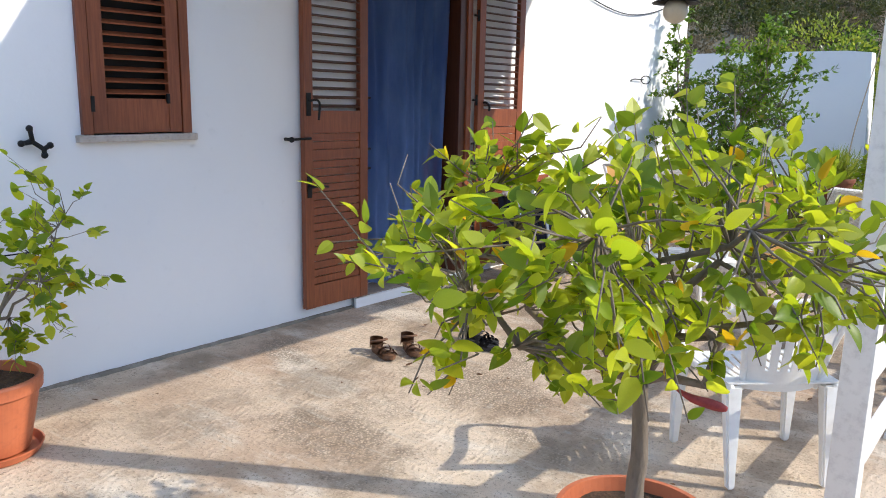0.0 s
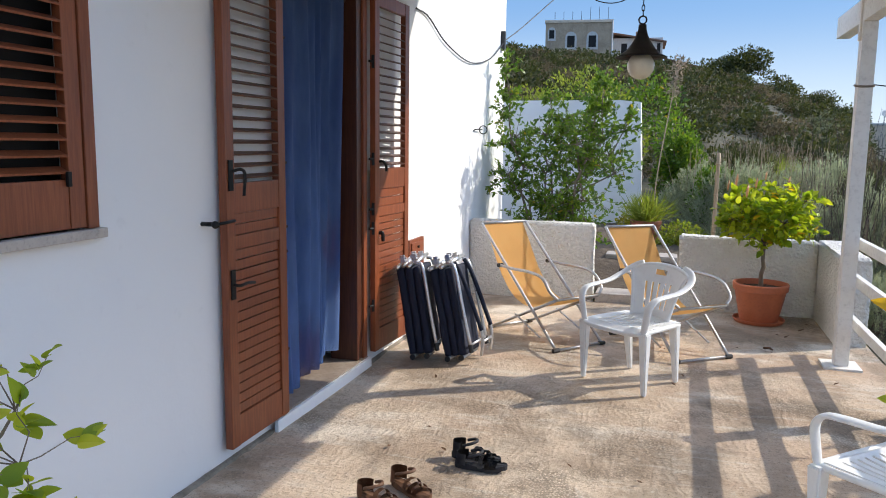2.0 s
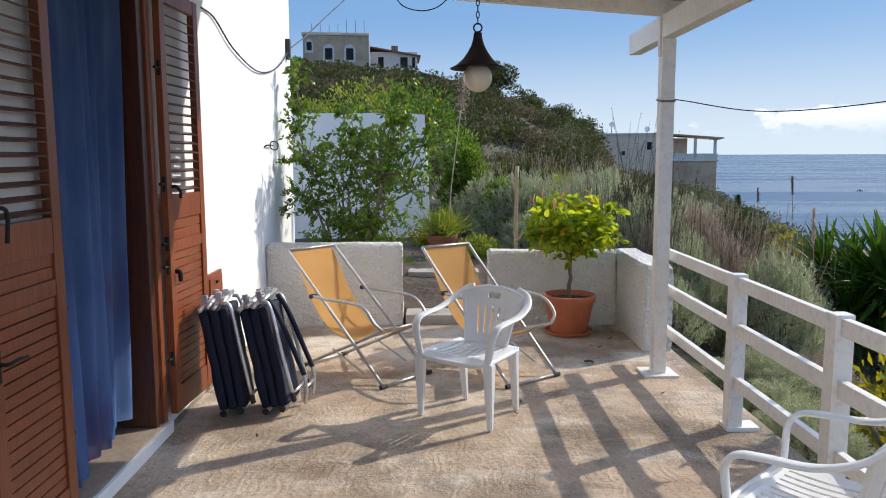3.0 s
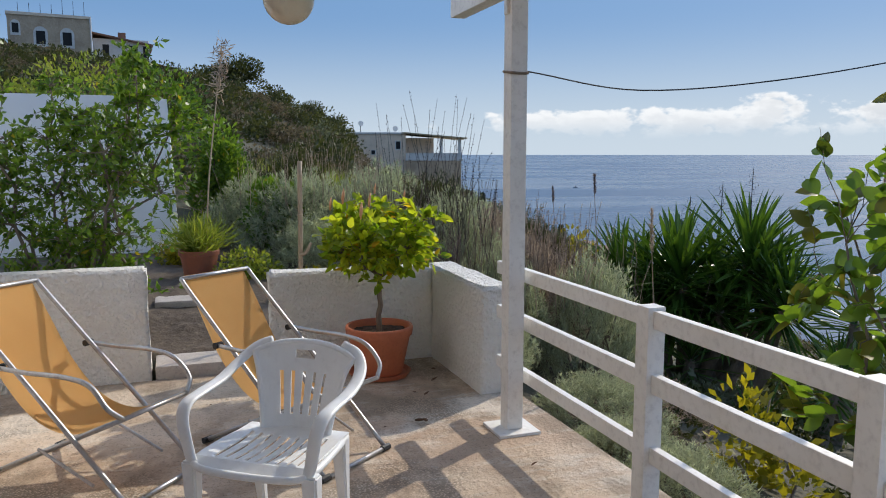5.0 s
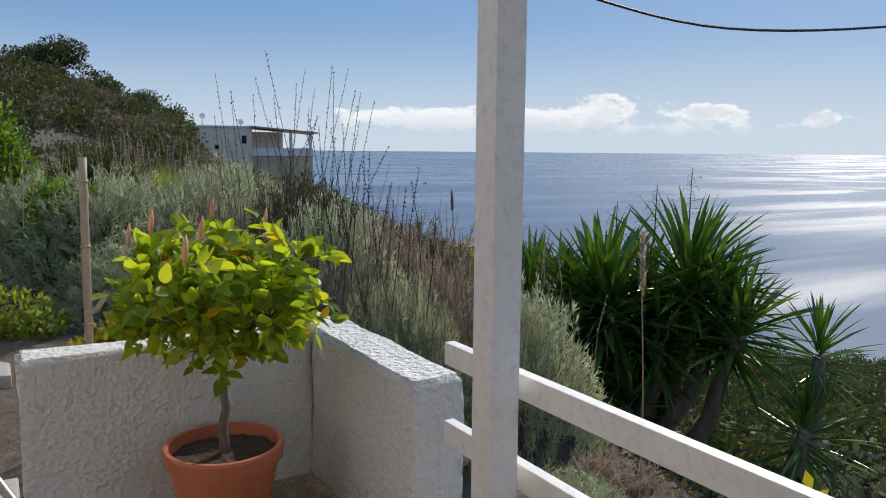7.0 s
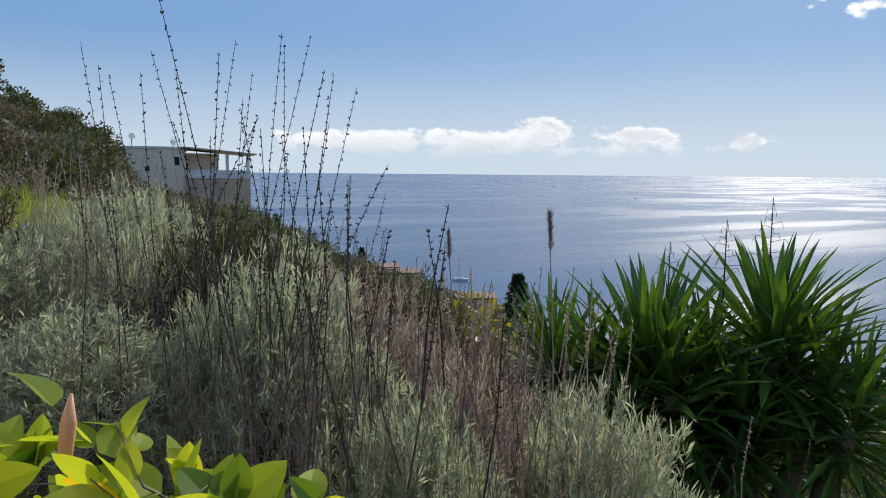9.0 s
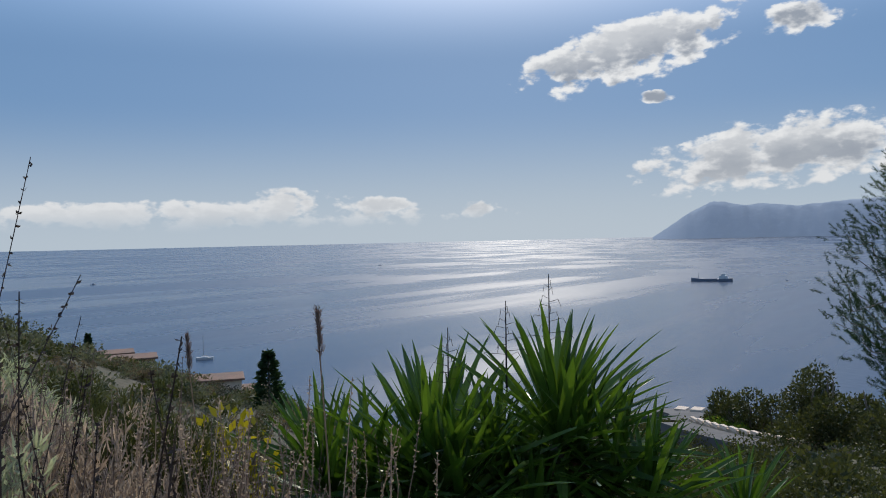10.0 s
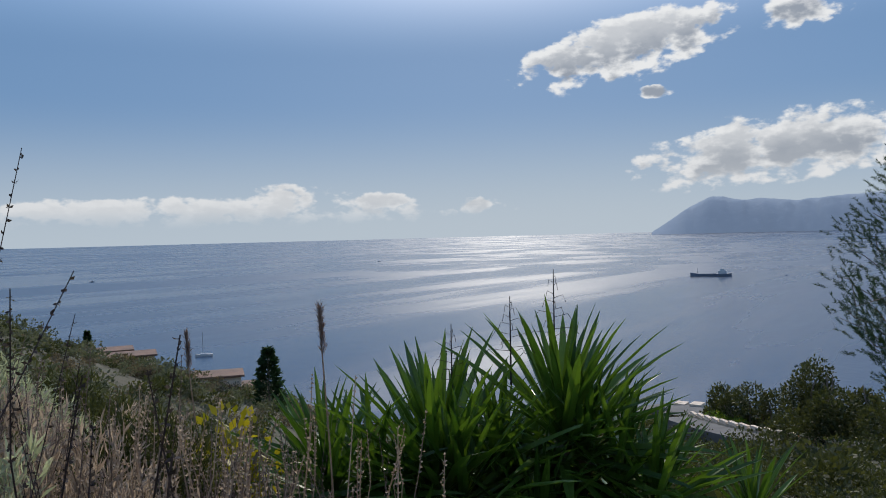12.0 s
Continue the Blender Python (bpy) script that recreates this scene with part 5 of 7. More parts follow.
for dx, dy, dz, s in ((-0.28, -0.10, 1.02, 1.0), (-0.12, -0.22, 1.00, 0.9), (-0.20, -0.30, 0.93, 1.1), (-0.02, 0.02, 1.06, 0.8), (0.16, -0.12, 1.02, 0.8), (-0.34, 0.05, 0.96, 0.9)):
    part("bud", tube([(dx, dy, dz - 0.05 * s), (dx, dy, dz - 0.02 * s), (dx + 0.004, dy, dz + 0.02 * s), (dx + 0.008, dy, dz + 0.06 * s)], 0, 8, radii=[0.004, 0.010 * s, 0.011 * s, 0.002]), PEACH, corner_tree, "pale peach rolled flower bud", True)
# the wide one that the walk begins behind
pot("plant_pot", pose(3.10, 2.48, 0), 0.235, 0.165, 0.33, "terracotta plastic pot holding a wide hibiscus tree", TERRACOTTA)
broadleaf("hibiscus_tree", "wide spreading hibiscus tree with yellowing green leaves in a pot", (3.10, 2.48, 0.27), 0.76, (3.16, 2.18, 1.19), (0.66, 0.78, 0.36), 9, 430, 0.057, LEMON_SHAPES, LEMON_REST, 8, 0.026, 290, shift_to=(3.9, 0.4, 1.5), hollow=0.25,
          allowed=lambda x, y, z: x > max(2.56, 1.96 + 0.4224 * (y - 0.887)) and y > 1.35 and z > (0.98 if x < 3.0 else 0.86))
# the sapling by the wall
pot("plant_pot", pose(0.58, 1.65, 0), 0.205, 0.14, 0.345, "fluted terracotta plastic pot on a saucer by the white wall", TERRACOTTA, True, True)
broadleaf("hibiscus_sapling", "thin young hibiscus sapling with light green leaves in a pot", (0.58, 1.65, 0.29), 0.52, (0.59, 1.71, 0.80), (0.41, 0.46, 0.50), 7, 135, 0.066, LEMON_SHAPES, LEMON_REST, 15, 0.016, shift_to=(3, 0.5, 1.5), category="sapling", allowed=lambda x, y, z: x > 0.08)

BUD = mottled("red_bud", (0.30, 0.03, 0.03), (0.24, 0.02, 0.02), (0.18, 0.02, 0.02), 20, 80, 0.6, bump=0.1, depth=0.001)
bud = part("flower_bud", tube(curve_points([(3.29, 2.20, 0.86), (3.33, 2.22, 0.835), (3.37, 2.25, 0.82), (3.40, 2.27, 0.81)], 4), 0, 8, radii=[0.003, 0.004, 0.006, 0.008, 0.010, 0.011, 0.012, 0.013, 0.013, 0.013, 0.012, 0.010, 0.006]), BUD, smooth_faces=True)
tagged(bud, "rolled dark red flower bud hanging from the hibiscus tree", "flower bud")


def citrus_bush():
    """The dense citrus growing out of the raised planter, several stems."""
    rng = np.random.default_rng(21)
    ob = base("citrus_bush", pose(0.75, 9.35, 0.0), "tall dense dark green citrus bush behind the planter wall", "bush")
    ends = []
    for k in range(9):
        x, y = rng.uniform(-0.35, 0.45), rng.uniform(-0.2, 0.35)
        top = Vector((x * 1.9 + 0.05, y * 1.6, rng.uniform(1.7, 2.55)))
        path = branch_path((x * 0.5, y * 0.5, 0.0), top, rng, 0.05, 8)
        part("stem", tube(path, 0, 7, radii=[0.018 * (1 - 0.75 * i / 8) for i in range(9)]), BARK, ob, "", True)
        ends += path[2:]
    o, d = [], []
    twigs = bmesh.new()
    for k in range(760):
        e = ends[rng.integers(len(ends))]
        v = Vector(rng.normal(size=3)).normalized()
        reach = rng.uniform(0.12, 0.50) * (0.55 if e.z > 1.9 else 1.0)
        p = e + Vector((v.x, v.y, v.z * 0.8 + 0.15)) * reach
        p.x = max(p.x, -0.70)
        if p.z < 0.25:
            continue
        add_tube(twigs, [e, e.lerp(p, 0.5) + Vector((0, 0, 0.02)), p], 0, 4, radii=[0.004, 0.003, 0.0015])
        for j in range(12):
            t = rng.random() * 0.7
            o.append(p.lerp(e, t))
            d.append(Vector(rng.normal(size=3)) * 0.8 + v * 0.5 + Vector((0, 0, 0.25)))
    tagged(part("branchwork", twigs, BARK, ob), kind="stuff")
    n = len(o)
    tagged(part("foliage", blades_mesh("foliage", o, d, rng.uniform(0.045, 0.08, n), rng.uniform(0.025, 0.040, n), LEAF_DEEP, 0.3, rng), None, ob), kind="stuff")


citrus_bush()


def leafy_clump(rng, n, radii, leaf, aspect=0.5, shell=0.45, up=0.3, lobes=7, squash=0.0):
    """Origins, directions, lengths and widths of the leaves of an uneven bush, base at z = 0."""
    cs = [(Vector(rng.normal(size=3)).normalized() * rng.uniform(0.3, 0.75), rng.uniform(0.35, 0.6)) for _ in range(lobes)]
    o, d = [], []
    for k in range(n):
        c, r = cs[k % lobes]
        v = Vector(rng.normal(size=3)).normalized()
        p = c + v * r * (shell + (1 - shell) * rng.random() ** 0.5)
        p = Vector((p.x * radii[0], p.y * radii[1], (p.z + 0.85) * radii[2] * 0.62))
        if p.z < 0:
            p.z *= -0.3
        o.append(p)
        d.append(v * 0.8 + Vector(rng.normal(size=3)) * 0.6 + Vector((0, 0, up)))
    return o, d, leaf * rng.uniform(0.6, 1.3, n), leaf * aspect * rng.uniform(0.7, 1.2, n)


def bush(name, label, m, radii, n, leaf, mat, seed, aspect=0.5, stems=7, category="bush", up=0.3, lobes=7):
    rng = np.random.default_rng(seed)
    ob = base(name, m, label, category)
    bm = bmesh.new()
    for k in range(stems):
        e = Vector((rng.uniform(-1, 1) * radii[0] * 0.7, rng.uniform(-1, 1) * radii[1] * 0.7, radii[2] * rng.uniform(0.5, 0.95)))
        add_tube(bm, branch_path((e.x * 0.1, e.y * 0.1, -0.05), e, rng, 0.08, 5), 0, 6, radii=[0.03 * radii[2] * (1 - 0.8 * i / 5) for i in range(6)])
    tagged(part("branchwork", bm, BARK, ob, "", True), kind="stuff")
    tagged(part("foliage", blades_mesh("foliage", *leafy_clump(rng, n, radii, leaf, aspect, up=up, lobes=lobes), mat, 0.25, rng), None, ob), kind="stuff")
    return ob


bush("garden_bush", "leafy green bush beside the tall garden wall", pose(2.15, 13.6, 0.3), (0.65, 0.5, 1.45), 4200, 0.085, LEAF_DEEP, 31)
bush("garden_bush", "dark leafy bush below the garden slope", pose(2.7, 12.2, 0.3), (0.6, 0.5, 1.0), 2600, 0.075, LEAF_DEEP, 32)
bush("garden_tree", "light green leafy tree rising behind the garden wall", pose(-0.1, 15.4, 0.4), (1.7, 0.9, 2.3), 9000, 0.085, LEAF_GRASS, 33, category="tree")
bush("garden_tree", "light green leafy tree at the corner of the house", pose(1.0, 17.5, 0.6), (1.5, 0.9, 2.3), 4500, 0.11, LEAF_DEEP, 34, category="tree")
for x, y, z, r, h, s in ((2.25, 10.75, 0.32, 0.42, 0.34, 1), (2.7, 10.1, 0.22, 0.40, 0.28, 2), (3.15, 9.6, 0.1, 0.36, 0.28, 3), (1.6, 12.0, 0.34, 0.35, 0.3, 4), (3.7, 9.2, 0.0, 0.3, 0.3, 5)):
    bush("ground_cover", "low bright yellow-green flowering ground cover in the garden", pose(x, y, z), (r, r * 0.8, h), 1500, 0.045, LEAF_GRASS if s % 2 else LEAF_YELLOW, 40 + s, 0.7, 3, "ground cover")

# umbrella grass in an old pot
pot("garden_pot", pose(1.78, 10.95, 0.36), 0.20, 0.15, 0.30, "old terracotta pot of grass beside the garden wall", TERRACOTTA_OLD, False)
rng = np.random.default_rng(51)
n = 900
a = rng.uniform(0, 6.283, n)
tilt = rng.uniform(0.05, 1.1, n)
d = np.stack([np.cos(a) * np.sin(tilt), np.sin(a) * np.sin(tilt), np.cos(tilt)], 1)
o = np.stack([rng.normal(0, 0.06, n), rng.normal(0, 0.06, n), np.zeros(n)], 1) + d * rng.uniform(0, 0.28, (n, 1))
grass = part("potted_grass", blades_mesh("potted_grass", o, d + [0, 0, -0.15], rng.uniform(0.12, 0.26, n), 0.012, LEAF_GRASS, 0.5, rng), None)
grass.matrix_world = pose(1.78, 10.95, 0.60)
tagged(grass, "yellow-green tufted grass growing in the old pot", "grass")

# bamboo stake with its ties
stake = base("bamboo_stake", pose(2.541, 9.284, 0.0), "tall pale bamboo stake behind the parapet wall", "stake")
CANE = mottled("dry_cane", (0.42, 0.31, 0.20), (0.34, 0.25, 0.16), (0.22, 0.16, 0.1), 5, 40, 0.6, bump=0.2, depth=0.002, stretch=(1, 1, 0.2))
bm = bmesh.new()
add_tube(bm, [(0.02 * k / 10, 0, -0.1 + k * 0.167) for k in range(11)], 0.021, 10)
for z in (0.30, 0.72, 1.12, 1.45):
    add_tube(bm, [(0.012 * z, 0, z - 0.008), (0.012 * z, 0, z + 0.008)], 0.025, 10)
part("cane", bm, CANE, stake, "", True)
part("tie", tube(curve_points([(0.0, -0.02, 0.78), (0.05, -0.03, 0.80), (0.10, -0.02, 0.88)], 5), 0.014), CANE, stake, "pale cloth tie")
bm = tube(curve_points([(1.85, 10.9, 0.55), (1.9, 11.0, 1.3), (2.02, 11.2, 2.2), (2.10, 11.3, 2.75)], 6), 0, 6, radii=[0.010 - 0.0003 * i for i in range(19)])
reed = part("reed", bm, CANE)
tagged(reed, "tall thin dry reed with a feathery tip", "reed")
rng = np.random.default_rng(53)
o = np.array([(2.04 + 0.06 * t, 11.22 + 0.08 * t, 2.28 + 0.5 * t) for t in rng.random(220)]) + rng.normal(0, 0.03, (220, 3))
part("plume", blades_mesh("plume", o, rng.normal(size=(220, 3)) + [0, 0, 0.3], 0.10, 0.012, LEAF_DRY, 0.5, rng), None, reed, "straw-coloured plume")

# ---- silver scrub beyond the parapet ----


def scrub(seed, tufts, r, h, mat):
    """Mesh of a lavender-like shrub: dense upright tufts of narrow leaves over a dome."""
    rng = np.random.default_rng(seed)
    o, d = [], []
    for k in range(tufts):
        a, u = rng.uniform(0, 6.283), rng.random() ** 0.55
        wob = 1 + 0.3 * noise.noise(Vector((math.cos(a) * 1.5, math.sin(a) * 1.5, seed)))
        p = np.array([math.cos(a) * u * r * wob, math.sin(a) * u * r * wob, h * (1 - 0.75 * u ** 2) * rng.uniform(0.72, 1.1)])
        ax = np.array([math.cos(a) * u * 0.9, math.sin(a) * u * 0.9, 1.0]) + rng.normal(0, 0.22, 3)
        ax /= np.linalg.norm(ax)
        m = 30
        t = rng.random((m, 1))
        o.append(p - ax * 0.15 + ax * t * 0.19 + rng.normal(0, 0.004, (m, 3)))
        d.append(ax * 0.9 + rng.normal(0, 0.55, (m, 3)))
    o, d = np.concatenate(o), np.concatenate(d)
    return blades_mesh("foliage", o, d, rng.uniform(0.035, 0.065, len(o)), rng.uniform(0.0045, 0.0095, len(o)), mat, 0.2, rng)


SCRUBS = [scrub(61, 620, 0.62, 0.75, LEAF_SILVER), scrub(62, 580, 0.60, 0.70, LEAF_SILVER), scrub(63, 460, 0.62, 0.72, LEAF_DRY), scrub(64, 520, 0.60, 0.80, LEAF_BUSH)]


def scrub_stems(seed):
    rng = np.random.default_rng(seed)
    bm = bmesh.new()
    for k in range(14):
        a, u = rng.uniform(0, 6.283), rng.uniform(0.2, 0.9)
        e = (math.cos(a) * u * 0.55, math.sin(a) * u * 0.55, 0.62 * (1 - 0.6 * u * u))
        add_tube(bm, branch_path((0, 0, -0.25), e, rng, 0.12, 5), 0, 5, radii=[0.02, 0.016, 0.012, 0.009, 0.007, 0.004])
    return mesh_of(bm, BARK, "stems", True)


STEMS = [scrub_stems(71), scrub_stems(72)]
PLACES = ((3.05, 12.0, 0.85, 1.40, 0), (3.85, 12.2, 0.85, 1.42, 1), (2.55, 12.8, 0.75, 1.35, 0), (4.6, 11.7, 0.85, 1.25, 3), (4.35, 10.5, 0.72, 1.18, 0),
          (3.55, 10.7, 0.72, 1.05, 1), (5.1, 11.0, 0.75, 1.02, 2), (5.15, 10.1, 0.62, 0.80, 2), (4.55, 9.6, 0.56, 0.72, 0), (5.5, 9.45, 0.62, 0.60, 0),
          (4.15, 8.95, 0.45, 0.42, 1), (3.0, 11.1, 0.6, 0.95, 1), (5.9, 11.7, 0.8, 0.72, 3), (5.4, 12.7, 0.95, 1.0, 2), (4.5, 13.7, 1.05, 1.45, 0),
          (3.2, 14.2, 1.05, 1.55, 3), (6.2, 10.5, 0.55, 0.25, 0), (4.75, 8.1, 0.55, -0.15, 0), (4.5, 7.3, 0.5, -0.2, 1), (4.4, 6.5, 0.5, -0.15, 0),
          (5.3, 7.4, 0.6, -0.7, 3), (5.5, 8.5, 0.6, -0.3, 2), (6.6, 12.8, 0.9, 0.55, 2), (5.8, 14.2, 1.1, 1.0, 0), (7.0, 14.8, 1.1, 0.5, 3))
for k, (x, y, r, top, kind) in enumerate(PLACES):
    z = min(land_z(x, y), top - 0.45)
    s = base("scrub_bush", pose(x, y, z, 0, 0, k * 67), ("silvery grey-green lavender bush on the slope", "silvery grey-green lavender bush on the slope", "dry brown lavender bush gone to seed", "dark green scrub bush on the slope")[kind], "bush", "scrub bushes")
    f = part("foliage", SCRUBS[kind], None, s)
    tagged(f, kind="stuff")
    f.matrix_local = Matrix.Diagonal((r / 0.62, r / 0.62, (top - z) / 0.78, 1))
    g = tagged(part("woody_base", STEMS[k % 2], None, s), kind="stuff")
    g.matrix_local = Matrix.Diagonal((r / 0.62, r / 0.62, (top - z) / 0.78, 1))


def flower_stalks(name, label, x, y, z, n, h, spread, seed, mat, thick=0.0035, bead=0.016):
    """Dry stalks with whorls of seed heads along their upper part."""
    rng = np.random.default_rng(seed)
    bm = bmesh.new()
    o, d = [], []
    for k in range(n):
        a = rng.uniform(0, 6.283)
        q = Vector((x + rng.normal(0, spread * 0.5), y + rng.normal(0, spread * 0.5), z))
        hh = h * rng.uniform(0.55, 1.0)
        lean = Vector((rng.normal(0, 0.16), rng.normal(0, 0.16), 1)).normalized()
        e = q + lean * hh
        mid = q.lerp(e, 0.5) + Vector((rng.normal(0, 0.02), rng.normal(0, 0.02), 0))
        add_tube(bm, [q, mid, e], 0, 3, radii=[thick, thick * 0.8, thick * 0.5])
        for j in range(int(9 + 8 * hh)):
            p = mid.lerp(e, j / (8 + 8 * hh)) + Vector(rng.normal(size=3)) * 0.002
            for i in range(3):
                o.append(p)
                d.append(Vector(rng.normal(size=3)) + lean * 0.8)
    m = len(o)
    ob = part(name, bm, mat)
    tagged(ob, label, "dry flowers", kind="stuff")
    part("seed_heads", blades_mesh("seed_heads", o, d, rng.uniform(0.6, 1.2, m) * bead, bead * 0.6, mat, 0.2, rng), None, ob)


DARKSTALK = leaf_material("dark_seed_stalk", (0.035, 0.028, 0.030), (0.09, 0.075, 0.08), odd=0.0, gloss=0.8, through_light=0.2)
flower_stalks("dry_flower_stalks", "tall dark dry flower stalks against the sky", 4.02, 10.1, 0.9, 15, 1.38, 0.42, 81, DARKSTALK, 0.0028, 0.013)
flower_stalks("dry_flower_stalks", "tall dark dry flower stalks over the scrub", 4.3, 9.75, 0.75, 15, 0.88, 0.42, 82, DARKSTALK)
flower_stalks("dry_flower_stalks", "dark dry flower stalks at the slope's edge", 4.12, 9.2, 0.65, 6, 0.95, 0.25, 83, DARKSTALK)
flower_stalks("dry_flower_stalks", "mauve-brown dry lavender spikes over the scrub", 5.05, 10.3, 0.55, 90, 0.65, 0.8, 84, LEAF_DRY, bead=0.014)
flower_stalks("dry_flower_stalks", "pale dry lavender spikes near the parapet", 5.0, 9.5, 0.15, 60, 0.62, 0.6, 85, LEAF_DRY, bead=0.013)
flower_stalks("dry_flower_stalks", "pale dry grass stalks above the silver scrub", 3.4, 11.9, 1.0, 70, 0.75, 1.3, 86, LEAF_DRY, 0.003, 0.012)
flower_stalks("dry_flower_stalks", "pale dry grass stalks on the hillside", 3.8, 14.0, 1.0, 70, 0.9, 1.6, 87, LEAF_DRY, 0.003, 0.012)
flower_stalks("dry_flower_stalks", "mauve-brown dry lavender spikes on the slope", 5.9, 10.9, 0.1, 80, 0.65, 0.8, 88, LEAF_DRY, bead=0.014)

flower_stalks("dry_flower_stalks", "very tall thin dark stalks with seed heads", 4.05, 10.4, 0.7, 16, 1.6, 0.42, 181, DARKSTALK, 0.0026, 0.013)
flower_stalks("dry_flower_stalks", "thin dark stalks leaning over the slope", 4.4, 10.1, 0.7, 16, 0.95, 0.5, 182, DARKSTALK, 0.0022, 0.011)
for k, (x, y, z, hh) in enumerate(((4.3, 9.6, 0.35, 0.6), (4.0, 10.0, 0.55, 0.6), (4.8, 10.2, 0.4, 0.6), (4.5, 11.0, 0.7, 0.7), (3.8, 11.2, 0.75, 0.7), (5.4, 10.6, 0.2, 0.6), (5.6, 9.9, -0.1, 0.6), (6.1, 11.4, 0.0, 0.7))):
    flower_stalks("dry_flower_stalks", "thin mauve-brown dry twigs and spikes through the scrub", x, y, z, 110, hh, 0.75, 190 + k, LEAF_TWIG, 0.0022, 0.009)


def grass_patch(label, x, y, r, n, length, mat, seed):
    """Long thin grass blades over a round patch of the slope."""
    rng = np.random.default_rng(seed)
    a, u = rng.uniform(0, 6.283, n), r * rng.random(n) ** 0.5
    px, py = x + u * np.cos(a), y + u * np.sin(a)
    o = np.stack([px, py, [land_z(i, j) - 0.02 for i, j in zip(px, py)]], 1)
    d = rng.normal(0, 0.28, (n, 3)) + [0, 0, 1]
    tagged(part("tall_grass", blades_mesh("tall_grass", o, d, length * rng.uniform(0.5, 1.1, n), 0.012, mat, 0.35, rng), None), label, "grass", kind="stuff")


for k, (x, y) in enumerate(((3.6, 15.2), (4.6, 16.3), (3.0, 17.0), (5.3, 15.2), (6.2, 16.2), (4.2, 18.5))):
    grass_patch("tall yellow-green grass on the slope behind the scrub", x, y, 1.1, 2600, 0.85, LEAF_GRASS if k % 2 else LEAF_DRY, 260 + k)

bush("yellow_bush", "yellow-leaved bush between the scrub and the yucca", pose(6.6, 12.0, -0.9), (0.55, 0.55, 1.5), 900, 0.09, LEAF_YELLOW, 91, 0.6)
bush("yellow_bush", "yellowing bush below the yucca by the railing", pose(5.4, 7.0, -1.6), (0.5, 0.5, 1.5), 700, 0.10, LEAF_YELLOW, 92, 0.6)

# ---- yucca ----


def blade_shape(width):
    """A stiff channelled sword leaf, a unit long along y."""
    bm = bmesh.new()
    prof = ((0.0, 0.55, 0.0), (0.25, 0.95, 0.012), (0.6, 1.0, 0.010), (0.85, 0.55, -0.012), (1.0, 0.03, -0.035))
    rows = [[bm.verts.new((-width / 2 * w, t, z + 0.25 * width * w)), bm.verts.new((0, t, z)), bm.verts.new((width / 2 * w, t, z + 0.25 * width * w))] for t, w, z in prof]
    for a, b in zip(rows, rows[1:]):
        for i in range(2):
            bm.faces.new((a[i], a[i + 1], b[i + 1], b[i]))
    return mesh_of(bm, LEAF_YUCCA, "blade", False)


BLADES = [blade_shape(0.060), blade_shape(0.074)]


def yucca(label, foot, heads, seed):
    rng = np.random.default_rng(seed)
    ob = base("yucca", pose(*foot), label, "yucca")
    F = Vector(foot)
    for k, (x, y, z, length, n) in enumerate(heads):
        c = Vector((x, y, z)) - F
        bm = bmesh.new()
        start = Vector((c.x * 0.12, c.y * 0.12, 0))
        add_tube(bm, branch_path(start, c, rng, 0.05, 5), 0, 9, radii=[0.13, 0.11, 0.10, 0.09, 0.08, 0.06])
        head = part("trunk", bm, BARK, ob, "thick brown trunk", True)
        lean = Vector((c.x, c.y, 0)) * 0.35 + Vector((0, 0, 1))
        lean.normalize()
        for j in range(n):
            f = (j + 0.5) / n
            th = math.radians(4 + 136 * f ** 0.85 + rng.normal(0, 5))
            ph = j * 2.39996 + rng.normal(0, 0.15)
            side = lean.orthogonal().normalized()
            d = lean * math.cos(th) + (side * math.cos(ph) + lean.cross(side) * math.sin(ph)) * math.sin(th)
            if d.z < -0.2:
                d.z *= 0.8
            p = c + lean * (0.10 - 0.32 * f) + d * 0.03
            b = part("blade", BLADES[j % 2], None, head)
            b.matrix_local = aim(p, d, rng.uniform(-25, 25), length * rng.uniform(0.78, 1.08) * (0.55 + 0.45 * math.sin(math.pi * min(1, f * 0.75 + 0.15))))
    return ob


yucca("large many-headed green yucca on the slope below the terrace", (7.65, 10.5, -2.2),
      ((8.20, 10.30, 0.28, 1.06, 140), (7.66, 10.95, -0.05, 1.25, 160), (7.12, 11.45, 0.02, 0.9, 90), (8.30, 9.95, -0.02, 0.85, 76),
       (7.75, 10.25, -0.25, 0.85, 72), (7.1, 10.75, -0.45, 0.8, 64), (8.05, 10.75, 0.02, 0.9, 64), (7.4, 11.0, -0.2, 0.8, 60),
       (7.9, 10.6, -0.15, 0.9, 80), (7.5, 10.65, 0.02, 0.9, 80), (8.25, 10.15, 0.2, 0.85, 64), (7.35, 11.25, 0.0, 0.9, 64), (7.35, 10.25, -0.85, 0.7, 50), (8.22, 9.68, -0.12, 0.85, 80)), 101)
yucca("smaller bright green yucca beside the large one", (8.2, 8.9, -2.6), ((8.75, 9.2, -0.25, 0.62, 70), (8.3, 9.0, -0.85, 0.70, 64), (7.5, 9.3, -1.5, 0.70, 60), (7.0, 9.0, -1.9, 0.65, 50)), 102)
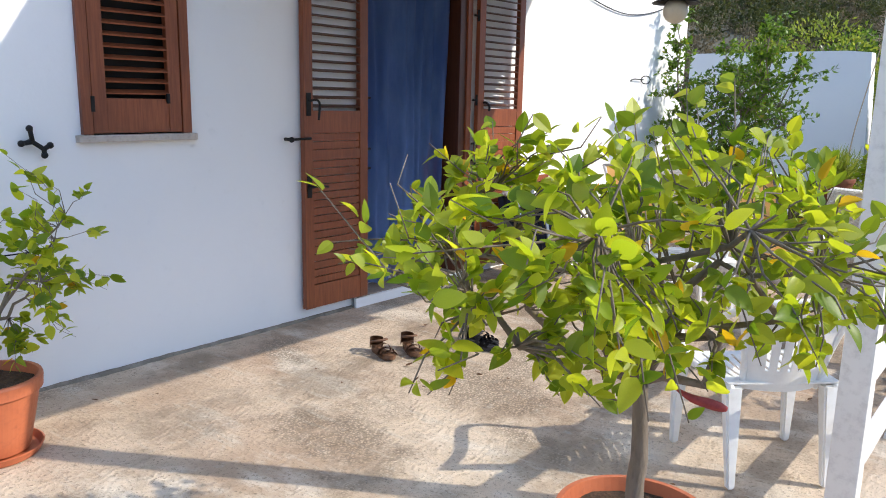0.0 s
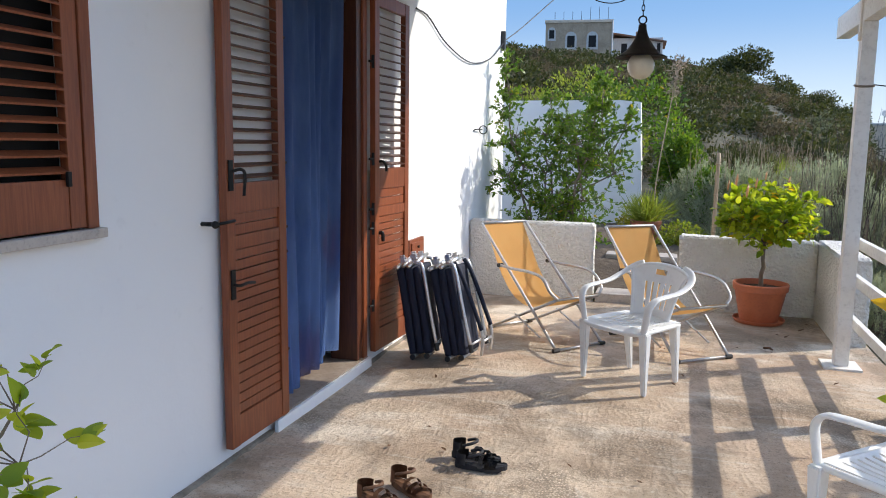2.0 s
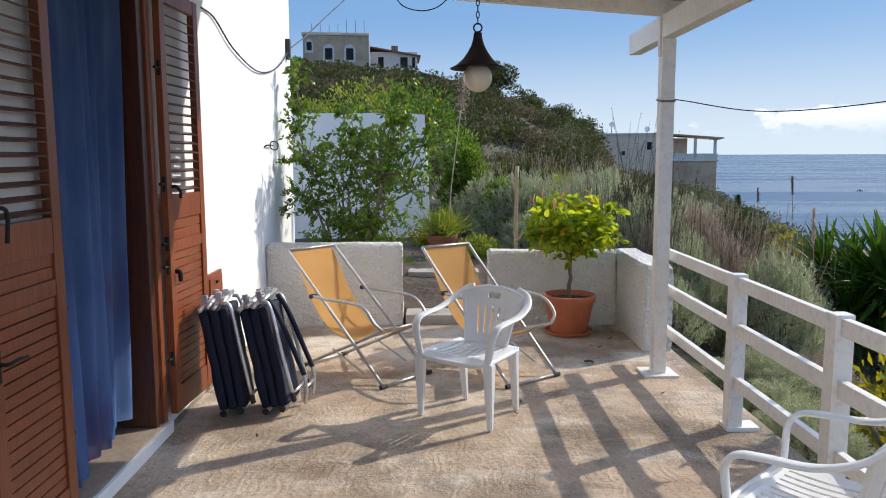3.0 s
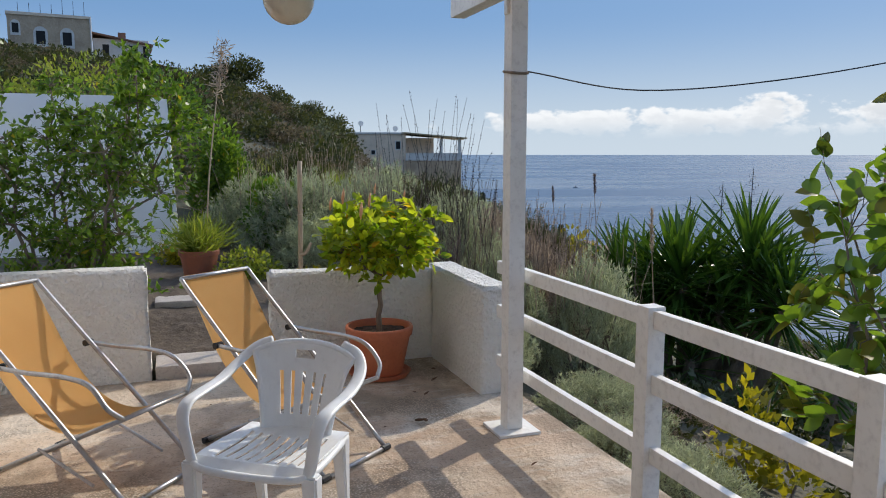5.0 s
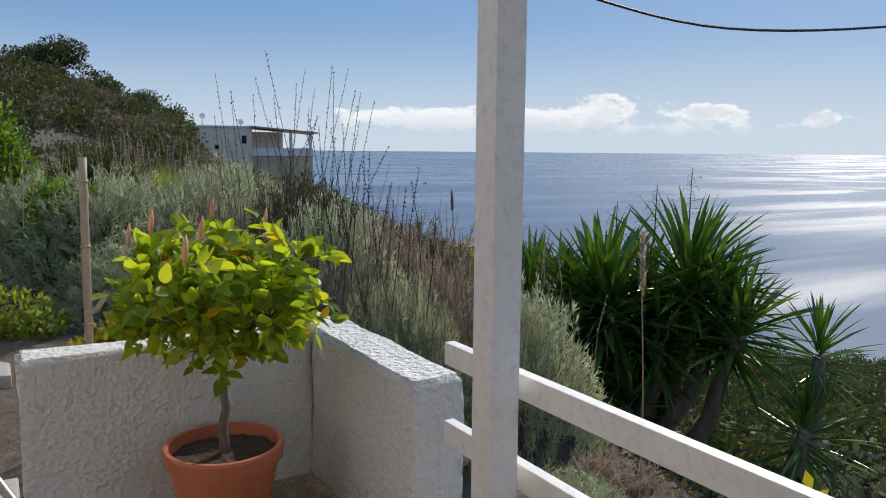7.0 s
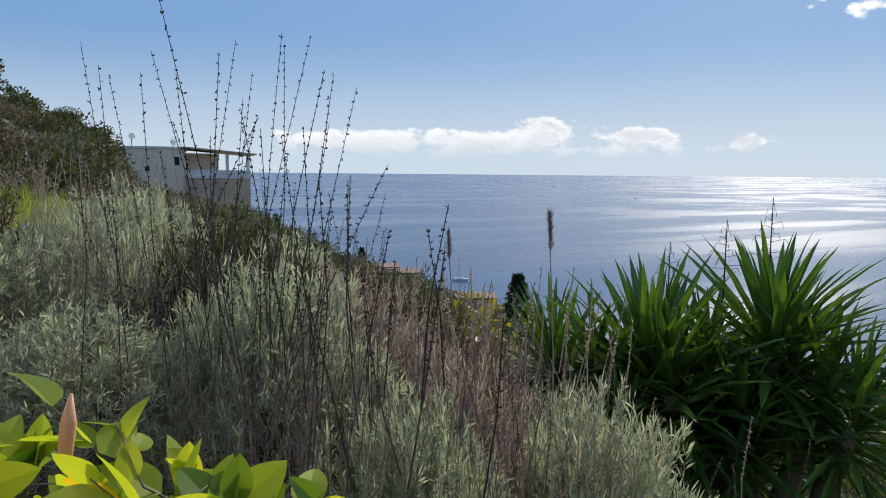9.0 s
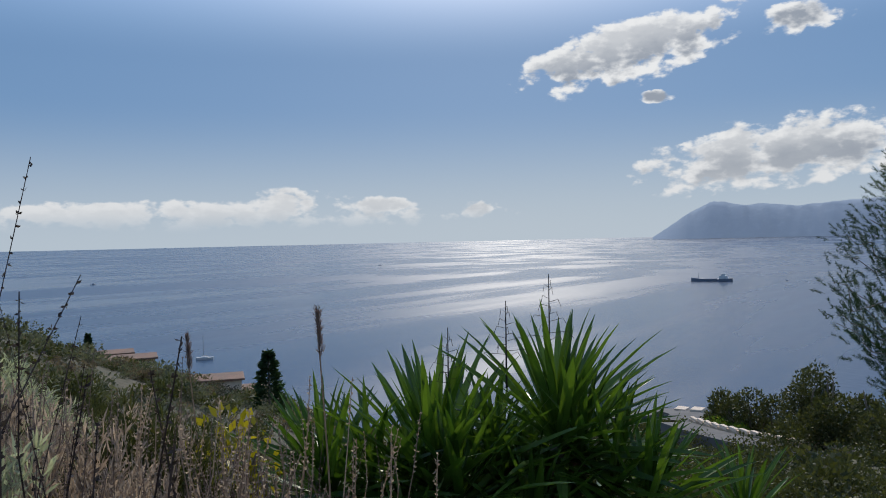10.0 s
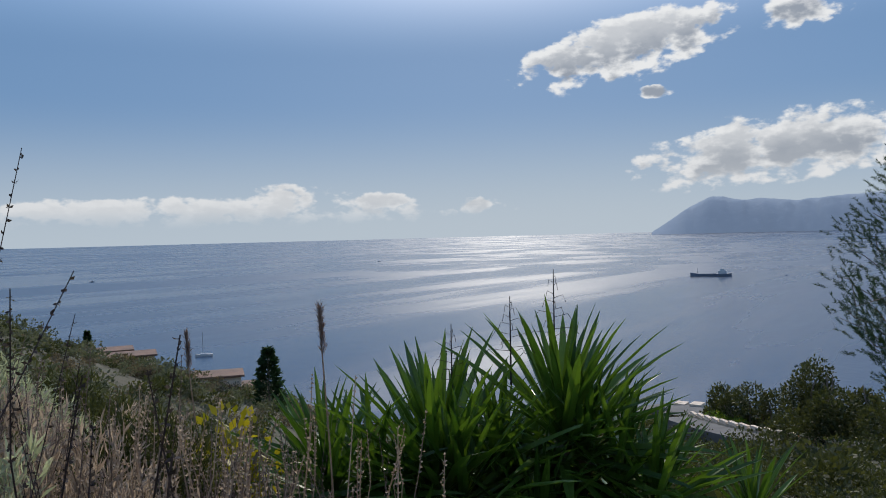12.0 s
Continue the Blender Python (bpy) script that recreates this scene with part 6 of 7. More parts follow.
for x, y, z, h in ((8.245, 10.37, 0.75, 0.72), (7.95, 10.55, 0.7, 0.6), (7.75, 10.9, 0.5, 0.62)):
    bm = tube([(x, y, z), (x + 0.01, y, z + h)], 0, 5, radii=[0.008, 0.003])
    rng = np.random.default_rng(int(x * 100))
    for k in range(16):
        zz = z + h * (0.35 + 0.6 * k / 16)
        a = k * 2.4
        s = 0.16 * (1 - k / 17)
        add_tube(bm, [(x, y, zz), (x + math.cos(a) * s, y + math.sin(a) * s, zz + 0.02), (x + math.cos(a) * s * 1.3, y + math.sin(a) * s * 1.3, zz - 0.03)], 0.0022, 3)
    tagged(part("dead_flower_stem", bm, DARKSTALK), "dead branching flower stem above the yucca", "flower stem")

# reeds and plumes standing out of the scrub
for x, y, z, h, plume in ((6.15, 10.5, -0.6, 1.90, 0.22), (6.2, 11.6, -0.3, 1.42, 0.2), (5.15, 7.95, -0.9, 1.95, 0.34), (7.35, 7.75, -1.4, 2.95, 0.4)):
    reed = part("reed", tube(curve_points([(x, y, z), (x + 0.03, y + 0.01, z + h * 0.5), (x - 0.04, y, z + h)], 6), 0, 5, radii=[0.007 - 0.0003 * i for i in range(13)]), LEAF_DRY)
    tagged(reed, "tall reed with a dry brown plume", "reed", "reeds")
    rng = np.random.default_rng(int(x * 37 + y))
    t = rng.random(260)
    o = np.stack([x - 0.04 + 0.015 * (1 - t), np.full(260, y), z + h - plume * 0.6 + plume * t], 1) + rng.normal(0, 0.005, (260, 3)) * (1.3 - t[:, None]) * (plume / 0.3)
    part("plume", blades_mesh("plume", o, rng.normal(0, 0.25, (260, 3)) + [0, 0, 1], 0.05, 0.004, LEAF_TWIG if y > 10 else LEAF_DRY, 0.3, rng), None, reed, "dry feathery plume")

# young tree with large leaves beyond the railing
LEAF_BROAD = leaf_material("broad_autumn_leaf", (0.05, 0.075, 0.012), (0.30, 0.27, 0.03), odd=0.0, per_island=False)
BIG_SHAPES = [leaf_shape("leaf", LEAF_BROAD, 0.72, 0.1, 0.25), leaf_shape("leaf", LEAF_DEEP, 0.68, 0.12, 0.3), leaf_shape("leaf", LEAF_DEEP, 0.75, 0.05, 0.15)]
broadleaf("young_tree", "young tree with large drooping yellowing leaves beyond the railing", (5.45, 5.62, -1.8), -0.3, (5.26, 5.90, 0.90), (0.66, 0.56, 1.2), 9, 95, 0.15, BIG_SHAPES, LEAF_DEEP, 111, 0.028, 280, 0.1, 5, shift_to=(2, 4, 1.5), hollow=0.2)

# ---- far hillside, houses, bay ----


def polar(az, r, eye=(2.0, 4.0)):
    return eye[0] + r * math.sin(radians(az)), eye[1] + r * math.cos(radians(az))


def hillside_scrub(name, label, seed, count, az0, az1, r0, r1, size, mat, per=110, keep=None, leaf=0.30):
    """One sheet of many far bushes standing on the land."""
    rng = np.random.default_rng(seed)
    O, D, L, W = [], [], [], []
    protos = [leafy_clump(rng, per, (1, 1, 1), leaf, 0.6, 0.5, lobes=6) for _ in range(6)]
    made = 0
    while made < count:
        az, r = rng.uniform(az0, az1), r0 + (r1 - r0) * rng.random() ** 0.7
        x, y = polar(az, r)
        if keep and not keep(x, y, az, r):
            made += 0.2
            continue
        z = land_z(x, y)
        s = size * rng.uniform(0.5, 1.4) * (0.5 + 0.5 * r / r1 * 1.6)
        o, d, l, w = protos[rng.integers(6)]
        O.append(np.array(o) * [s, s, s * rng.uniform(0.7, 1.2)] + [x, y, z - 0.15 * s])
        D.append(np.array(d))
        L.append(l * s)
        W.append(w * s)
        made += 1
    ob = part(name, blades_mesh(name, np.concatenate(O), np.concatenate(D), np.concatenate(L), np.concatenate(W), mat, 0.2, rng), None)
    tagged(ob, label, "scrub", kind="stuff")


outside = lambda x, y, az, r: not (-7 < x < 4.2 and y < 14.6) and not (x < 8.8 and 5 < y < 13)
hillside_scrub("hill_scrub", "dark green scrub covering the hillside", 201, 420, -14, 12, 13, 100, 1.2, LEAF_BUSH, 420, outside, 0.15)
hillside_scrub("hill_scrub", "brown dry scrub on the hillside", 202, 460, -14, 14, 13, 95, 0.95, LEAF_HEATH, 360, outside, 0.15)
hillside_scrub("hill_scrub", "green and brown scrub above the house", 209, 320, -38, -12, 17, 90, 1.3, LEAF_BUSH, 330, outside, 0.16)
hillside_scrub("hill_scrub", "dry brown scrub above the house", 210, 220, -38, -12, 17, 90, 1.0, LEAF_HEATH, 260, outside, 0.16)
hillside_scrub("hill_scrub", "grey-green scrub on the slope towards the sea", 203, 320, 10, 46, 9, 75, 0.85, LEAF_GREY, 300, outside, 0.16)
hillside_scrub("hill_scrub", "dark scrub on the slope towards the sea", 204, 330, 9, 60, 9, 120, 1.0, LEAF_BUSH, 300, outside, 0.17)
hillside_scrub("hill_scrub", "dry brown grass clumps on the slope", 205, 220, 12, 50, 8, 60, 0.6, LEAF_HEATH, 240, outside, 0.18)
hillside_scrub("shore_woods", "dark woods down towards the shore", 206, 900, 48, 112, 14, 190, 2.8, LEAF_BUSH, 420, outside, 0.13)
hillside_scrub("slope_thicket", "dark dense thicket on the slope above the coast road", 211, 420, 52, 112, 10, 60, 1.15, LEAF_BUSH, 420, lambda x, y, az, r: x > 8.6 and not (x < 10.2 and 8 < y < 12.5), 0.13)
hillside_scrub("near_slope_scrub", "low scrub on the slope below the railing", 207, 130, 42, 130, 5.0, 16, 0.55, LEAF_GREY, 260, lambda x, y, az, r: x > 4.1 and not (x < 7 and y < 3.6), 0.18)
hillside_scrub("near_slope_scrub", "dark low scrub on the slope below the railing", 208, 110, 40, 130, 5.0, 18, 0.6, LEAF_BUSH, 260, lambda x, y, az, r: x > 4.1 and not (x < 7 and y < 3.6), 0.18)

for az, r, s, seed, what in ((4.6, 60, 2.7, 211, "round dark bush on the ridge"), (3.0, 61, 2.0, 212, "round dark bush on the ridge"), (9.7, 56, 1.3, 213, "dark bush at the ridge's end"), (79.0, 105, 6.5, 214, "large round dark tree above the shore"), (83.5, 95, 5.5, 215, "large round dark tree above the shore"), (73.5, 125, 4.0, 216, "round yellow-green tree above the shore"), (70.5, 120, 3.0, 217, "round green tree above the shore")):
    x, y = polar(az, r)
    bush("far_tree", what, pose(x, y, land_z(x, y) - 0.2), (s, s, s * 1.15), 4500, s * 0.075, LEAF_BUSH if az != 73.5 else LEAF_DEEP, seed, 0.6, 4, "tree")


def conifer(x, y, z, h, r, seed, label):
    rng = np.random.default_rng(seed)
    ob = base("conifer", pose(x, y, z), label, "tree")
    part("trunk", tube([(0, 0, 0), (0, 0, h * 0.95)], 0, 8, radii=[h * 0.03, h * 0.006]), BARK, ob)
    o, d = [], []
    for k in range(1500):
        t = rng.random() ** 0.8
        a = rng.uniform(0, 6.283)
        layer = 0.75 + 0.25 * math.sin(t * 40)
        rr = r * (1 - t) ** 0.8 * layer * rng.random() ** 0.4
        o.append((rr * math.cos(a), rr * math.sin(a), h * (0.08 + 0.92 * t)))
        d.append((math.cos(a), math.sin(a), 0.3 + rng.normal(0, 0.3)))
    tagged(part("foliage", blades_mesh("foliage", o, d, h * 0.09, h * 0.03, LEAF_PINE, 0.2, rng), None, ob), kind="stuff")


x, y = polar(41.3, 46, (3.5, 7.9))
conifer(x, y, land_z(x, y) - 1.0, 4.6, 1.35, 221, "dark conifer on the slope above the sea")
x, y = polar(29.2, 62, (3.5, 7.9))
conifer(x, y, land_z(x, y) - 0.5, 2.6, 0.6, 222, "narrow dark cypress on the slope")
x, y = polar(22.8, 66, (1.6, 3.5))
conifer(x, y, land_z(x, y) - 0.8, 2.4, 0.45, 223, "narrow dark cypress below the far house")


def pine():
    """The pine at the edge of the bay view: bare limbs carrying clumps of needles."""
    rng = np.random.default_rng(231)
    x, y = polar(88.2, 13.5, (3.55, 7.95))
    z0 = land_z(x, y)
    ob = base("pine_tree", pose(x, y, z0), "dark green pine with upswept needle clumps", "tree")
    h = 3.0 - z0
    part("trunk", tube(branch_path((0, 0, -0.2), (0.1, 0.1, h), rng, 0.02, 6), 0, 9, radii=[0.16 - 0.022 * i for i in range(7)]), BARK, ob, "", True)
    O, D = [], []
    bm = bmesh.new()
    for k in range(64):
        tip = -1.5 + 4.5 * (k + 0.5) / 64 - z0
        a = k * 2.4 + rng.uniform(-0.3, 0.3)
        reach = max(0.35, 2.05 - 0.80 * abs(tip + z0 - 0.95)) * rng.uniform(0.70, 1.06)
        s = Vector((0.1 * tip / h, 0.1 * tip / h, max(0.3, tip - 0.55 * reach)))
        e = Vector((math.cos(a) * reach, math.sin(a) * reach, tip))
        path = branch_path(s, e, rng, 0.05, 7)
        add_tube(bm, path, 0, 5, radii=[0.03, 0.025, 0.02, 0.016, 0.012, 0.009, 0.007, 0.004])
        for q in path[2:]:
            for c in range(7):
                side = Vector(rng.normal(0, 0.14, 3))
                ax = ((e - s).normalized() * 0.7 + side * 2.2 + Vector((0, 0, 0.45))).normalized()
                m = 60
                O.append(np.array(q + side * 0.7) + np.array(ax) * rng.random((m, 1)) * 0.20)
                D.append(np.array(ax) * 0.7 + rng.normal(0, 0.5, (m, 3)))
    tagged(part("branchwork", bm, BARK, ob, "", True), kind="stuff")
    O, D = np.concatenate(O), np.concatenate(D)
    tagged(part("needles", blades_mesh("needles", O, D, rng.uniform(0.035, 0.065, len(O)), 0.007, LEAF_PINE, 0.1, rng), None, ob), kind="stuff")


pine()


def opening(parent, x, z, w, h, y=-0.02, mat=None, arch=False):
    win = part("window", box(x, x + w, y, y + 0.06, z, z + h, 0.02), FARWHITE, parent)
    part("pane", box(x + w * 0.14, x + w * 0.86, y - 0.012, y - 0.002, z + h * 0.1, z + h * 0.92), mat or DARKVOID, win)


def far_house():
    x, y = polar(16.0, 75, (1.6, 3.5))
    ob = base("far_house", pose(x, y, 0, 0, 0, -16), "weathered flat-roofed house with a covered balcony above the sea", "house")
    part("wall", box(-7.0, 1.25, 0, 8, -4.5, 3.62, 0.05), FARWALL, ob)
    part("parapet_cap", box(-7.1, 1.3, -0.1, 8.1, 3.62, 3.82, 0.03), FARWHITE, ob)
    part("balcony_base", box(1.25, 6.75, -0.4, 7, -5.5, 1.05, 0.04), GREYSTONE, ob, "dark stone base")
    part("balcony_floor", box(1.2, 6.9, -0.5, 7.1, 1.05, 1.22, 0.02), FARWHITE, ob)
    part("balustrade", box(1.25, 6.8, -0.42, -0.28, 1.22, 1.80, 0.02), FARWHITE, ob)
    part("balustrade", box(6.66, 6.8, -0.28, 7.0, 1.22, 1.80, 0.02), FARWHITE, ob)
    part("room_wall", box(1.3, 4.1, 1.6, 7, 1.22, 3.3, 0.03), FARWALL, ob)
    for cx in (4.75, 6.55):
        part("column", box(cx - 0.14, cx + 0.14, -0.42, -0.16, 1.22, 3.2, 0.03), FARWHITE, ob)
    bm = box(1.0, 7.3, -0.8, 7.4, 0, 0.12, 0.02)
    for v in bm.verts:
        v.co.z += 3.72 - (v.co.x - 1.0) * 0.085
    part("roof", bm, ROOFING, ob, "pale sloping roof sheet")
    opening(ob, -5.4, 1.5, 0.75, 1.7)
    opening(ob, 0.2, 2.1, 0.6, 0.9)
    opening(ob, -2.2, 1.6, 0.5, 0.5)
    for cx, h in ((-6.3, 0.7), (-5.9, 0.9), (-3.3, 1.0), (0.2, 0.5)):
        mast = part("antenna", tube([(cx, 3, 3.7), (cx, 3, 3.8 + h)], 0.03, 5), IRON, ob)
        part("dish", lathe([(0.02, 0), (0.2, 0.05), (0.28, 0.12)], 14, Matrix.Translation((cx, 2.9, 3.75 + h)) @ pose(0, 0, 0, 80, 0, 20)), FARWHITE, mast)


far_house()


def stone_house():
    x, y = polar(-7.2, 90, (1.9, 0.9))
    z = 12.2
    ob = base("stone_house", pose(x, y, z, 0, 0, 7.2), "unfinished stone house with arched windows on the hilltop", "house")
    part("wall", box(-3.8, 3.7, 0, 7, -3, 3.2, 0.05), GREYSTONE, ob)
    part("slab", box(-3.9, 3.8, -0.1, 7.1, 3.2, 3.5, 0.03), FARWALL, ob)
    for cx, w, h, zz in ((-3.1, 0.9, 1.5, 1.2), (-0.9, 1.3, 2.0, 0.2), (1.5, 1.3, 2.0, 0.2)):
        bm = bmesh.new()
        pts = [(-w / 2, 0), (w / 2, 0)] + [(w / 2 * math.cos(a), h - w / 2 + w / 2 * math.sin(a)) for a in np.linspace(0, math.pi, 9)]
        f = [bm.verts.new((cx + px, -0.06, zz + pz)) for px, pz in pts]
        g = [bm.verts.new((cx + px, 0.1, zz + pz)) for px, pz in pts]
        bm.faces.new(f), bm.faces.new(g)
        for i in range(len(pts)):
            bm.faces.new((f[i], f[(i + 1) % len(pts)], g[(i + 1) % len(pts)], g[i]))
        win = part("window", bm, FARWHITE, ob, "pale arched surround")
        part("pane", box(cx - w * 0.32, cx + w * 0.32, -0.09, -0.065, zz + 0.25, zz + h - w * 0.35), DARKVOID, win)
    for k in range(7):
        part("rebar", tube([(-2.8 + k * 1.0, 0.5, 3.5), (-2.8 + k * 1.0, 0.5, 4.5 + 0.5 * (k > 3))], 0.03, 4), IRON, ob)
    part("drainpipe", tube([(3.72, -0.12, -2), (3.72, -0.12, 3.4)], 0.09, 6), FARWHITE, ob)
    x, y = polar(-2.9, 93, (1.9, 0.9))
    ob = base("tiled_house", pose(x, y, 11.8, 0, 0, 3), "white house with a low tiled roof on the hilltop", "house")
    part("wall", box(-3.0, 2.6, 0, 6, -3, 2.2, 0.05), FARWHITE, ob)
    bm = box(-3.2, 3.0, -0.4, 6.3, 0, 0.2, 0.03)
    for v in bm.verts:
        v.co.z += 2.6 - (v.co.x + 3) * 0.17
    roof = part("roof", bm, TILES, ob, "weathered brown tiled roof")
    part("chimney", box(-0.5, 0.3, 2, 2.8, 2.1, 3.2, 0.03), TILES, roof)
    for cx, w in ((-2.2, 0.9), (0.4, 1.2), (1.9, 0.5)):
        opening(ob, cx, 0.2, w, 1.5)
    x, y = polar(0.6, 88, (1.9, 0.9))
    ob = base("tiled_shed", pose(x, y, 9.6, 0, 0, 0), "long low shed with a sagging tiled roof on the ridge", "shed")
    part("wall", box(-2.5, 3.0, 0, 4, -3, 0.4, 0.05), FARWALL, ob)
    bm = box(-2.7, 3.4, -0.3, 4.3, 0, 0.2, 0.03)
    for v in bm.verts:
        v.co.z += 1.3 - (v.co.x + 2.5) * 0.26
    part("roof", bm, TILES, ob)


stone_house()

# low roofs and the coast road towards the shore
for az, r, w, h, what in ((37.6, 52, 3.2, 1.1, "pale low house roof among the trees"), (39.9, 56, 2.6, 1.0, "pale low house roof among the trees"), (29.6, 66, 5.5, 1.2, "pale low house on the slope"), (31.5, 58, 4.0, 0.8, "pale stone retaining wall on the slope")):
    x, y = polar(az, r, (3.5, 7.9))
    ob = base("low_house", pose(x, y, land_z(x, y), 0, 0, -az), what, "house")
    part("wall", box(-w / 2, w / 2, 0, 2.5, -1.5, h * 0.7, 0.04), FARWALL, ob)
    part("roof", box(-w / 2 - 0.2, w / 2 + 0.2, -0.2, 2.7, h * 0.7, h * 0.7 + 0.14, 0.03), TILES, ob)


def coast_road():
    """Road ribbon and its pale parapet wall along the shore."""
    def ribbon(name, label, pts, width, lift, mat, category):
        bm = bmesh.new()
        prev = None
        for i, p in enumerate(pts):
            a, b = pts[max(i - 1, 0)], pts[min(i + 1, len(pts) - 1)]
            d = Vector((b[0] - a[0], b[1] - a[1], 0)).normalized()
            s = Vector((-d.y, d.x, 0)) * width / 2
            z = p[2] + lift
            row = [bm.verts.new(Vector((p[0], p[1], z)) + s), bm.verts.new(Vector((p[0], p[1], z)) - s), bm.verts.new(Vector((p[0], p[1], z - 3)) - s), bm.verts.new(Vector((p[0], p[1], z - 3)) + s)]
            if prev:
                for k in range(4):
                    bm.faces.new((prev[k], prev[(k + 1) % 4], row[(k + 1) % 4], row[k]))
            prev = row
        return tagged(part(name, bm, mat), label, category, kind="structure")

    eye = (3.55, 7.95)
    line = []
    for az, el, r in ((66.5, -13.0, 178), (69.0, -12.8, 175), (71.0, -12.5, 172), (72.2, -12.75, 160), (71.6, -13.2, 150)):
        x, y = polar(az, r, eye)
        line.append((x, y, 1.7 + r * math.tan(radians(el))))
    ribbon("road_shore", "pale coast road bending along the shore", [tuple(v) for v in curve_points(line, 5)], 7.0, 0.2, ASPHALT, "road")
    line = []
    for az, el, r in ((71.5, -13.3, 125), (74.0, -13.9, 112), (78.0, -14.5, 102), (82.0, -14.85, 96), (87.0, -15.3, 92)):
        x, y = polar(az, r, eye)
        line.append((x, y, 1.7 + r * math.tan(radians(el))))
    pts = [tuple(v) for v in curve_points(line, 5)]
    ribbon("road_lower", "grey lower road between dark trees", pts, 5.5, 0.2, ASPHALT, "road")
    wall = base("road_parapet", pose(0, 0, 0), "pale block parapet along the lower road", "parapet")
    for k in range(0, len(pts) - 1):
        a, b = Vector(pts[k]), Vector(pts[k + 1])
        m = Matrix.Translation((a + b) / 2 + Vector((0, 0, 0.2))) @ pose(0, 0, 0, 0, 0, math.degrees(math.atan2(b.y - a.y, b.x - a.x)))
        L = (b - a).length
        part("block", box(-L * 0.36, L * 0.36, 1.9, 2.5, 0, 0.7, 0.04, m), FARWALL, wall)
        part("base_course", box(-L * 0.5, L * 0.5, 1.8, 2.6, -1.5, 0.3, 0.02, m), GREYSTONE, wall)
    for az, r in ((72.9, 168), (71.8, 172)):
        x, y = polar(az, r, eye)
        tagged(part("shore_hut", box(x - 1.6, x + 1.6, y - 1.2, y + 1.2, SEA_Z + 1, 1.7 - r * 0.2165 , 0.05), FARWALL), "small dark hut beside the coast road", "hut")


coast_road()

# round dark trees between the lower road and the bay
for az, r, el, wide, n, seed in ((80.9, 116, -8.8, 4.8, 5200, 301), (76.6, 126, -10.5, 5.4, 4600, 302), (74.3, 132, -11.3, 4.2, 3200, 303), (84.0, 112, -9.8, 4.6, 4200, 304)):
    x, y = polar(az, r, (3.55, 7.95))
    z = land_z(x, y)
    high = max(2.5, 1.7 + r * math.tan(radians(el)) - z)
    bush("shore_tree", "dark rounded evergreen tree above the bay", pose(x, y, z - 0.2), (wide, wide, high), n, 0.55, LEAF_BUSH, seed, 0.5, 7, "tree")


def hull(length, beam, depth, mat, sheer=0.3):
    bm = bmesh.new()
    rows = []
    for i in range(13):
        t = i / 12
        w = beam / 2 * (math.sin(math.pi * min(1, t * 0.55 + 0.32)) if t < 0.97 else 0.05)
        y = (t - 0.5) * length
        z = depth * (1 + sheer * (2 * t - 1) ** 2 * (1.4 if t > 0.5 else 0.7))
        rows.append([bm.verts.new((-w, y, z)), bm.verts.new((-w * 0.8, y, -0.4)), bm.verts.new((w * 0.8, y, -0.4)), bm.verts.new((w, y, z))])
    for a, b in zip(rows, rows[1:]):
        for k in range(4):
            bm.faces.new((a[k], a[(k + 1) % 4], b[(k + 1) % 4], b[k]))
    bm.faces.new(rows[0]), bm.faces.new(rows[-1])
    return bm


SHIPGREY = mottled("ship_paint", (0.18, 0.21, 0.26), (0.15, 0.18, 0.22), (0.25, 0.27, 0.3), 0.2, 1.5, 0.6, bump=0.0)


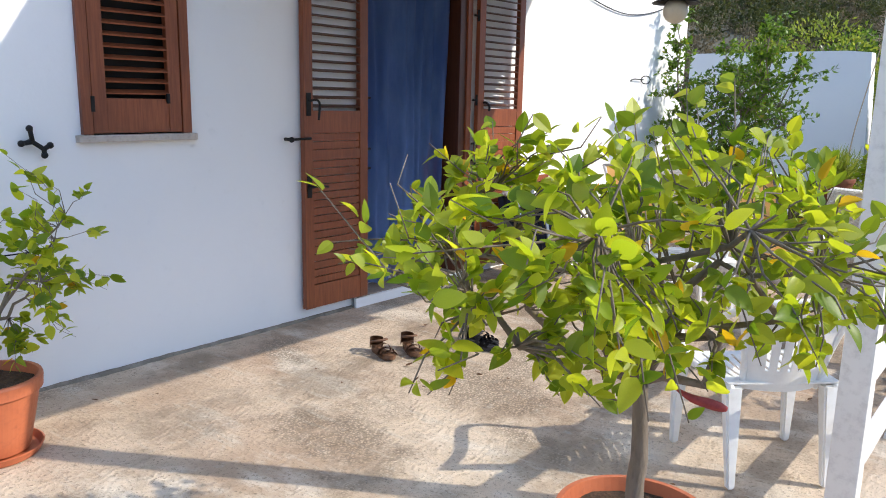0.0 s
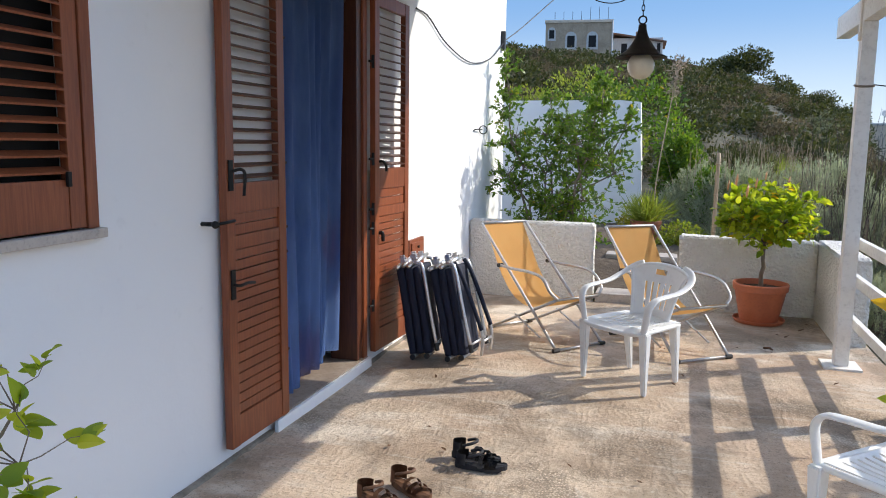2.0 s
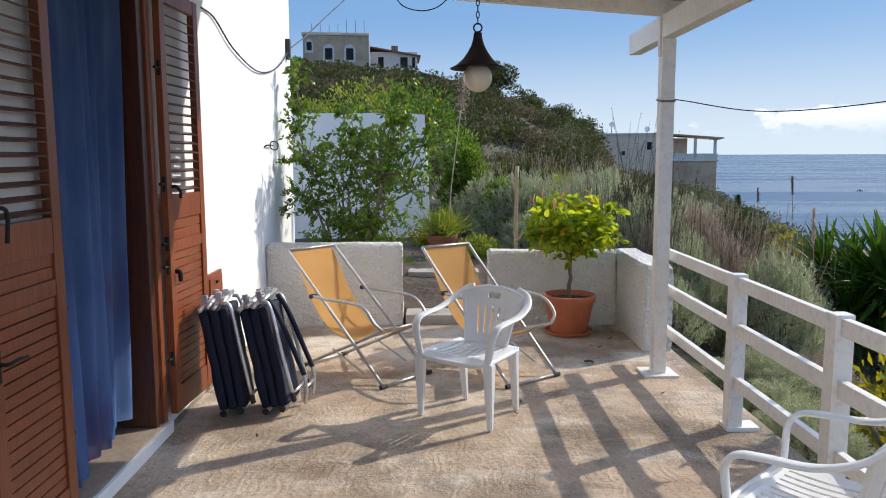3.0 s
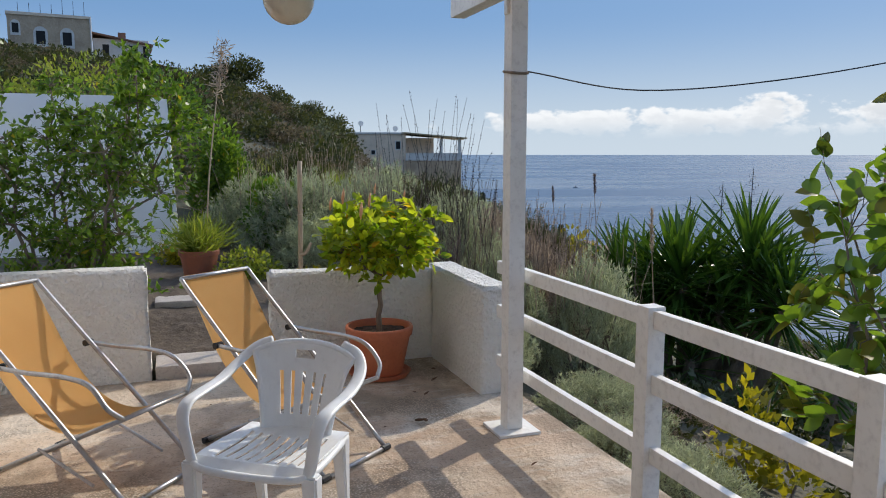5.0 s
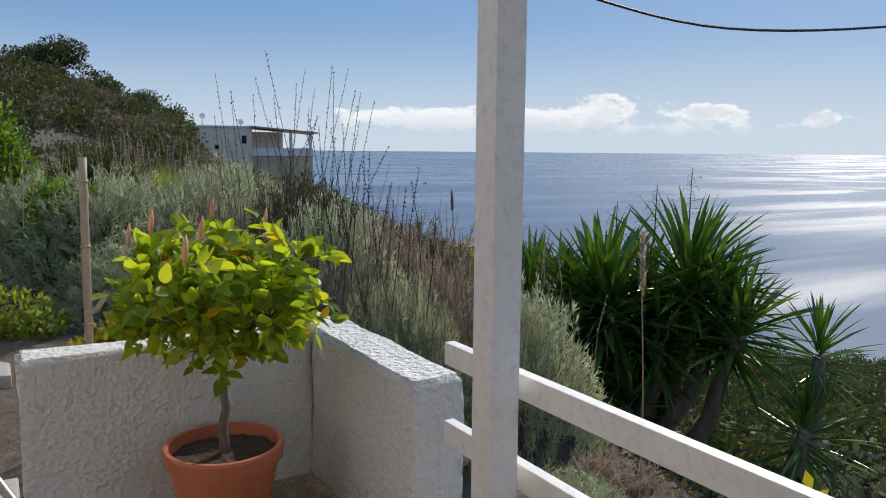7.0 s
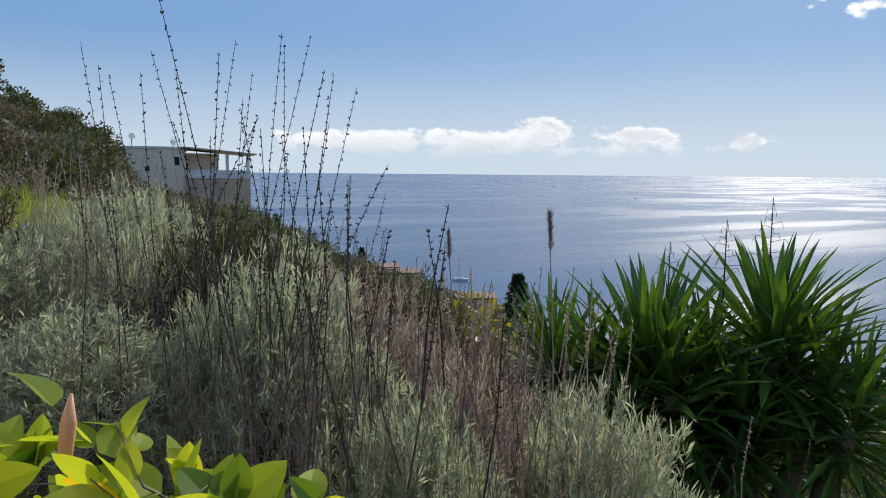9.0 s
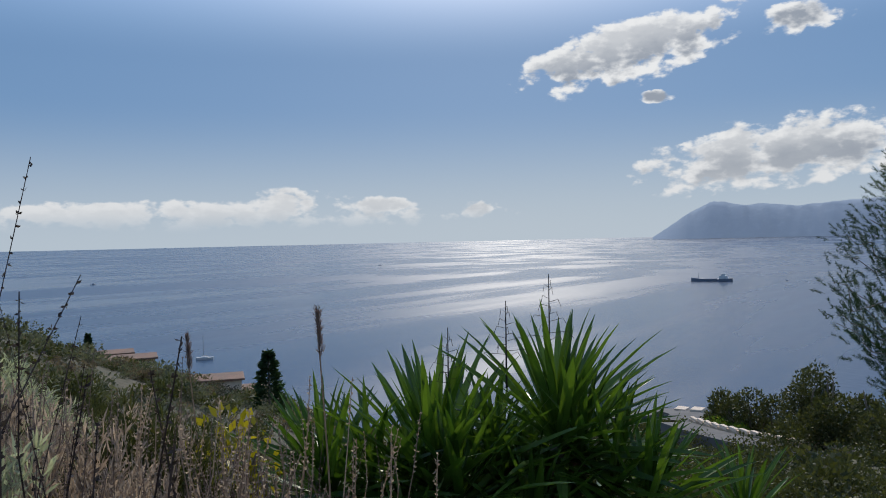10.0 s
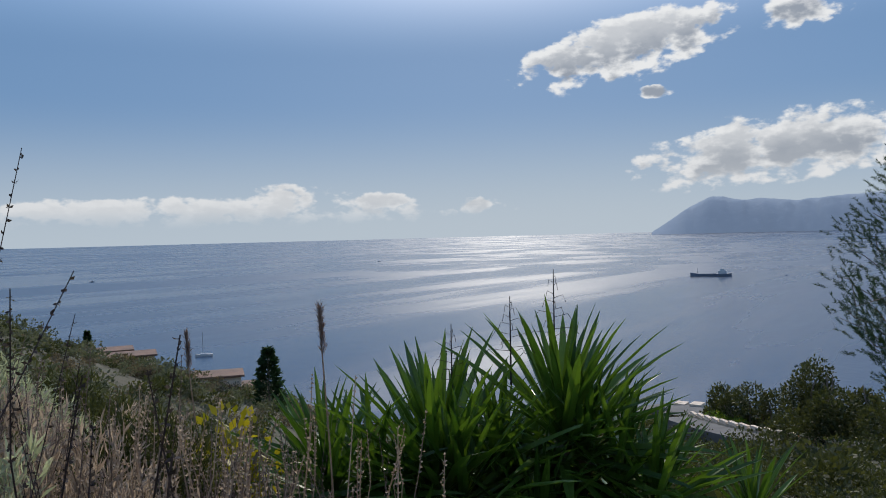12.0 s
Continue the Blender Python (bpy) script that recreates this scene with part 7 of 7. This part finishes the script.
def boats():
    eye = (3.55, 7.95)
    x, y = polar(74.0, 820, eye)
    ship = base("cargo_ship", pose(x, y, SEA_Z, 0, 0, -74 + 90), "small grey coastal freighter out on the bay", "ship")
    part("hull", hull(40, 7, 2.4, SHIPGREY, 0.5), SHIPGREY, ship)
    part("superstructure", box(-2.6, 2.6, -15, -7, 2.2, 6.0, 0.2), FARWHITE, ship)
    part("bridge", box(-2.2, 2.2, -13, -9, 6.0, 8.0, 0.2), FARWHITE, ship)
    part("mast", tube([(0, 13, 2), (0, 13, 9)], 0.18, 6), SHIPGREY, ship)
    part("hatch", box(-2, 2, -5, 10, 2.2, 3.0, 0.1), SHIPGREY, ship)
    x, y = polar(36.8, 330, eye)
    yacht = base("sailing_yacht", pose(x, y, SEA_Z, 0, 0, -36.8 + 85), "moored white sailing yacht with a bare mast", "yacht")
    part("hull", hull(7.0, 2.2, 0.8, FARWHITE, 0.25), FARWHITE, yacht)
    part("cabin", box(-0.7, 0.7, -1.4, 1.4, 0.7, 1.2, 0.1), FARWHITE, yacht)
    part("mast", tube([(0, 0.4, 0.8), (0, 0.4, 10)], 0.09, 6), ALUMINIUM, yacht)
    part("boom", tube([(0, 0.4, 1.7), (0, -2.6, 1.7)], 0.07, 6), ALUMINIUM, yacht)
    for az, r, s in ((29.6, 1090, 6.5), (78.9, 830, 2.5), (49.7, 1500, 6.0), (66.9, 1400, 4.0)):
        x, y = polar(az, r, eye)
        f = max(0.0, (math.hypot(x, y) - 900) / (4850 - 900))
        z = SEA_Z + (1.5 - SEA_Z) * f ** 1.6
        b = base("motor_boat", pose(x, y, z, 0, 0, -az + 80), "small dark motor boat far out on the water", "boat", "far boats")
        part("hull", hull(s, s * 0.32, s * 0.13, SHIPGREY), SHIPGREY, b)
        part("cabin", box(-s * 0.1, s * 0.1, -s * 0.2, s * 0.12, s * 0.1, s * 0.32, 0.1), SHIPGREY, b)


boats()

# dry leaves blown over the floor
DEADLEAF = mottled("dead_leaf", (0.12, 0.06, 0.03), (0.18, 0.09, 0.04), (0.07, 0.04, 0.02), 20, 90, 0.8, bump=0.2, depth=0.001)
dead = leaf_shape("dry_leaf", DEADLEAF, 0.5, 0.35, -0.35)
rng = np.random.default_rng(301)
spots = [(2.89, 7.15, 0.10), (2.96, 7.12, 0.07), (3.25, 7.9, 0.06), (3.1, 7.6, 0.05), (3.35, 8.2, 0.05), (1.16, 3.62, 0.05)]
spots += [(rng.uniform(0.2, 3.3), rng.uniform(2.2, 8.4), rng.uniform(0.02, 0.045)) for _ in range(34)]
for x, y, s in spots:
    lf = part("dry_leaf", dead, None)
    lf.matrix_world = pose(x, y, 0.006, rng.uniform(-10, 10), rng.uniform(-15, 15), rng.uniform(0, 360)) @ Matrix.Diagonal((s, s, s, 1))
    tagged(lf, "small curled dry brown leaf on the concrete floor", "dry leaf", "fallen leaves")
